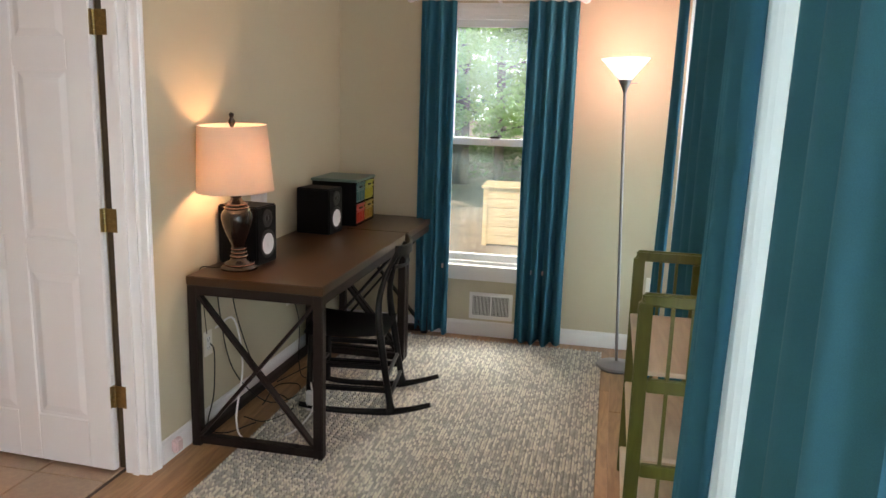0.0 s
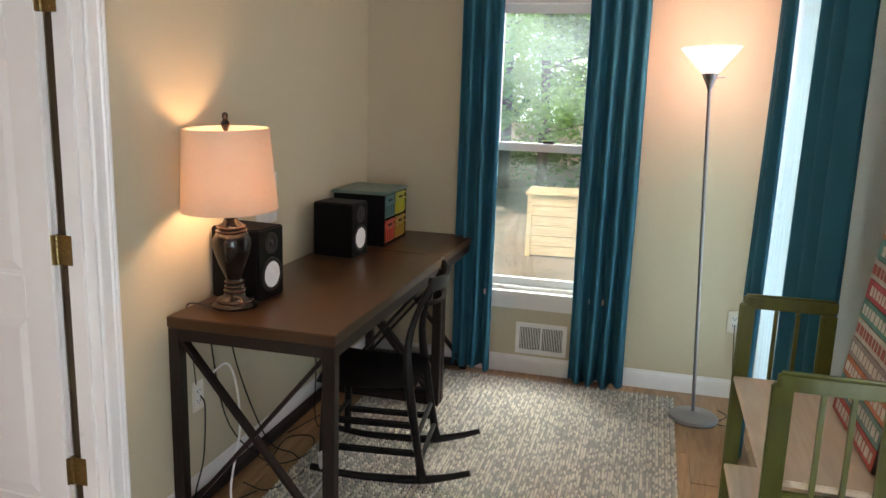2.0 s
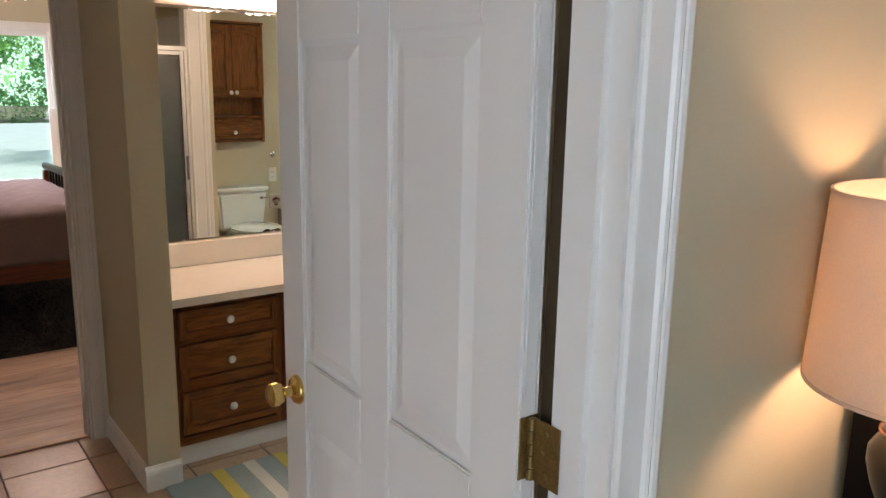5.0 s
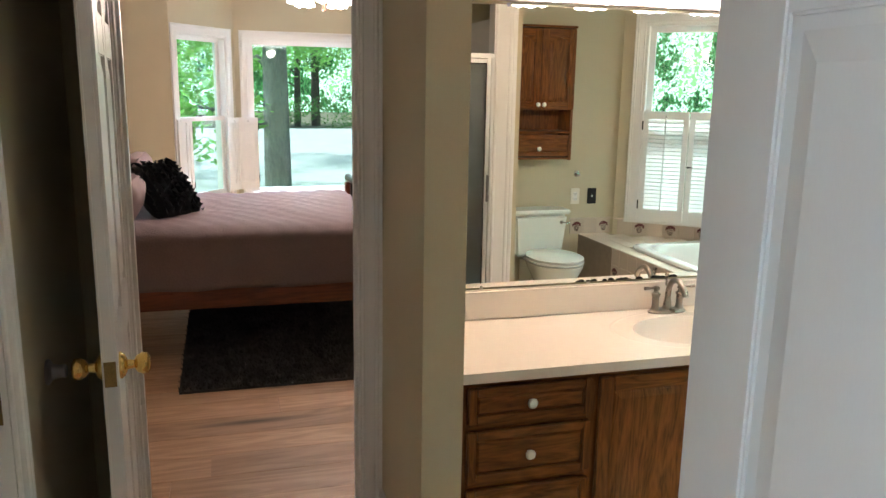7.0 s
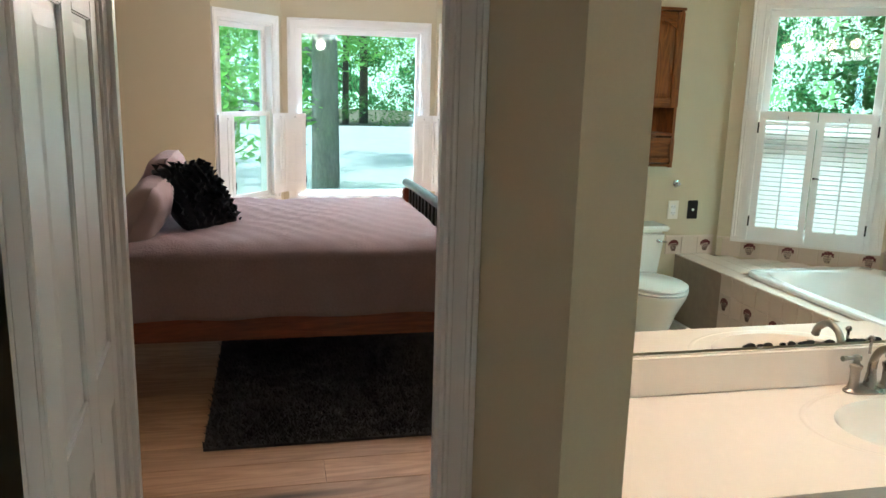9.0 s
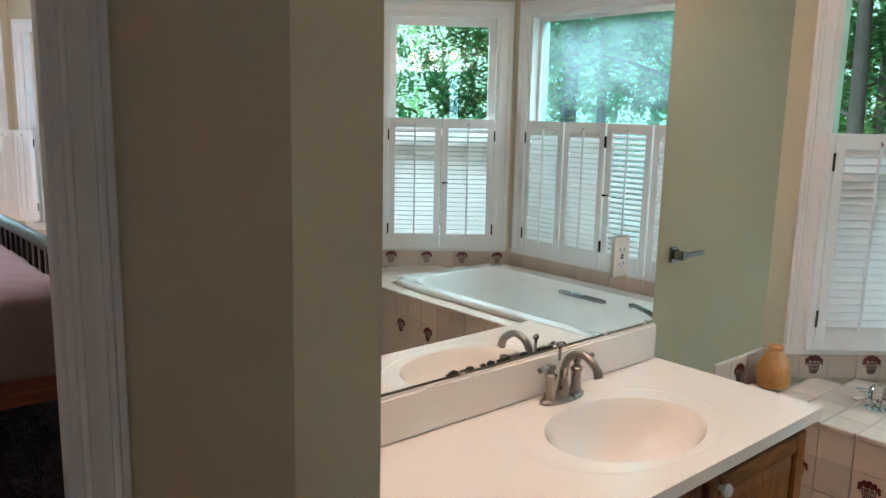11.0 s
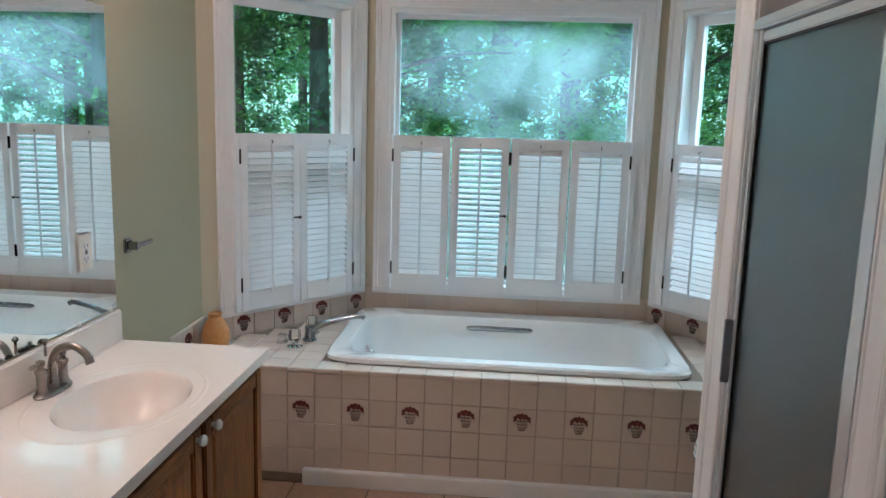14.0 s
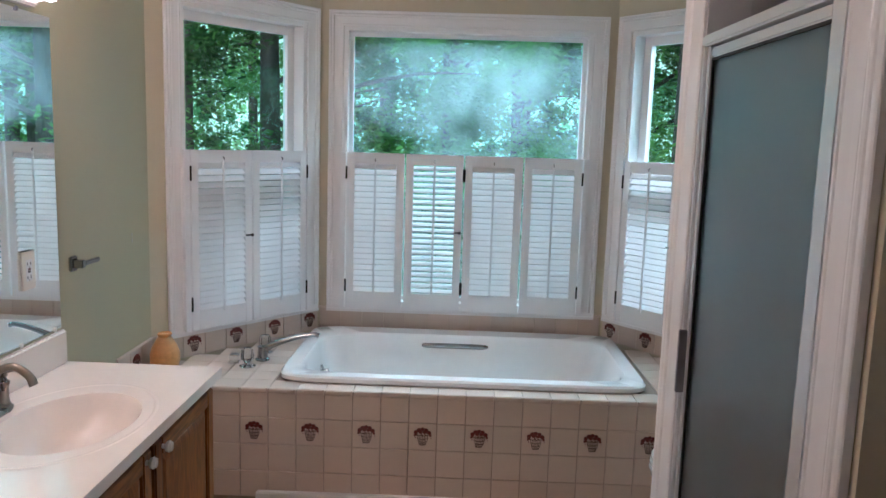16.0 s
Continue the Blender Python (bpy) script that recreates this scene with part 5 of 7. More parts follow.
def tub_filler(m):
    d = thing("tub_filler", m, "chrome tub spout with clear knobs on the tiled deck", "faucet")
    bm = bmesh.new()
    lathe(bm, [(0.030, 0), (0.032, 0.006), (0.024, 0.012), (0.020, 0.05), (0.022, 0.062), (0.0, 0.066)], seg=24)
    tube(bm, [(0.0, 0, 0.045), (0.05, 0.0, 0.072), (0.13, 0.0, 0.100), (0.22, 0, 0.118), (0.245, 0, 0.112)], 0.012, 12, 6, radii=[0.017, 0.014, 0.0115, 0.011, 0.012])
    part("spout", bm, M_DIMCHROME, d, smooth=True)
    for x, y in ((-0.045, -0.105), (-0.01, 0.115)):
        bm = bmesh.new()
        lathe(bm, [(0.034, 0), (0.034, 0.005), (0.014, 0.012), (0.012, 0.022)], at=(x, y, 0), seg=24)
        kn = part("valve", bm, M_CHROME, d, smooth=True)
        bm = bmesh.new()
        lathe(bm, [(0.016, 0.022), (0.026, 0.034), (0.028, 0.05), (0.024, 0.075), (0.018, 0.082), (0, 0.084)], at=(x, y, 0), seg=9)
        part("valve_knob", bm, glassy("clear_acrylic", (0.95, 0.95, 0.93), 0.02), kn, "clear faceted knob")
    bm = bmesh.new()
    box(bm, -0.135, -0.085, -0.075, -0.025, 0, 0.012)
    box(bm, -0.130, -0.090, -0.070, -0.030, 0.012, 0.040)
    part("diverter", bm, M_CHROME, d, bevel=0.004)
    return d


tub_filler(pose(-4.115, 4.985, DK, rz=4))

bm = bmesh.new()
lathe(bm, [(0.038, 0), (0.052, 0.008), (0.060, 0.035), (0.060, 0.070), (0.050, 0.100), (0.034, 0.128), (0.026, 0.140), (0.030, 0.152), (0.026, 0.156), (0.020, 0.15)], seg=36)
part("vase", bm, M_WAX, thing("gourd_vase", pose(-4.475, 4.80, DK), "amber gourd-shaped candle jar on the tiled deck", "vase"), smooth=True)


def flower(parent, x, z, s=1.0, m=None):
    """The raised glazed basket of flowers on a decorated tile, its face towards -y."""
    bm = bmesh.new()
    rr = random.Random(3)
    def disc(cx, cz, r, y=-0.0085, seg=8):
        c = [bm.verts.new((cx + r * math.cos(6.2832 * k / seg), y, cz + r * math.sin(6.2832 * k / seg))) for k in range(seg)]
        b = [bm.verts.new((cx + 1.2 * r * math.cos(6.2832 * k / seg), -0.005, cz + 1.2 * r * math.sin(6.2832 * k / seg))) for k in range(seg)]
        bm.faces.new(c)
        for k in range(seg):
            bm.faces.new((b[k], b[(k + 1) % seg], c[(k + 1) % seg], c[k]))
    for cx, cz, r in ((-0.026, 0.018, 0.0085), (-0.014, 0.027, 0.009), (0.0, 0.031, 0.008), (0.014, 0.027, 0.0085), (0.026, 0.017, 0.0085), (-0.006, 0.019, 0.007), (0.008, 0.018, 0.0065), (-0.030, 0.006, 0.005), (0.031, 0.006, 0.005)):
        disc(cx, cz, r * 0.90)
        disc(cx + 0.003, cz - 0.010, r * 0.35, seg=6)
    a = part("glazed_flowers", bm, M_FLOWER, parent)
    bm = bmesh.new()
    for k in range(-3, 4):
        tube(bm, [(k * 0.0068, -0.0068, 0.010), (k * 0.0060 + 0.002, -0.0068, -0.012), (k * 0.0036, -0.0068, -0.034)], 0.0016, 4, 3)
    for z0, w in ((0.004, 0.024), (-0.010, 0.020), (-0.022, 0.016), (-0.034, 0.011)):
        tube(bm, [(-w, -0.0068, z0 + 0.003), (0, -0.0068, z0), (w, -0.0068, z0 + 0.003)], 0.0014, 4, 3)
    b = part("glazed_basket", bm, M_STEM, parent)
    return a, b


def tile_object(name, me, m, parent, deco=None):
    o = new(name, me)
    o.parent = parent
    o.matrix_basis = m
    if deco:
        for src in deco:
            c = new(src.name.split(".")[0], src.data)
            c.parent = o
    return o


_proto = new("prototype")
DECO = flower(_proto, 0, 0)
ME_TILE = tile_mesh("tile", TP, TP, M_TILE)
tiles_front = tagged(new("tile_front"), "square beige wall tiles with flower-basket tiles in the second row", kind="structure")
for r in range(4):
    z = DK - 0.006 - P / 2 - r * P
    hh = TP
    for c in range(-5, 13):
        x = -3.83 + c * P
        if -4.50 < x < -1.93:
            tile_object("tile", ME_TILE, pose(x, 4.606, z), tiles_front, DECO if r == 1 and c % 2 == 0 else None)
# bullnose edge of the deck
me = tile_mesh("edge_tile", TP, 0.020, M_TILE, t=0.010, e=0.004)
for c in range(-5, 13):
    x = -3.83 + c * P
    if -4.50 < x < -1.93:
        tile_object("edge_tile", me, pose(x, 4.604, DK - 0.006), tiles_front)
boxpart("tub_base_board", (-4.04, -1.915, 4.575, 4.606, 0.0, 0.068), M_TRIM, None, 0.004, label="white base board under the tiles", kind="structure")
deck_tiles = tagged(new("tile_deck"), "square beige tiles on the tub deck", kind="structure")


def deck_inside(x, y):
    if TX0 - 0.03 < x < TX1 + 0.03 and TY0 - 0.03 < y < TY1 + 0.03:
        return False
    if y > 5.57:
        return False
    return not ((x < -3.98 and y > 4.87 + (x + 4.56) * 1.2586 - 0.03) or (x > -2.53 and y > 5.60 - (x + 2.53) * 1.2586 - 0.03)) and -4.53 < x < -1.95


for i in range(-6, 20):
    for j in range(9):
        x, y = -3.83 + i * P, 4.606 + P / 2 + j * P
        if deck_inside(x, y):
            tile_object("tile", ME_TILE, pose(x, y, DK - 0.008, -90), deck_tiles)


def strip(a, b, z, deco_every, start=0, first=0.06, name="tile_border"):
    e = tagged(new(name), "row of beige border tiles above the tub", kind="structure")
    A, B = Vector((*a, 0)), Vector((*b, 0))
    L = (B - A).length
    m = on_wall(a, b, 0)
    k, u = 0, first
    while u < L - 0.03:
        w = on_wall(a, b, u, z)
        tile_object("tile", ME_TILE, w @ pose(0, 0.001, 0, 0, 0, 180), e, DECO if deco_every and k % deco_every == start else None)
        u += P
        k += 1
    run_bm = bmesh.new()
    run(run_bm, a, b, [(0.0015, 0), (0.010, 0), (0.010, 0.006), (0.006, 0.010), (0.0015, 0.010)], z + P / 2)
    part("tile_cap", run_bm, M_TILE, e)


ZS = DK + P / 2 - 0.004
strip((-4.56, 4.53), (-4.56, 4.87), ZS, 2, 1)
strip(BL[0], BL[1], ZS, 2, 1, first=0.09)
strip(BC[0], BC[1], ZS, 0)
strip(BR[0], BR[1], ZS, 2, 0, first=0.07)
strip((-1.91, 4.87), (-1.91, 4.53), ZS, 2, 0)

# floor tiles of the bathroom
ft = tagged(new("tile_floor_bath"), "beige stone-look floor tiles", kind="structure")
F = 0.308
fm = tile_mesh("floor_tile", F - 0.007, F - 0.007, M_FTILE, t=0.007, e=0.0015)
for i in range(9):
    for j in range(12):
        x, y = -1.92 - F / 2 - i * F, 1.52 + F / 2 + j * F
        if x > -4.56 + 0.0 and y < 4.72:
            tile_object("floor_tile", fm, pose(x, y, -0.007, -90), ft)


def raised_door(name, parent, y0, y1, z0, z1, x, label="", arch=False, knob=None, mat=None, s=1):
    """A framed cabinet door or drawer front standing in a yz plane, its face towards +x (s=1) or -x."""
    d = new(name)
    d.parent = parent
    if label:
        tagged(d, label)
    f = 0.050 if z1 - z0 > 0.2 else 0.028
    X = lambda a, b: (min(x + s * a, x + s * b), max(x + s * a, x + s * b))
    boxpart("stile", (*X(0, 0.018), y0, y0 + f, z0, z1), M_CAB, d, 0.004)
    boxpart("stile", (*X(0, 0.018), y1 - f, y1, z0, z1), M_CAB, d, 0.004)
    boxpart("rail", (*X(0, 0.0178), y0 + f, y1 - f, z0, z0 + f), M_CABH, d, 0.003)
    boxpart("rail", (*X(0, 0.0178), y0 + f, y1 - f, z1 - f, z1), M_CABH, d, 0.003)
    if arch:
        bm = bmesh.new()
        n = 14
        top = [((y0 + f) + (y1 - y0 - 2 * f) * k / n) for k in range(n + 1)]
        A = []
        for xx in (x + s * 0.004, x + s * 0.0176):
            low = [bm.verts.new((xx, t, z1 - f - 0.045 + 0.042 * math.sin(math.pi * k / n) ** 1.4)) for k, t in enumerate(top)]
            hi = [bm.verts.new((xx, t, z1 - f + 0.002)) for t in top]
            A.append((low, hi))
            for k in range(n):
                bm.faces.new((low[k], low[k + 1], hi[k + 1], hi[k]))
        for k in range(n):
            bm.faces.new((A[0][0][k], A[0][0][k + 1], A[1][0][k + 1], A[1][0][k]))
        part("arched_rail", bm, M_CABH, d)
    bm = bmesh.new()
    e = [(0.005, 0.004), (0.016, 0.010), (0.034, 0.015)] if f > 0.04 else [(0.003, 0.006), (0.010, 0.011), (0.016, 0.014)]
    rings = []
    for q, o in e:
        rings.append([bm.verts.new((x + s * o, a, b)) for a, b in ((y0 + f - 0.006 + q, z0 + f - 0.006 + q), (y1 - f + 0.006 - q, z0 + f - 0.006 + q), (y1 - f + 0.006 - q, z1 - f + 0.006 - q), (y0 + f - 0.006 + q, z1 - f + 0.006 - q))])
    for a, b in zip(rings, rings[1:]):
        for k in range(4):
            bm.faces.new((a[k], a[(k + 1) % 4], b[(k + 1) % 4], b[k]))
    bm.faces.new(rings[-1])
    bm.faces.new(rings[0][::-1])
    part("raised_panel", bm, M_CAB if z1 - z0 > 0.2 else M_CABH, d)
    if knob:
        bm = bmesh.new()
        lathe(bm, [(0.007, 0), (0.006, 0.008), (0.014, 0.012), (0.0165, 0.020), (0.012, 0.027), (0, 0.029)], m=pose(x + s * 0.0178, knob[0], knob[1], 0, 90 * s), seg=20)
        part("knob", bm, M_PORC, d, "white porcelain knob", smooth=True)
    return d


def vanity():
    d = thing("vanity_cabinet", Matrix.Identity(4), "dark oak vanity cabinet with white porcelain knobs", "cabinet")
    xf, ya, yb, top = -4.068, 2.70, 4.135, 0.672
    boxpart("cabinet_body", [(-4.555, xf - 0.02, yb - 0.018, yb, 0.0, top), (-4.555, xf - 0.02, ya, ya + 0.018, 0.0, top), (-4.555, -4.54, ya + 0.018, yb - 0.018, 0.0, top), (-4.54, xf - 0.02, ya + 0.018, yb - 0.018, 0.10, 0.118)], M_CAB, d, 0.0)
    bars = [(ya, ya + 0.035), (3.125, 3.165), (3.594, 3.640), (yb - 0.035, yb)]
    for a, b in bars:
        boxpart("face_stile", (xf - 0.02, xf, a, b, 0.10, top), M_CAB, d, 0.001)
    boxpart("face_rail", [(xf - 0.0195, xf - 0.0005, ya + 0.035, yb - 0.035, top - 0.04, top), (xf - 0.0195, xf - 0.0005, ya + 0.035, yb - 0.035, 0.10, 0.135)], M_CABH, d, 0.0)
    boxpart("face_rail", [(xf - 0.0195, xf - 0.0008, ya + 0.035, 3.125, z - 0.012, z + 0.012) for z in (0.335, 0.525)], M_CABH, d, 0.0)
    boxpart("toe_board", (xf - 0.06, xf - 0.045, ya, yb - 0.02, 0.0, 0.10), M_TRIM, d, 0.0, label="white painted toe board")
    for z0, z1, kz in ((0.537, 0.652, 0.598), (0.347, 0.513, 0.432), (0.150, 0.322, 0.236)):
        raised_door("drawer", d, ya + 0.03, 3.135, z0, z1, xf, knob=(2.927, kz))
    raised_door("cabinet_door", d, 3.158, 3.605, 0.128, 0.652, xf, knob=(3.570, 0.628))
    raised_door("cabinet_door", d, 3.630, 4.105, 0.128, 0.652, xf, knob=(3.678, 0.628))
    return d


vanity()


def countertop():
    d = thing("basin_unit", pose(0, 0, 0), "cream cultured-marble vanity counter with a moulded oval basin", "countertop")
    x0, x1, y0, y1, z, t = -4.558, -4.036, 2.695, 4.152, 0.706, 0.032
    cx, cy, a, b = -4.275, 3.635, 0.165, 0.228
    bm = bmesh.new()
    n = 64
    inner, outer, under = [], [], []
    for k in range(n):
        th = 2 * math.pi * k / n
        c, s = math.cos(th), math.sin(th)
        inner.append(bm.verts.new((cx + a * c, cy + b * s, z)))
        # out to the slab's edge
        q = min(((x1 if c > 0 else x0) - cx) / c if abs(c) > 1e-6 else 9e9, ((y1 if s > 0 else y0) - cy) / s if abs(s) > 1e-6 else 9e9)
        outer.append(bm.verts.new((cx + q * c, cy + q * s, z)))
    corners = {}
    for X_ in (x0, x1):
        for Y_ in (y0, y1):
            th = math.atan2(Y_ - cy, X_ - cx) % (2 * math.pi)
            corners[int(th / (2 * math.pi) * n)] = bm.verts.new((X_, Y_, z))
    for k in range(n):
        k2 = (k + 1) % n
        f = [inner[k], outer[k]] + ([corners[k]] if k in corners else []) + [outer[k2], inner[k2]]
        bm.faces.new(f)
    loop = []
    for k in range(n):
        loop.append(outer[k])
        if k in corners:
            loop.append(corners[k])
    low = [bm.verts.new((v.co.x, v.co.y, z - t)) for v in loop]
    for k in range(len(loop)):
        k2 = (k + 1) % len(loop)
        bm.faces.new((loop[k], low[k], low[k2], loop[k2]))
    prev = inner
    for r, dz in ((0.985, -0.004), (0.95, -0.016), (0.90, -0.04), (0.80, -0.075), (0.62, -0.108), (0.40, -0.125), (0.14, -0.131)):
        cur = [bm.verts.new((cx + a * r * math.cos(2 * math.pi * k / n), cy + b * r * math.sin(2 * math.pi * k / n), z + dz)) for k in range(n)]
        for k in range(n):
            bm.faces.new((prev[k], cur[k], cur[(k + 1) % n], prev[(k + 1) % n]))
        prev = cur
    bm.faces.new(prev)
    part("counter_slab", bm, M_COUNTER, d, smooth=True)
    bm = bmesh.new()
    rings = []
    for r1, dz in ((1.30, 0.0003), (1.265, 0.0022), (1.23, 0.0003)):
        rings.append([bm.verts.new((cx - 0.012 + a * r1 * math.cos(2 * math.pi * k / n), cy + (b + 0.01) * r1 * math.sin(2 * math.pi * k / n), z + dz)) for k in range(n)])
    for p, q in zip(rings, rings[1:]):
        for k in range(n):
            bm.faces.new((p[k], p[(k + 1) % n], q[(k + 1) % n], q[k]))
    part("basin_rim", bm, M_COUNTER, d, smooth=True)
    boxpart("backsplash", (-4.558, -4.538, y0, y1 - 0.012, z + 0.0005, z + 0.112), M_COUNTER, d, 0.006, seg=3)
    boxpart("side_splash", (-4.537, -4.06, y0 - 0.003, y0 + 0.008, z + 0.0005, z + 0.09), M_COUNTER, d, 0.004)
    bm = bmesh.new()
    lathe(bm, [(0.022, 0.0), (0.022, 0.003), (0.014, 0.005), (0.012, 0.002), (0, 0.002)], at=(cx, cy, z - 0.131), seg=24)
    part("drain", bm, M_CHROME, d, "chrome drain", smooth=True)
    return d


countertop()


def basin_faucet(m):
    d = thing("basin_faucet", m, "brushed nickel two-handle arched basin faucet", "faucet")
    bm = bmesh.new()
    n = 40
    lathe(bm, [(0.030, 0), (0.031, 0.006), (0.027, 0.013), (0.010, 0.016)], seg=36, sy=2.6)
    part("base_plate", bm, M_NICKEL, d, smooth=True)
    bm = bmesh.new()
    lathe(bm, [(0.021, 0.012), (0.017, 0.022), (0.013, 0.05)], seg=24)
    tube(bm, [(0, 0, 0.04), (0.002, 0, 0.085), (0.022, 0, 0.122), (0.062, 0, 0.134), (0.100, 0, 0.112), (0.112, 0, 0.086)], 0.011, 14, 8, radii=[0.0125, 0.011, 0.0105, 0.0105, 0.011, 0.012])
    lathe(bm, [(0.004, 0.10), (0.004, 0.135), (0.008, 0.138), (0.009, 0.144), (0.005, 0.150), (0, 0.151)], at=(-0.016, 0, 0), seg=14)
    part("spout", bm, M_NICKEL, d, smooth=True)
    for s in (-1, 1):
        bm = bmesh.new()
        lathe(bm, [(0.019, 0.010), (0.015, 0.018), (0.013, 0.03), (0.013, 0.062), (0.0165, 0.070), (0.0165, 0.076), (0.010, 0.080), (0.008, 0.088), (0.012, 0.092), (0.011, 0.102), (0, 0.106)], at=(0, s * 0.051, 0), seg=20)
        tube(bm, [(0, s * 0.055, 0.097), (0.004, s * 0.075, 0.098), (0.010, s * 0.105, 0.100)], 0.006, 10, 5, radii=[0.004, 0.0045, 0.0075])
        part("handle", bm, M_NICKEL, d, smooth=True)
    return d


basin_faucet(pose(-4.492, 3.655, 0.706))

mir = boxpart("wall_mirror", (-4.558, -4.553, 2.71, 4.131, 0.826, 1.800), M_MIRROR, thing("mirror", Matrix.Identity(4), "wide frameless vanity mirror with worn lower edge", "mirror"), 0.0)
rr = random.Random(5)
M_SPOTS = material("black_spots", (0.02, 0.018, 0.015), 0.5)
mir.matrix_basis = Matrix.Translation((-4.5525, 3.42, 0)) @ Matrix.Rotation(radians(0.2), 4, "Z") @ Matrix.Translation((4.5555, -3.42, 0))
for k in range(26):
    y = 3.30 + rr.random() * 0.42
    r = rr.uniform(0.003, 0.009)
    bm = bmesh.new()
    bm.faces.new([bm.verts.new((-4.5478 + 0.00002 * k, y + r * 1.8 * math.cos(6.2832 * q / 9) * rr.uniform(0.7, 1.2), max(0.8263, 0.828 + r * math.sin(6.2832 * q / 9)))) for q in range(9)])
    part("worn_spot", bm, M_SPOTS, mir.parent, "dark worn silvering")
for y in (2.93, 3.35, 3.90, 4.09):
    boxpart("mirror_clip", (-4.552, -4.548, y - 0.007, y + 0.007, 0.820, 0.834), M_PLASTIC, mir.parent, 0.001)
for y in (3.0, 3.95):
    boxpart("mirror_clip", (-4.552, -4.548, y - 0.007, y + 0.007, 1.792, 1.806), M_GREYMET, mir.parent, 0.001)

lb = thing("vanity_light", Matrix.Identity(4), "vanity light bar with four lit scalloped glass globes over the mirror", "light")
boxpart("light_bar", (-4.559, -4.525, 2.74, 4.02, 1.812, 1.905), M_COUNTER, lb, 0.005)
for k in range(4):
    y = 3.12 + 0.24 * k
    bm = bmesh.new()
    lathe(bm, [(0.018, 0), (0.030, 0.006), (0.022, 0.020), (0.016, 0.060)], m=pose(-4.525, y, 1.86, 0, 90), seg=20)
    part("light_arm", bm, M_BRASS, lb, smooth=True)
    bm = bmesh.new()
    n = 32
    prev = None
    for r, z in ((0.018, 1.885), (0.040, 1.875), (0.052, 1.855), (0.056, 1.832), (0.064, 1.812)):
        cur = [bm.verts.new((-4.445 + r * (1 + (0.06 * math.cos(8 * 6.2832 * q / n) if r > 0.05 else 0)) * math.cos(6.2832 * q / n), y + r * (1 + (0.06 * math.cos(8 * 6.2832 * q / n) if r > 0.05 else 0)) * math.sin(6.2832 * q / n), z + (0.004 * math.cos(8 * 6.2832 * q / n) if r > 0.06 else 0))) for q in range(n)]
        if prev:
            for q in range(n):
                bm.faces.new((prev[q], prev[(q + 1) % n], cur[(q + 1) % n], cur[q]))
        prev = cur
    g = part("glass_shade", bm, M_GLOBE, lb, "lit scalloped glass shade", smooth=True)
    g.visible_shadow = False


def plate(name, m, label, kind="outlet", dark=False, w=0.072, h=0.117):
    d = thing(name, m, label, "outlet" if kind == "outlet" else "switch")
    boxpart("cover_plate", (-w / 2, w / 2, 0, 0.006, -h / 2, h / 2), M_RUBBER if dark else M_PLASTIC, d, 0.003)
    bm = bmesh.new()
    if kind == "outlet":
        for z in (-0.02, 0.02):
            box(bm, -0.010, -0.007, 0.0055, 0.0068, z - 0.005, z + 0.005)
            box(bm, 0.007, 0.010, 0.0055, 0.0068, z - 0.005, z + 0.005)
            box(bm, -0.002, 0.002, 0.0055, 0.0068, z - 0.012, z - 0.008)
        part("outlet_slots", bm, M_RUBBER, d)
        boxpart("insert", (-0.017, 0.017, 0.003, 0.0065, -0.033, 0.033), M_RUBBER if dark else M_WHITEP, d, 0.001)
    else:
        boxpart("toggle", (-0.005, 0.005, 0.004, 0.016, -0.008, 0.008), M_WHITEP, d, 0.002)
    return d


gf = plate("outlet", pose(-4.5500, 3.945, 1.045, rz=-90), "ivory outlet plate set in the mirror's lower corner")
boxpart("test_button", (-0.006, 0.006, 0.006, 0.008, -0.006, -0.001), M_RUBBER, gf, 0.0)
boxpart("reset_button", (-0.006, 0.006, 0.006, 0.008, 0.001, 0.006), M_FLOWER, gf, 0.0)
ring = thing("towel_bar_end", pose(-4.56, 4.225, 1.02), "chrome towel holder stub on the wall", "towel holder")
boxpart("wall_plate", (0, 0.012, -0.022, 0.022, -0.026, 0.026), M_DIMCHROME, ring, 0.004)
boxpart("holder_arm", [(0.012, 0.045, -0.012, 0.012, -0.014, 0.014), (0.030, 0.044, 0.010, 0.115, -0.008, 0.008)], M_DIMCHROME, ring, 0.003)
bm = bmesh.new()
lathe(bm, [(0.006, 0), (0.006, 0.003), (0, 0.004)], m=pose(-4.56, 4.70, 1.035, 0, 90), seg=10)
lathe(bm, [(0.005, 0), (0.005, 0.003), (0, 0.004)], m=pose(-4.56, 4.70, 1.06, 0, 90), seg=10)
part("wall_screw", bm, M_CHROME, thing("wall_anchor", Matrix.Identity(4), "two small chrome screws in the wall", "screw"))

# framed shower opening and its door
sf = doorway("door_frame_shower", on_wall((SX, SY1), (SX, SY0), 0.885), 0.73, 2.03, 0.10, "white casing round the shower opening", stop=False, both=False, cw=0.122)
y0, y1, zt = 2.922, 3.618, 1.725
sd = thing("shower_door", Matrix.Identity(4), "frosted glass shower door in a satin aluminium frame", "shower door")
boxpart("frame_post", [(SX - 0.006, SX + 0.050, y1 - 0.014, y1 + 0.0, 0.06, zt), (SX + 0.0, SX + 0.030, y1 - 0.040, y1 - 0.016, 0.07, zt)], M_CHROMEM, sd, 0.003)
boxpart("frame_post", [(SX - 0.006, SX + 0.050, y0, y0 + 0.014, 0.06, zt), (SX + 0.0, SX + 0.030, y0 + 0.016, y0 + 0.062, 0.07, zt)], M_CHROMEM, sd, 0.003)
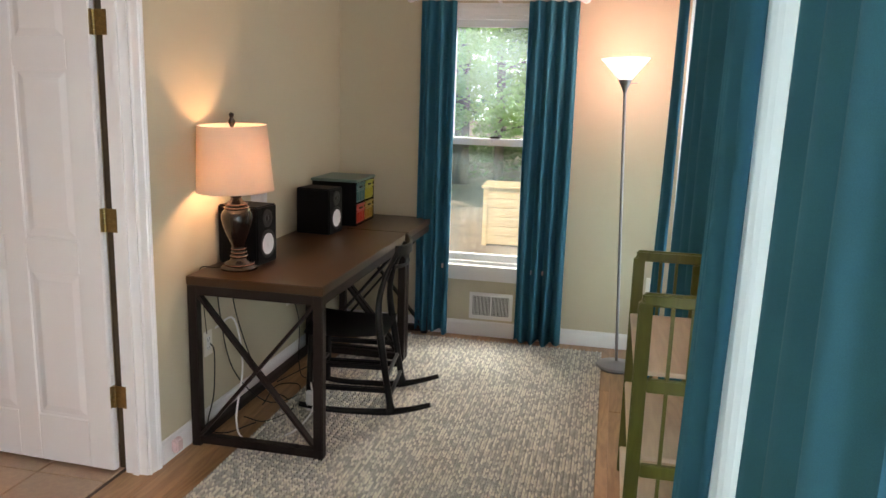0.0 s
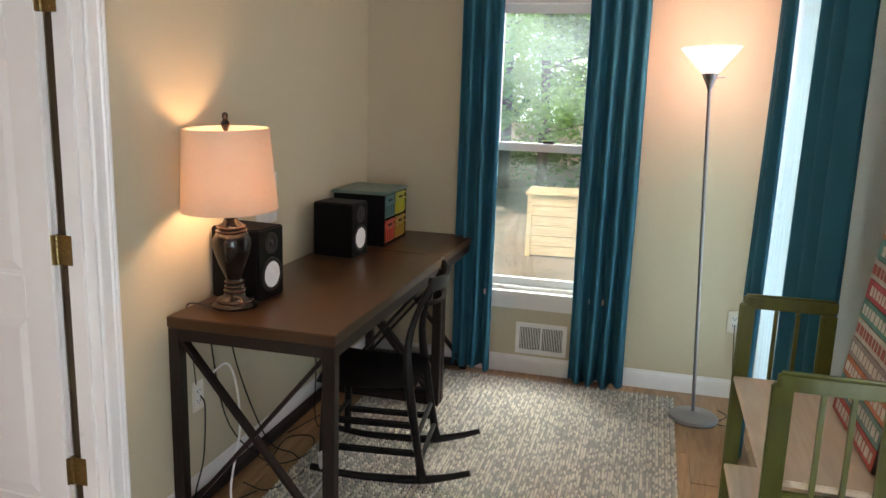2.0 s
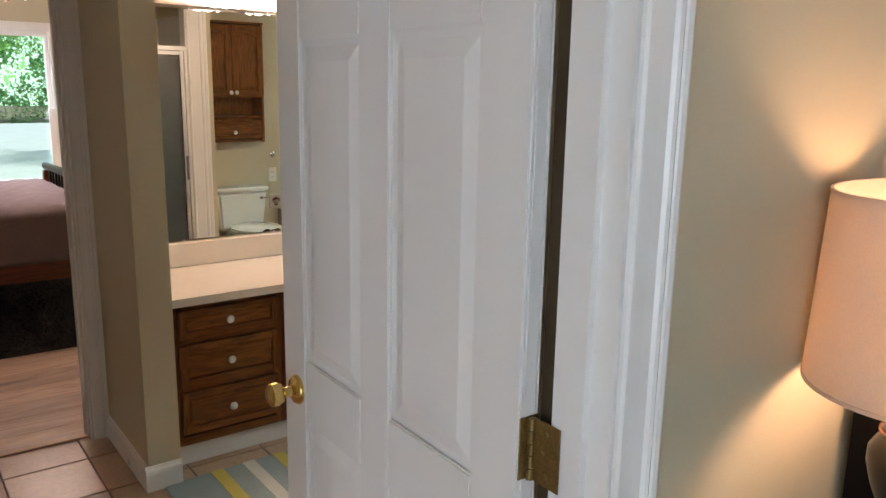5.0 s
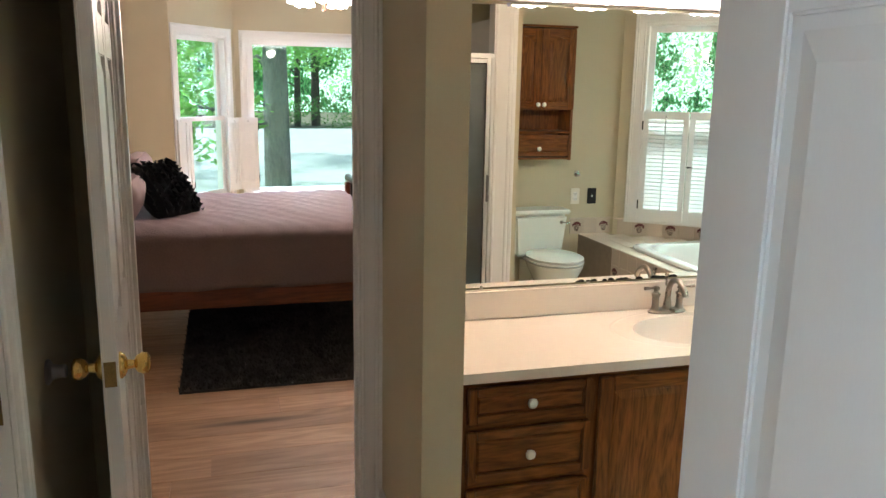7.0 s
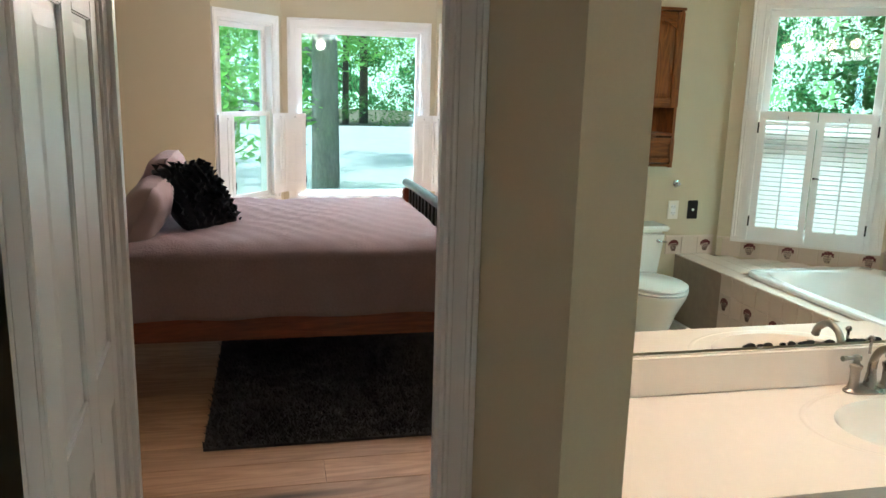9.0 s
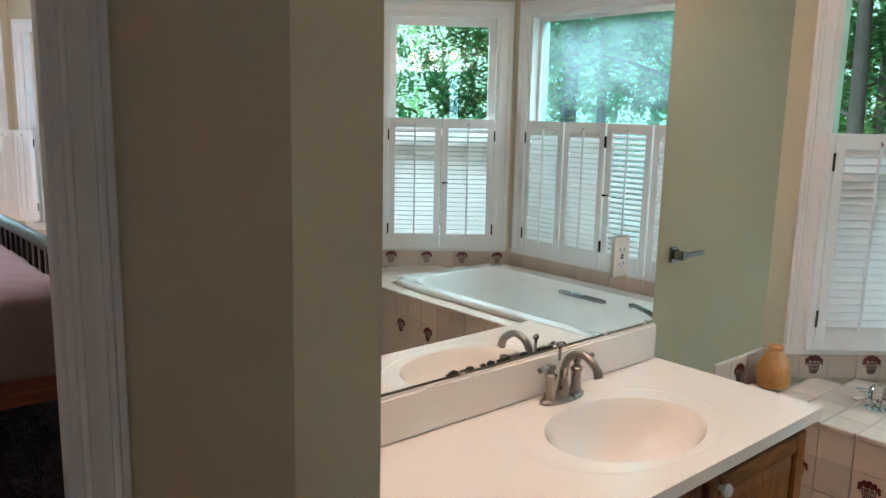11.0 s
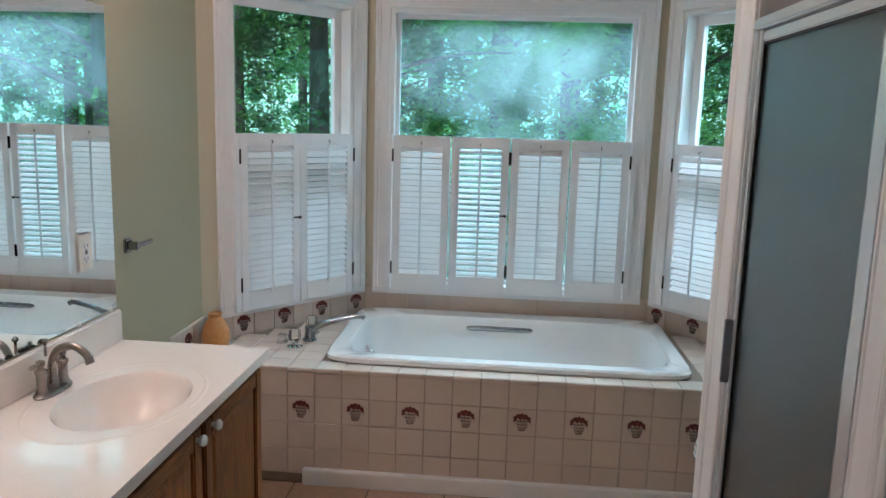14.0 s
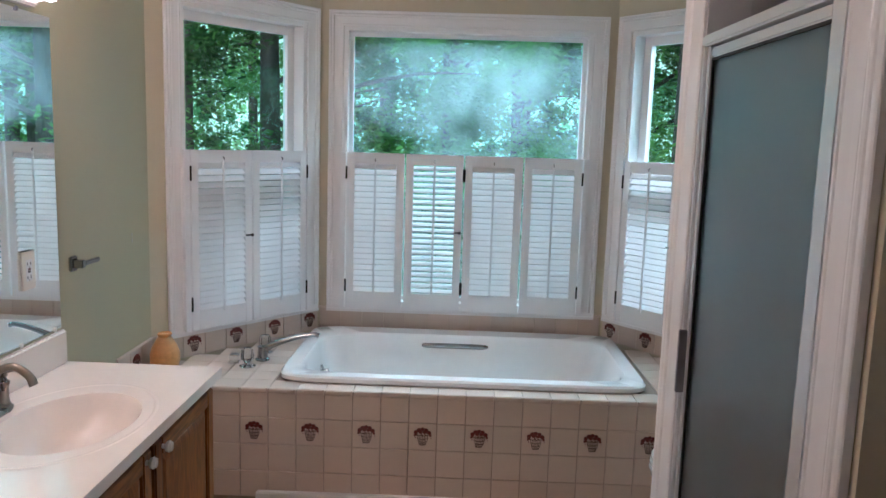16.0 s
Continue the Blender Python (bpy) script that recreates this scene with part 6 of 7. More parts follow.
boxpart("top_rail", [(SX - 0.010, SX + 0.050, y0, y1, zt - 0.022, zt + 0.004), (SX + 0.002, SX + 0.028, y0 + 0.062, y1 - 0.04, zt - 0.050, zt - 0.026)], M_CHROMEM, sd, 0.004)
boxpart("bottom_rail", (SX - 0.006, SX + 0.050, y0, y1, 0.055, 0.090), M_CHROMEM, sd, 0.003)
boxpart("gasket", [(SX + 0.004, SX + 0.020, y1 - 0.046, y1 - 0.040, 0.09, zt - 0.05), (SX + 0.004, SX + 0.020, y0 + 0.063, y1 - 0.046, zt - 0.056, zt - 0.050)], M_RUBBER, sd, 0.0)
boxpart("frosted_pane", (SX + 0.009, SX + 0.015, y0 + 0.062, y1 - 0.046, 0.09, zt - 0.055), M_FROST, sd, 0.0)
boxpart("door_pull", (SX - 0.020, SX + 0.0, y1 - 0.030, y1 - 0.018, 0.86, 1.02), M_GREYMET, sd, 0.002)
boxpart("shower_curb", (SX + 0.0, SX + 0.10, y0 - 0.004, y1 + 0.004, 0.0, 0.055), M_TUB, None, 0.004, label="white shower curb", kind="structure")
boxpart("shower_pan", [(SX + 0.10, -1.915, SY0 + 0.09, SY1 - 0.09, 0.0, 0.03), (SX + 0.101, SX + 0.106, SY0 + 0.09, 2.90, 0.03, 1.95), (SX + 0.101, SX + 0.106, 3.67, SY1 - 0.09, 0.03, 1.95), (-1.925, -1.915, SY0 + 0.1, SY1 - 0.1, 0.03, 1.95), (SX + 0.107, -1.926, SY0 + 0.091, SY0 + 0.099, 0.03, 1.95), (SX + 0.107, -1.926, SY1 - 0.099, SY1 - 0.091, 0.03, 1.95)], M_TUB, None, 0.0, label="white moulded shower stall", kind="structure")


def toilet(m):
    d = thing("toilet", m, "white porcelain toilet with a closed lid", "toilet")
    bm = bmesh.new()
    box(bm, -0.19, 0.0, -0.205, 0.205, 0.36, 0.665)
    for v in bm.verts:
        if v.co.z < 0.5:
            v.co.y *= 0.86
            v.co.x *= 0.88
    part("tank", bm, M_PORC, d, bevel=0.02, seg=3, smooth=True)
    boxpart("tank_lid", (-0.205, 0.0, -0.218, 0.218, 0.667, 0.700), M_PORC, d, 0.010, seg=3)
    bm = bmesh.new()
    lathe(bm, [(0.115, 0.0), (0.12, 0.05), (0.105, 0.15), (0.14, 0.26), (0.185, 0.36), (0.19, 0.385), (0.15, 0.388)], at=(-0.43, 0, 0), seg=36, sx=1.28)
    part("bowl", bm, M_PORC, d, smooth=True)
    boxpart("bowl_back", (-0.30, -0.02, -0.10, 0.10, 0.0, 0.36), M_PORC, d, 0.03, seg=3)
    for z0, z1, q in ((0.390, 0.408, 1.0), (0.410, 0.428, 0.985)):
        bm = bmesh.new()
        lathe(bm, [(0.185 * q, z0), (0.194 * q, z0 + 0.004), (0.194 * q, z1 - 0.006), (0.18 * q, z1), (0, z1 + 0.002)], at=(-0.43, 0, 0), seg=40, sx=1.24)
        part("seat" if q == 1 else "lid", bm, M_PORC, d, smooth=True)
    bm = bmesh.new()
    lathe(bm, [(0.012, 0), (0.012, 0.01), (0, 0.012)], m=pose(-0.19, 0.15, 0.61, 0, -90), seg=14)
    tube(bm, [(-0.205, 0.15, 0.61), (-0.208, 0.20, 0.605)], 0.005, 8, 0)
    part("flush_lever", bm, M_CHROME, d, "chrome flush lever", smooth=True)
    return d


toilet(pose(-1.925, 4.22, 0))
wc = thing("wall_cabinet", Matrix.Identity(4), "dark oak wall cabinet with arched doors above the toilet", "cabinet")
wx, ya, yb, za, zb = -1.912, 3.91, 4.42, 1.05, 1.94
boxpart("cabinet_side", [(wx - 0.20, wx, ya, ya + 0.018, za, zb), (wx - 0.20, wx, yb - 0.018, yb, za, zb)], M_CAB, wc, 0.001)
boxpart("cabinet_shelf", [(wx - 0.198, wx, ya + 0.018, yb - 0.018, z, z + 0.016) for z in (za + 0.005, 1.235, 1.395)] + [(wx - 0.21, wx, ya - 0.006, yb + 0.006, zb, zb + 0.016)], M_CABH, wc, 0.001)
boxpart("cabinet_back", (wx - 0.012, wx, ya + 0.018, yb - 0.018, za, zb), M_CAB, wc, 0.0)
raised_door("cabinet_door", wc, ya + 0.004, (ya + yb) / 2 - 0.002, 1.400, zb - 0.008, wx - 0.20, arch=True, knob=((ya + yb) / 2 - 0.022, 1.43), s=-1)
raised_door("cabinet_door", wc, (ya + yb) / 2 + 0.002, yb - 0.004, 1.400, zb - 0.008, wx - 0.20, arch=True, knob=((ya + yb) / 2 + 0.022, 1.43), s=-1)
raised_door("drawer", wc, ya + 0.006, yb - 0.006, za + 0.03, 1.225, wx - 0.20, knob=((ya + yb) / 2, 1.13), s=-1)
plate("outlet", pose(-1.912, 4.565, 0.765, rz=90), "ivory outlet plate above the tub deck")
plate("switch", pose(-1.912, 4.70, 0.765, rz=90), "black switch plate above the tub deck", "switch", dark=True)
hk = thing("robe_hook", pose(-1.912, 4.57, 0.93), "chrome robe hook on the wall", "hook")
bm = bmesh.new()
lathe(bm, [(0.022, 0), (0.022, 0.008), (0.008, 0.014), (0.008, 0.03), (0.014, 0.036), (0.010, 0.044), (0, 0.046)], m=pose(0, 0, 0, 0, -90), seg=20)
part("hook", bm, M_CHROME, hk, smooth=True)
rug = boxpart("mat_backing", (-3.98, -3.42, 2.62, 3.45, 0.0, 0.008), material("blue_mat", (0.30, 0.38, 0.40), 0.95, vary=0.15, fine=300, bump=0.6), thing("bath_mat", Matrix.Identity(4), "blue-grey, yellow and white patterned bath mat", "mat"), 0.003)
ymat, wmat = material("yellow_mat", (0.60, 0.50, 0.12), 0.95, fine=300, bump=0.6), material("cream_mat", (0.65, 0.63, 0.58), 0.95, fine=300, bump=0.6)
for k in range(5):
    boxpart("mat_stripe", (-3.979 + 0.001, -3.421, 2.80 + 0.13 * k, 2.80 + 0.13 * k + 0.05, 0.0082, 0.0100), (ymat, wmat)[k % 2], rug.parent, 0.0)


# ---- bedroom ----
def bed():
    d = thing("bed", Matrix.Identity(4), "cherry wood bed with a mauve quilted cover", "bed")
    x1, x0, ya, yb = -6.46, -8.05, 0.90, 2.97
    boxpart("side_rail", [(x1 - 0.03, x1, ya, yb, 0.27, 0.42)], M_BEDW, d, 0.006)
    boxpart("side_rail", [(x0, x0 + 0.03, ya, yb, 0.27, 0.42)], M_BEDW, d, 0.006)
    for x in (x1 - 0.07, x0):
        boxpart("bed_leg", (x, x + 0.07, yb - 0.005, yb + 0.065, 0, 0.80), M_BEDW, d, 0.006)
        boxpart("bed_leg", (x, x + 0.07, ya - 0.07, ya, 0, 1.25), M_BEDW, d, 0.006)
    boxpart("headboard", (x0 + 0.07, x1 - 0.07, ya - 0.06, ya - 0.02, 0.3, 1.2), M_BEDW, d, 0.004)
    bm = bmesh.new()
    tube(bm, [(x0 - 0.02, yb + 0.03, 0.83), (x0 + 0.5, yb + 0.03, 0.84), (x1 - 0.5, yb + 0.03, 0.84), (x1 + 0.02, yb + 0.03, 0.83)], 0.03, 10, 5)
    part("footboard_rail", bm, M_BLACKW, d, "dark footboard rail", smooth=True)
    boxpart("footboard_rail", (x0 + 0.07, x1 - 0.07, yb + 0.015, yb + 0.045, 0.30, 0.42), M_BEDW, d, 0.004)
    for k in range(13):
        x = x0 + 0.14 + k * (x1 - x0 - 0.28) / 12
        boxpart("footboard_slat", (x - 0.018, x + 0.018, yb + 0.022, yb + 0.038, 0.42, 0.815), M_BLACKW, d, 0.002)
    boxpart("mattress", (x0 + 0.03, x1 - 0.03, ya, yb - 0.005, 0.40, 0.70), M_PILLOW, d, 0.05, seg=3)
    return d


bed()
# cover: a soft draped sheet with folds
cv = thing("quilt", Matrix.Identity(4), "mauve stitched quilt draped over the bed", "bedding")
vs, fs = [], []
xa, xb, ya, yb, zt = -8.06, -6.425, 1.02, 2.95, 0.745
nx, ny = 90, 100
for j in range(ny + 1):
    y = ya + (yb - ya) * j / ny
    for i in range(nx + 1):
        s = -0.30 + (xb - xa + 0.60) * i / nx
        x = xa + min(max(s, 0), xb - xa)
        z = zt
        over = max(-s, s - (xb - xa), 0)
        edge = min(max(s, 0), max(xb - xa - s, 0))
        z -= 0.05 * math.exp(-edge / 0.045)
        p = noise.noise(Vector((x * 3, y * 3, 0))) * 0.012 + 0.004 * math.sin(y * 46 + 3 * noise.noise(Vector((x * 2, y * 2, 3)))) * math.cos(x * 30)
        if over > 0:
            z = zt - 0.05 - over
            x += (0.018 * math.sin(y * 11 + 2 * noise.noise(Vector((y, 0, 0)))) * over / 0.3 + 0.012 + 0.05 * over) * (1 if s > 0 else -1)
            x += p * 0.6
        else:
            z += p
        vs.append((x, y, z))
for j in range(ny):
    for i in range(nx):
        a = j * (nx + 1) + i
        fs.append((a, a + 1, a + nx + 2, a + nx + 1))
me = bpy.data.meshes.new("quilt_cloth")
me.from_pydata(vs, [], fs)
me.shade_smooth()
me.materials.append(M_BEDSP)
o = new("quilt_cloth", me)
o.parent = cv
sm = o.modifiers.new("thickness", "SOLIDIFY")
sm.thickness = 0.012


def pillow(name, m, sx, sy, sz, mat, label, seed=0, ruffle=False):
    d = thing(name, m, label, "pillow", "pillows on the bed")
    bm = bmesh.new()
    n = 22
    for side in (1, -1):
        g = [[bm.verts.new((sx * (2 * i / n - 1) * (1 - 0.06 * (2 * j / n - 1) ** 2), sy * (2 * j / n - 1) * (1 - 0.06 * (2 * i / n - 1) ** 2), side * sz * ((1 - (2 * i / n - 1) ** 4) * (1 - (2 * j / n - 1) ** 4)) ** 0.5 + 0.01 * noise.noise(Vector((i * 0.3, j * 0.3, seed + side))))) for j in range(n + 1)] for i in range(n + 1)]
        for i in range(n):
            for j in range(n):
                bm.faces.new((g[i][j], g[i + 1][j], g[i + 1][j + 1], g[i][j + 1]))
    bmesh.ops.remove_doubles(bm, verts=bm.verts[:], dist=0.004)
    part("pillow_case", bm, mat, d, smooth=True)
    if ruffle:
        bm = bmesh.new()
        rr = random.Random(seed)
        for r in range(8):
            u = -sx * 0.9 + r * sx * 1.8 / 7
            prev = None
            for k in range(40):
                v = -sy * 0.95 + k * sy * 1.9 / 39
                h = sz * max(0.15, (1 - (u / sx) ** 4) * (1 - (v / sy) ** 4)) ** 0.5
                a = bm.verts.new((u, v, h - 0.005))
                b = bm.verts.new((u + 0.035 + 0.028 * math.sin(k * 1.9 + r) + 0.01 * rr.random(), v + 0.012 * math.cos(k * 2.3), h + 0.030 + 0.02 * rr.random()))
                if prev:
                    bm.faces.new((prev[0], a, b, prev[1]))
                prev = (a, b)
        part("ruffle", bm, mat, d)
    return d


pillow("pillow", pose(-6.85, 1.46, 0.80, 0, 0, 0) @ pose(0, 0, 0, 62, 0, 0), 0.33, 0.22, 0.10, M_PILLOW, "mauve pillow propped at the head of the bed", 1)
pillow("pillow", pose(-7.55, 1.44, 0.84, 0, 0, 0) @ pose(0, 0, 0, 66, 0, 0), 0.33, 0.25, 0.10, M_PILLOW, "mauve pillow propped at the head of the bed", 2)
pillow("ruffled_pillow", pose(-7.05, 1.70, 0.875, 0, 0, -38) @ pose(0, 0, 0, -52, 0, 0), 0.20, 0.20, 0.07, M_BLACKC, "black ruffled cushion leaning on the pillows", 3, True)


def shag_rug(x0, x1, y0, y1, label, seed, count):
    d = tagged(new("shag_rug"), label, "rug")
    boxpart("rug_backing", (x0, x1, y0, y1, 0.0, 0.012), M_SHAG, d, 0.0)
    rr = np.random.RandomState(seed)
    n = count
    px, py = rr.uniform(x0, x1, n), rr.uniform(y0, y1, n)
    h, dx, dy, w = rr.uniform(0.018, 0.036, n), rr.normal(0, 0.012, n), rr.normal(0, 0.012, n), rr.uniform(0.004, 0.008, n)
    th = rr.uniform(0, 6.28, n)
    v = np.empty((n, 3, 3))
    v[:, 0] = np.stack([px - w * np.cos(th), py - w * np.sin(th), np.full(n, 0.010)], 1)
    v[:, 1] = np.stack([px + w * np.cos(th), py + w * np.sin(th), np.full(n, 0.010)], 1)
    v[:, 2] = np.stack([px + dx, py + dy, h], 1)
    me = bpy.data.meshes.new("rug_pile")
    me.from_pydata(v.reshape(-1, 3).tolist(), [], np.arange(3 * n).reshape(-1, 3).tolist())
    me.materials.append(M_SHAG)
    o = new("rug_pile", me)
    o.parent = d
    tagged(o, kind="stuff")


shag_rug(-8.2, -5.865, 1.80, 3.25, "charcoal shag rug under the bed", 6, 60000)


def chandelier():
    d = thing("chandelier", pose(-7.45, 2.75, 0), "lit chandelier with white tulip glass shades", "chandelier")
    bm = bmesh.new()
    lathe(bm, [(0.06, 2.40), (0.055, 2.385), (0.02, 2.37), (0.012, 2.30), (0.010, 2.20), (0.028, 2.17), (0.034, 2.13), (0.016, 2.09), (0.010, 2.05), (0.016, 2.03), (0, 2.02)], seg=20)
    part("stem", bm, M_COPPER, d, smooth=True)
    for k in range(5):
        a = 2 * math.pi * k / 5
        c, s = math.cos(a), math.sin(a)
        bm = bmesh.new()
        tube(bm, [(0.02 * c, 0.02 * s, 2.14), (0.09 * c, 0.09 * s, 2.10), (0.17 * c, 0.17 * s, 2.15), (0.19 * c, 0.19 * s, 2.18)], 0.006, 8, 5)
        part("arm", bm, M_COPPER, d, smooth=True)
        bm = bmesh.new()
        n, prev = 30, None
        for r, z in ((0.016, 2.185), (0.036, 2.165), (0.050, 2.125), (0.056, 2.09), (0.070, 2.065)):
            w = 0.09 if r > 0.05 else 0
            cur = [bm.verts.new((0.19 * c + r * (1 + w * math.cos(6 * 6.2832 * q / n)) * math.cos(6.2832 * q / n), 0.19 * s + r * (1 + w * math.cos(6 * 6.2832 * q / n)) * math.sin(6.2832 * q / n), z + 0.008 * w * 10 * math.cos(6 * 6.2832 * q / n))) for q in range(n)]
            if prev:
                for q in range(n):
                    bm.faces.new((prev[q], prev[(q + 1) % n], cur[(q + 1) % n], cur[q]))
            prev = cur
        g = part("glass_shade", bm, M_GLOBE, d, "lit tulip glass shade", smooth=True)
        g.visible_shadow = False


chandelier()
for win, spans in ((w4, ((-0.12, 0.07), (0.60, 0.79))), (w5, ((-0.11, 0.085), (1.13, 1.33))), (w6, ((-0.07, 0.10), (0.64, 0.83)))):
    for a, b in spans:
        louvred(win, a, b, 0.46, 1.205, 0.03, 12, "")


# ---- outside ----
bm = bmesh.new()
n = 60
g = [[bm.verts.new((-150 + 300 * i / n, -150 + 300 * j / n, G + 0.5 * noise.noise(Vector((i * 0.3, j * 0.3, 0))) * min(1, max(0, (math.hypot(-150 + 300 * i / n + 4, -150 + 300 * j / n - 2) - 14) / 12)))) for j in range(n + 1)] for i in range(n + 1)]
for i in range(n):
    for j in range(n):
        bm.faces.new((g[i][j], g[i + 1][j], g[i + 1][j + 1], g[i][j + 1]))
part("ground", bm, M_LITTER, None, "forest floor of leaf litter", kind="structure")
bm = bmesh.new()
for k in range(1):
    vs = [(-13.5, -14, G + 0.03), (-13.5, 18, G + 0.03), (-34, 20, G + 0.35), (-34, -16, G + 0.35)]
    bm.faces.new([bm.verts.new(v) for v in vs])
part("lawn", bm, M_DRIVE, None, "sunlit pale gravel clearing", kind="structure")


def leaf_cloud(name, centres, count, size, mat, seed, spread=1.0):
    rr = np.random.RandomState(seed)
    C = np.array(centres)
    pick = rr.randint(0, len(C), count)
    c = C[pick]
    d = rr.normal(0, 1, (count, 3))
    d /= np.linalg.norm(d, axis=1)[:, None]
    p = c[:, :3] + d * (c[:, 3:4] * rr.uniform(0.25, 1.0, (count, 1)) ** 0.5) * np.array([1, 1, 0.6])
    a, b = rr.normal(0, 1, (count, 3)), rr.normal(0, 1, (count, 3))
    a[:, 2] *= 0.4
    b[:, 2] *= 0.4
    a /= np.linalg.norm(a, axis=1)[:, None]
    b /= np.linalg.norm(b, axis=1)[:, None]
    s = size * rr.uniform(0.6, 1.3, (count, 1))
    v = np.stack([p - a * s, p + b * s * 0.55, p + a * s, p - b * s * 0.55], 1)
    me = bpy.data.meshes.new(name)
    me.from_pydata(v.reshape(-1, 3).tolist(), [], np.arange(4 * count).reshape(-1, 4).tolist())
    me.materials.append(mat)
    return me


def tree(name, x, y, h, r, seed, mat_bark, crown_z, spread, leaves, size, leaf, label):
    rr = random.Random(seed)
    d = thing(name, pose(x, y, G - 0.05), label, "tree", "trees of the wood")
    bm = bmesh.new()
    lean = (rr.uniform(-0.4, 0.4), rr.uniform(-0.4, 0.4))
    tube(bm, [(0, 0, 0), (0.1 * lean[0], 0.1 * lean[1], h * 0.3), (lean[0] * 0.6, lean[1] * 0.3, h * 0.65), (lean[0], lean[1], h)], r, 10, 5, radii=[r * 1.15, r * 0.92, r * 0.65, r * 0.2])
    cs = []
    for k in range(11):
        z = crown_z + (h - crown_z) * (k + rr.random()) / 11
        a = rr.uniform(0, 6.28)
        L = spread * rr.uniform(0.4, 1.0) * (1 - 0.35 * (z - crown_z) / (h - crown_z + 0.1))
        e = Vector((lean[0] * z / h + L * math.cos(a), lean[1] * z / h + L * math.sin(a), z + L * rr.uniform(-0.12, 0.35)))
        tube(bm, [(lean[0] * 0.7 * z / h, lean[1] * 0.5 * z / h, z - 0.1), (e.x * 0.55, e.y * 0.55, (z + e.z) / 2 + 0.1), tuple(e)], r * 0.3, 6, 3, radii=[r * 0.30, r * 0.17, r * 0.06])
        for q in range(4):
            f = rr.uniform(0.45, 1.1)
            cs.append((e.x * f + rr.uniform(-0.5, 0.5), e.y * f + rr.uniform(-0.5, 0.5), z + (e.z - z) * f + rr.uniform(-0.3, 0.4), rr.uniform(0.35, 0.95) * spread * 0.36))
    part("trunk", bm, mat_bark, d, smooth=True)
    o = new("crown", leaf_cloud("crown", cs, leaves, size, leaf, seed))
    o.parent = d
    return d


rnd = random.Random(21)
protos = []
specs = [(11, 0.16, 1.6, 3.0), (13, 0.22, 3.2, 3.6), (9, 0.09, 0.9, 2.4), (12, 0.13, 2.2, 2.8)]
for k, (h, r, cz, sp) in enumerate(specs):
    protos.append(tree("tree", 0, 0, h, r, 50 + k, M_BARK, cz, sp, 7000, 0.075, M_LEAF if k % 2 else M_LEAFD, "slender leafy woodland tree"))
spots = [(-0.1, 14.2), (0.9, 14.5), (-2.6, 15.5), (-4.9, 12.6), (-6.4, 14.5), (-3.2, 17.5), (-8.6, 15.2), (2.6, 17.0), (-11.0, 14.0), (-0.2, 18.5), (-5.4, 18.0), (-9.5, 18.0), (4.8, 15.0), (-13.5, 17.0), (-7.4, 11.2), (-2.0, 21.0), (-12.2, 20.5), (-5.0, 22.5), (2.4, 22.0), (-9.0, 23.0), (0.2, 12.6), (-10.4, 10.8), (3.0, 11.5), (7.0, 19.0), (-16.0, 13.5)]
for k, (x, y) in enumerate(spots):
    m = pose(x + rnd.uniform(-0.5, 0.5), y + rnd.uniform(-0.5, 0.5), G - 0.05, 0, 0, rnd.uniform(0, 360))
    if k < 4:
        protos[k].matrix_world = m
    else:
        copy_thing(protos[k % 4], m)
tree("tree", -14.2, 2.86, 11.0, 0.185, 77, M_BARKG, 1.3, 4.2, 26000, 0.085, M_LEAF, "grey-barked tree with low leafy boughs near the house")
for k in range(16):
    copy_thing(protos[k % 4], pose(-36 - rnd.uniform(0, 8), -14 + k * 2.4 + rnd.uniform(-1, 1), G - 0.05, 0, 0, rnd.uniform(0, 360)))
# undergrowth
cs = []
for k in range(150):
    a = rnd.uniform(-17, 8)
    b = rnd.uniform(9.5, 24)
    cs.append((a, b, G + rnd.uniform(0.1, 0.7), rnd.uniform(0.25, 0.8)))
for k in range(70):
    cs.append((rnd.uniform(-38, -35), rnd.uniform(-16, 22), G + rnd.uniform(0.1, 1.4), rnd.uniform(0.6, 1.6)))
o = new("undergrowth", leaf_cloud("undergrowth", cs, 50000, 0.07, M_LEAFD, 5))
tagged(o, "low leafy undergrowth", "undergrowth", kind="stuff")

# saplings and low boughs between the trunks
cs = []
for k in range(120):
    b = rnd.uniform(12.5, 24)
    cs.append((rnd.uniform(-17, 7), b, G + rnd.uniform(0.8, 2.0 + 0.35 * (b - 10)), rnd.uniform(0.5, 1.2)))
for k in range(34):
    cs.append((rnd.uniform(-4.0, 0.8), rnd.uniform(12.0, 15.5), G + rnd.uniform(1.2, 5.0), rnd.uniform(0.4, 0.9)))
for k in range(46):
    cs.append((rnd.uniform(-24, -16), rnd.uniform(-5, 11), G + rnd.uniform(2.4, 7.0), rnd.uniform(0.7, 1.5)))
o = new("understory", leaf_cloud("understory", cs, 110000, 0.065, M_LEAF, 15))
tagged(o, "light green leafy saplings and low boughs", "undergrowth", kind="stuff")

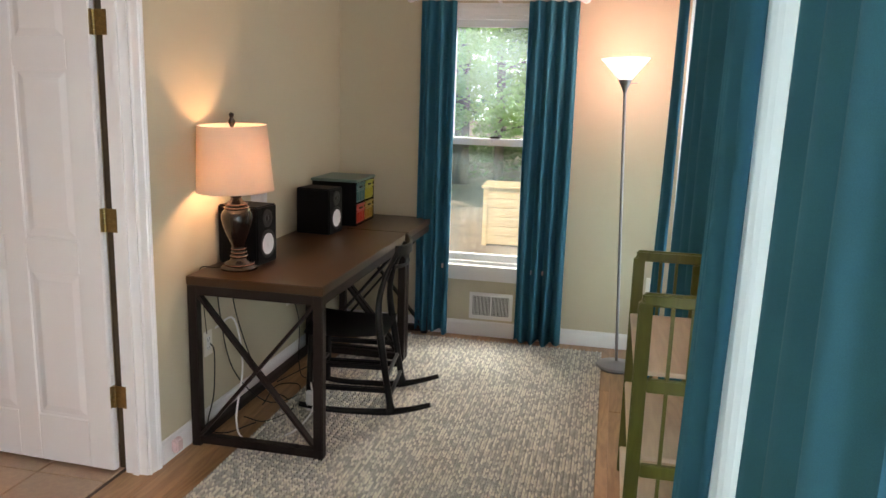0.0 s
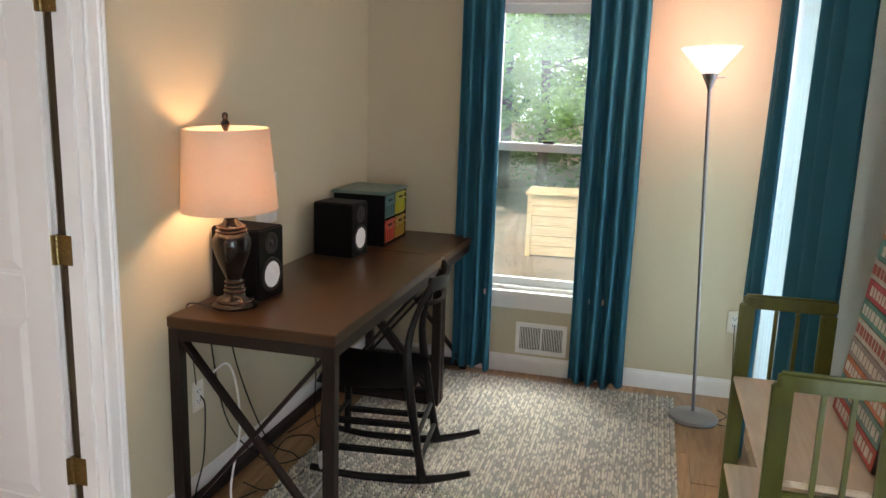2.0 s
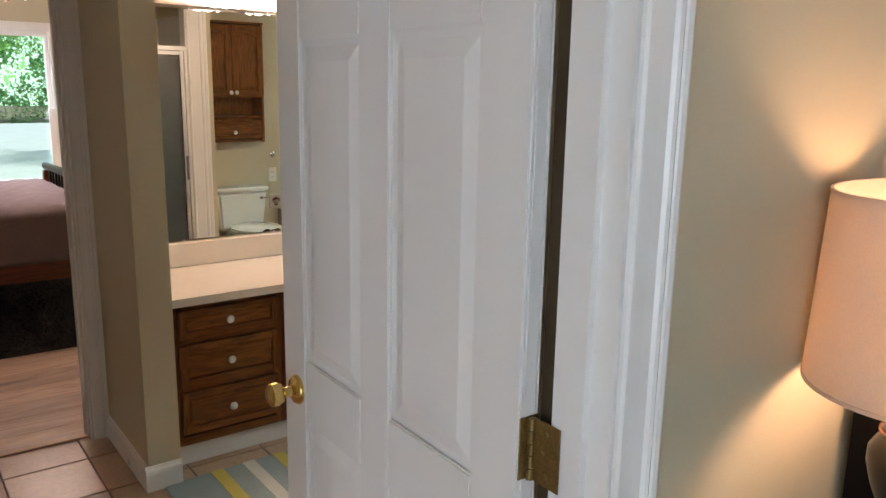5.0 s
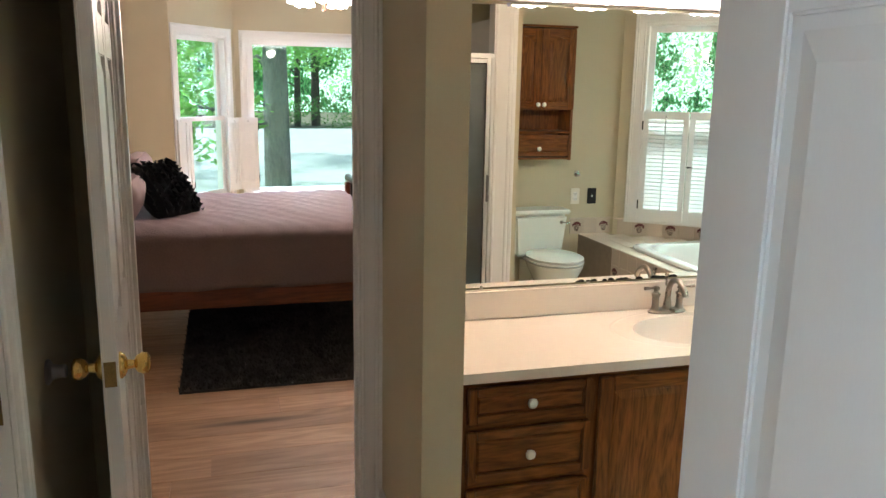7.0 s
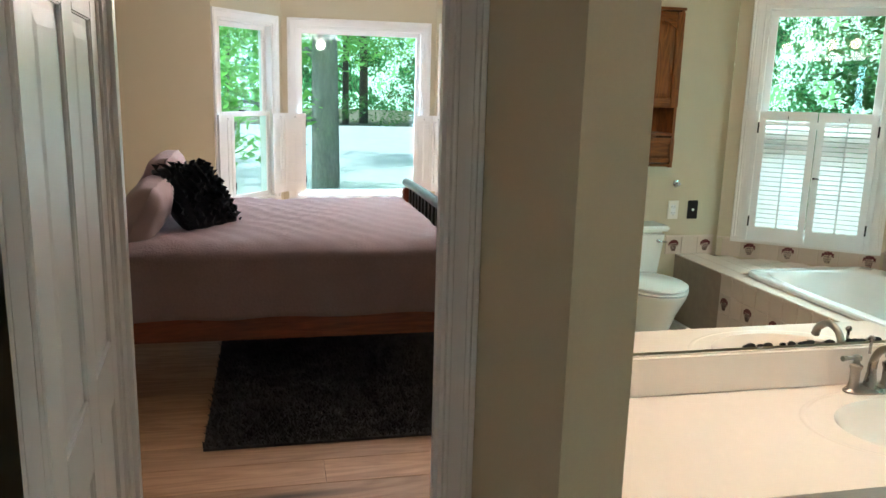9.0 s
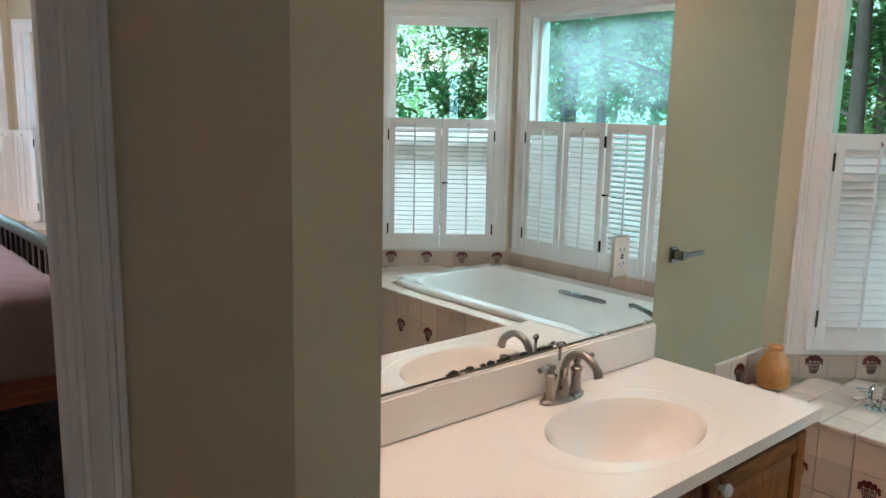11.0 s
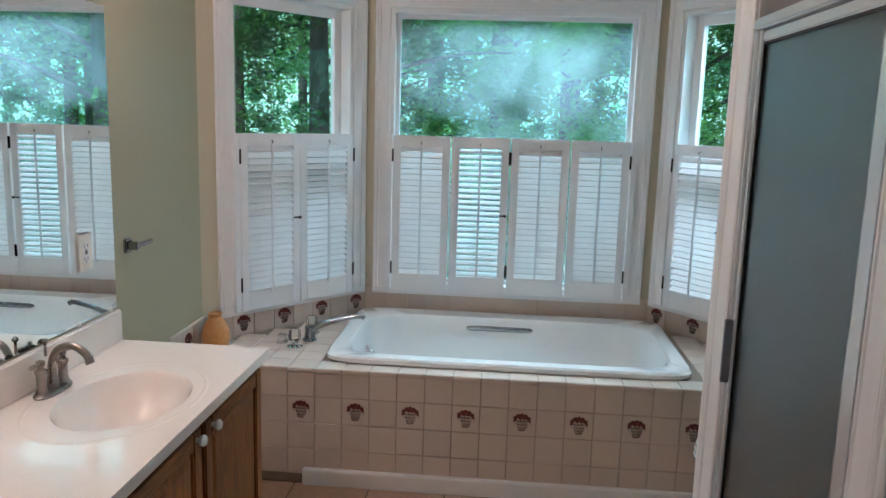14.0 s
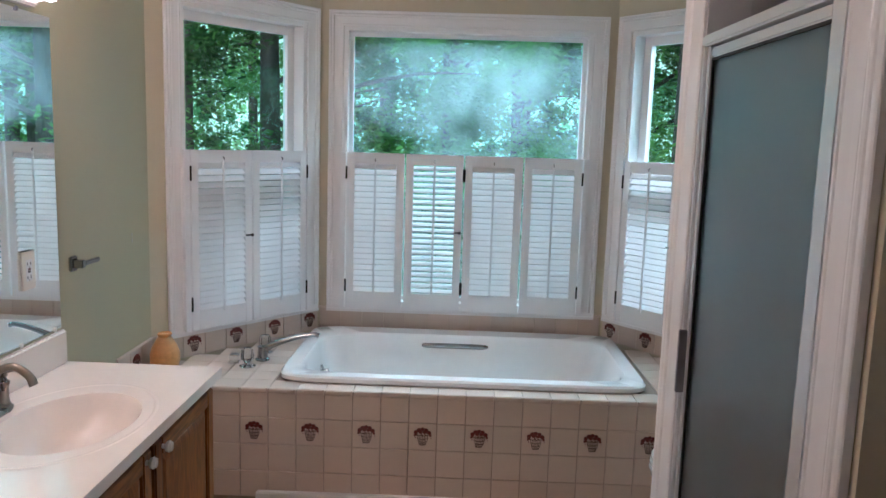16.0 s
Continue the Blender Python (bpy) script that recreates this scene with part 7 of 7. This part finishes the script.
# far woods: a glowing backdrop, sunlit and shaded leaves painted in its colours
bd = bpy.data.materials.new("far_woods")
bd.use_nodes = True
nt = bd.node_tree
N, L = nt.nodes, nt.links
tc, mp, n1, n2, cr = N.new("ShaderNodeTexCoord"), N.new("ShaderNodeMapping"), N.new("ShaderNodeTexNoise"), N.new("ShaderNodeTexNoise"), N.new("ShaderNodeValToRGB")
L.new(tc.outputs["Object"], mp.inputs[0])
mp.inputs["Scale"].default_value = (1, 1, 0.8)
for nn, s in ((n1, 0.8), (n2, 5.0)):
    nn.inputs["Scale"].default_value, nn.inputs["Detail"].default_value = s, 6
    L.new(mp.outputs[0], nn.inputs["Vector"])
ad = N.new("ShaderNodeMath")
ad.operation = "MULTIPLY_ADD"
ad.inputs[1].default_value = 0.8
L.new(n2.outputs["Fac"], ad.inputs[0])
L.new(n1.outputs["Fac"], ad.inputs[2])
L.new(ad.outputs[0], cr.inputs[0])
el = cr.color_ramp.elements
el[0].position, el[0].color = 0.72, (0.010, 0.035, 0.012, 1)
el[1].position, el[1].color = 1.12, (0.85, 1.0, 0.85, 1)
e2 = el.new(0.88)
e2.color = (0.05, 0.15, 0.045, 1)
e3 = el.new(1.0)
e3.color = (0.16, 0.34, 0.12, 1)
# the ring's own emission stands in for daylight on the trees
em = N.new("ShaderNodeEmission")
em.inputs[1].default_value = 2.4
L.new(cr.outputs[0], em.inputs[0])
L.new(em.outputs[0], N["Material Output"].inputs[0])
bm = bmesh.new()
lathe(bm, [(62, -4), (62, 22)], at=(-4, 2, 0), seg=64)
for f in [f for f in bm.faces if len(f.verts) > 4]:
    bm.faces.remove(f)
part("backdrop", bm, bd, None, "glowing backdrop of distant woods with painted sunlit and dark leaves", kind="structure")

bx = thing("wooden_crate_outside", pose(-1.70, 10.1, G - 0.02, 0, 0, 3), "weathered pale wooden bin outside the window", "bin")
for k in range(6):
    boxpart("plank", (0, 0.74, -0.02, 0.0, 0.04 + k * 0.125, 0.160 + k * 0.125), M_PINE, bx, 0.003)
    boxpart("plank", (0, 0.74, 0.6, 0.62, 0.04 + k * 0.125, 0.160 + k * 0.125), M_PINE, bx, 0.003)
boxpart("bin_side", [(0, 0.02, 0, 0.6, 0.04, 0.785), (0.72, 0.74, 0, 0.6, 0.04, 0.785)], M_PINE, bx, 0.0)
boxpart("bin_lid", (-0.03, 0.77, -0.05, 0.65, 0.795, 0.825), M_PINE, bx, 0.005)
for x in (0.0, 0.68):
    boxpart("bin_leg", (x, x + 0.06, -0.042, -0.021, 0, 0.79), M_PINE, bx, 0.003)


# small things of the study
note = boxpart("paper", (-1.7895, -1.788, 3.475, 3.655, 0.955, 1.165), material("note_paper", (0.74, 0.74, 0.74), 0.8, bump=0), thing("paper_note", Matrix.Identity(4), "white paper note with pink felt-pen writing taped to the wall", "paper"), 0.0)
fc = bpy.data.curves.new("note_text", "FONT")
fc.body, fc.size, fc.align_x = "COVER", 0.05, "CENTER"
fo = new("note_text", fc)
fo.matrix_world = pose(-1.7875, 3.565, 1.03, 90, 0, 90)
me = bpy.data.meshes.new_from_object(fo)
bpy.data.objects.remove(fo)
me.materials.clear()
me.materials.append(material("pink_ink", (0.55, 0.15, 0.18), 0.7, bump=0))
o = new("lettering", me)
o.parent = note.parent
o.matrix_basis = pose(-1.7875, 3.565, 1.03, 90, 0, 90)

vt = thing("wall_vent", pose(-0.762, 4.745, 0.203), "white louvred metal vent grille in the wall above the baseboard", "vent")
boxpart("vent_frame", [(-0.14, -0.118, -0.008, 0, -0.088, 0.088), (0.118, 0.14, -0.008, 0, -0.088, 0.088), (-0.118, 0.118, -0.008, 0, 0.064, 0.088), (-0.118, 0.118, -0.008, 0, -0.088, -0.064), (-0.006, 0.006, -0.007, 0, -0.064, 0.064)], M_TRIM, vt, 0.0015)
boxpart("vent_back", (-0.118, 0.118, -0.0015, -0.0005, -0.064, 0.064), M_RUBBER, vt, 0.0)
for k in range(26):
    x = -0.113 + k * 0.00904
    boxpart("vent_slat", (x - 0.0012, x + 0.0026, -0.006, -0.0018, -0.064, 0.064), M_TRIM, vt, 0.0)
plate("outlet", pose(0.223, 4.745, 0.412, rz=180), "white outlet plate on the beige wall")
plate("outlet", pose(-1.79, 3.02, 0.40, rz=-90), "white outlet plate behind the desk")
plate("outlet", pose(-1.79, 3.92, 0.40, rz=-90), "white outlet plate behind the desk")


def cable(name, pts, r, mat, label):
    bm = bmesh.new()
    tube(bm, pts, r, 6, 6)
    part("cord", bm, mat, thing(name, Matrix.Identity(4), label, "cable"), smooth=True)


cable("black_cable", [(-1.775, 3.02, 0.40), (-1.74, 2.99, 0.37), (-1.72, 2.94, 0.20), (-1.73, 2.90, 0.06), (-1.68, 2.96, 0.008), (-1.6, 3.10, 0.008)], 0.003, M_RUBBER, "black power cord hanging from the outlet")
cable("black_cable", [(-1.775, 3.10, 0.72), (-1.76, 3.08, 0.55), (-1.72, 3.12, 0.25), (-1.62, 3.25, 0.05), (-1.55, 3.45, 0.008), (-1.60, 3.60, 0.008), (-1.70, 3.55, 0.008), (-1.66, 3.30, 0.008)], 0.003, M_RUBBER, "black cord looping under the desk")
cable("black_cable", [(-1.775, 3.20, 0.72), (-1.74, 3.22, 0.45), (-1.68, 3.34, 0.10), (-1.60, 3.42, 0.010), (-1.50, 3.30, 0.010), (-1.56, 3.12, 0.010), (-1.68, 3.14, 0.010)], 0.003, M_RUBBER, "black cord looping under the desk")
cable("white_cable", [(-1.772, 3.06, 0.46), (-1.70, 3.10, 0.50), (-1.64, 3.06, 0.30), (-1.62, 2.95, 0.08), (-1.55, 2.92, 0.008), (-1.40, 3.02, 0.012), (-1.36, 3.20, 0.06), (-1.40, 3.28, 0.16)], 0.0045, M_WHITEP, "white extension cord under the desk")
cable("black_cable", [(-1.772, 3.93, 0.40), (-1.72, 3.90, 0.25), (-1.68, 3.80, 0.05), (-1.60, 3.70, 0.008), (-1.50, 3.85, 0.008), (-1.62, 3.95, 0.008), (-1.72, 3.6, 0.008)], 0.003, M_RUBBER, "black cord looping under the desk")
cable("lamp_cable", [(-1.68, 3.02, 0.762), (-1.72, 2.98, 0.763), (-1.775, 2.96, 0.763), (-1.782, 2.97, 0.70), (-1.78, 3.00, 0.45)], 0.0022, M_RUBBER, "dark lamp cord over the desk edge")
cable("lamp_cable", [(0.16, 4.50, 0.02), (0.20, 4.46, 0.008), (0.14, 4.36, 0.006), (0.24, 4.40, 0.006), (0.235, 4.66, 0.10), (0.223, 4.735, 0.40)], 0.0025, M_RUBBER, "black floor lamp cord running to the outlet")
ps = thing("power_strip", pose(-1.40, 3.30, 0.008, -70, 0, 20), "white power strip leaning under the desk", "power strip")
boxpart("strip_body", (-0.03, 0.03, -0.11, 0.11, 0, 0.03), M_WHITEP, ps, 0.006)
pg = thing("night_plug", pose(-1.775, 2.70, 0.06), "small pale pink plug-in on the baseboard", "plug")
boxpart("plug_body", (0, 0.03, -0.025, 0.025, -0.03, 0.03), material("pink_plastic", (0.75, 0.55, 0.55), 0.5), pg, 0.008)

# floor pieces last
planks("floor_board", (-1.90, 0.42, -1.2, 4.745), 0.127, 1.3, "y", M_OAK, 0.0, floor, 11)
planks("floor_board", (-9.9, -4.66, -0.5, 5.2), 0.19, 1.6, "y", M_OAKB, 0.0, floor_bed, 12)
for o in list(DECO) + [_proto]:
    bpy.data.objects.remove(o)
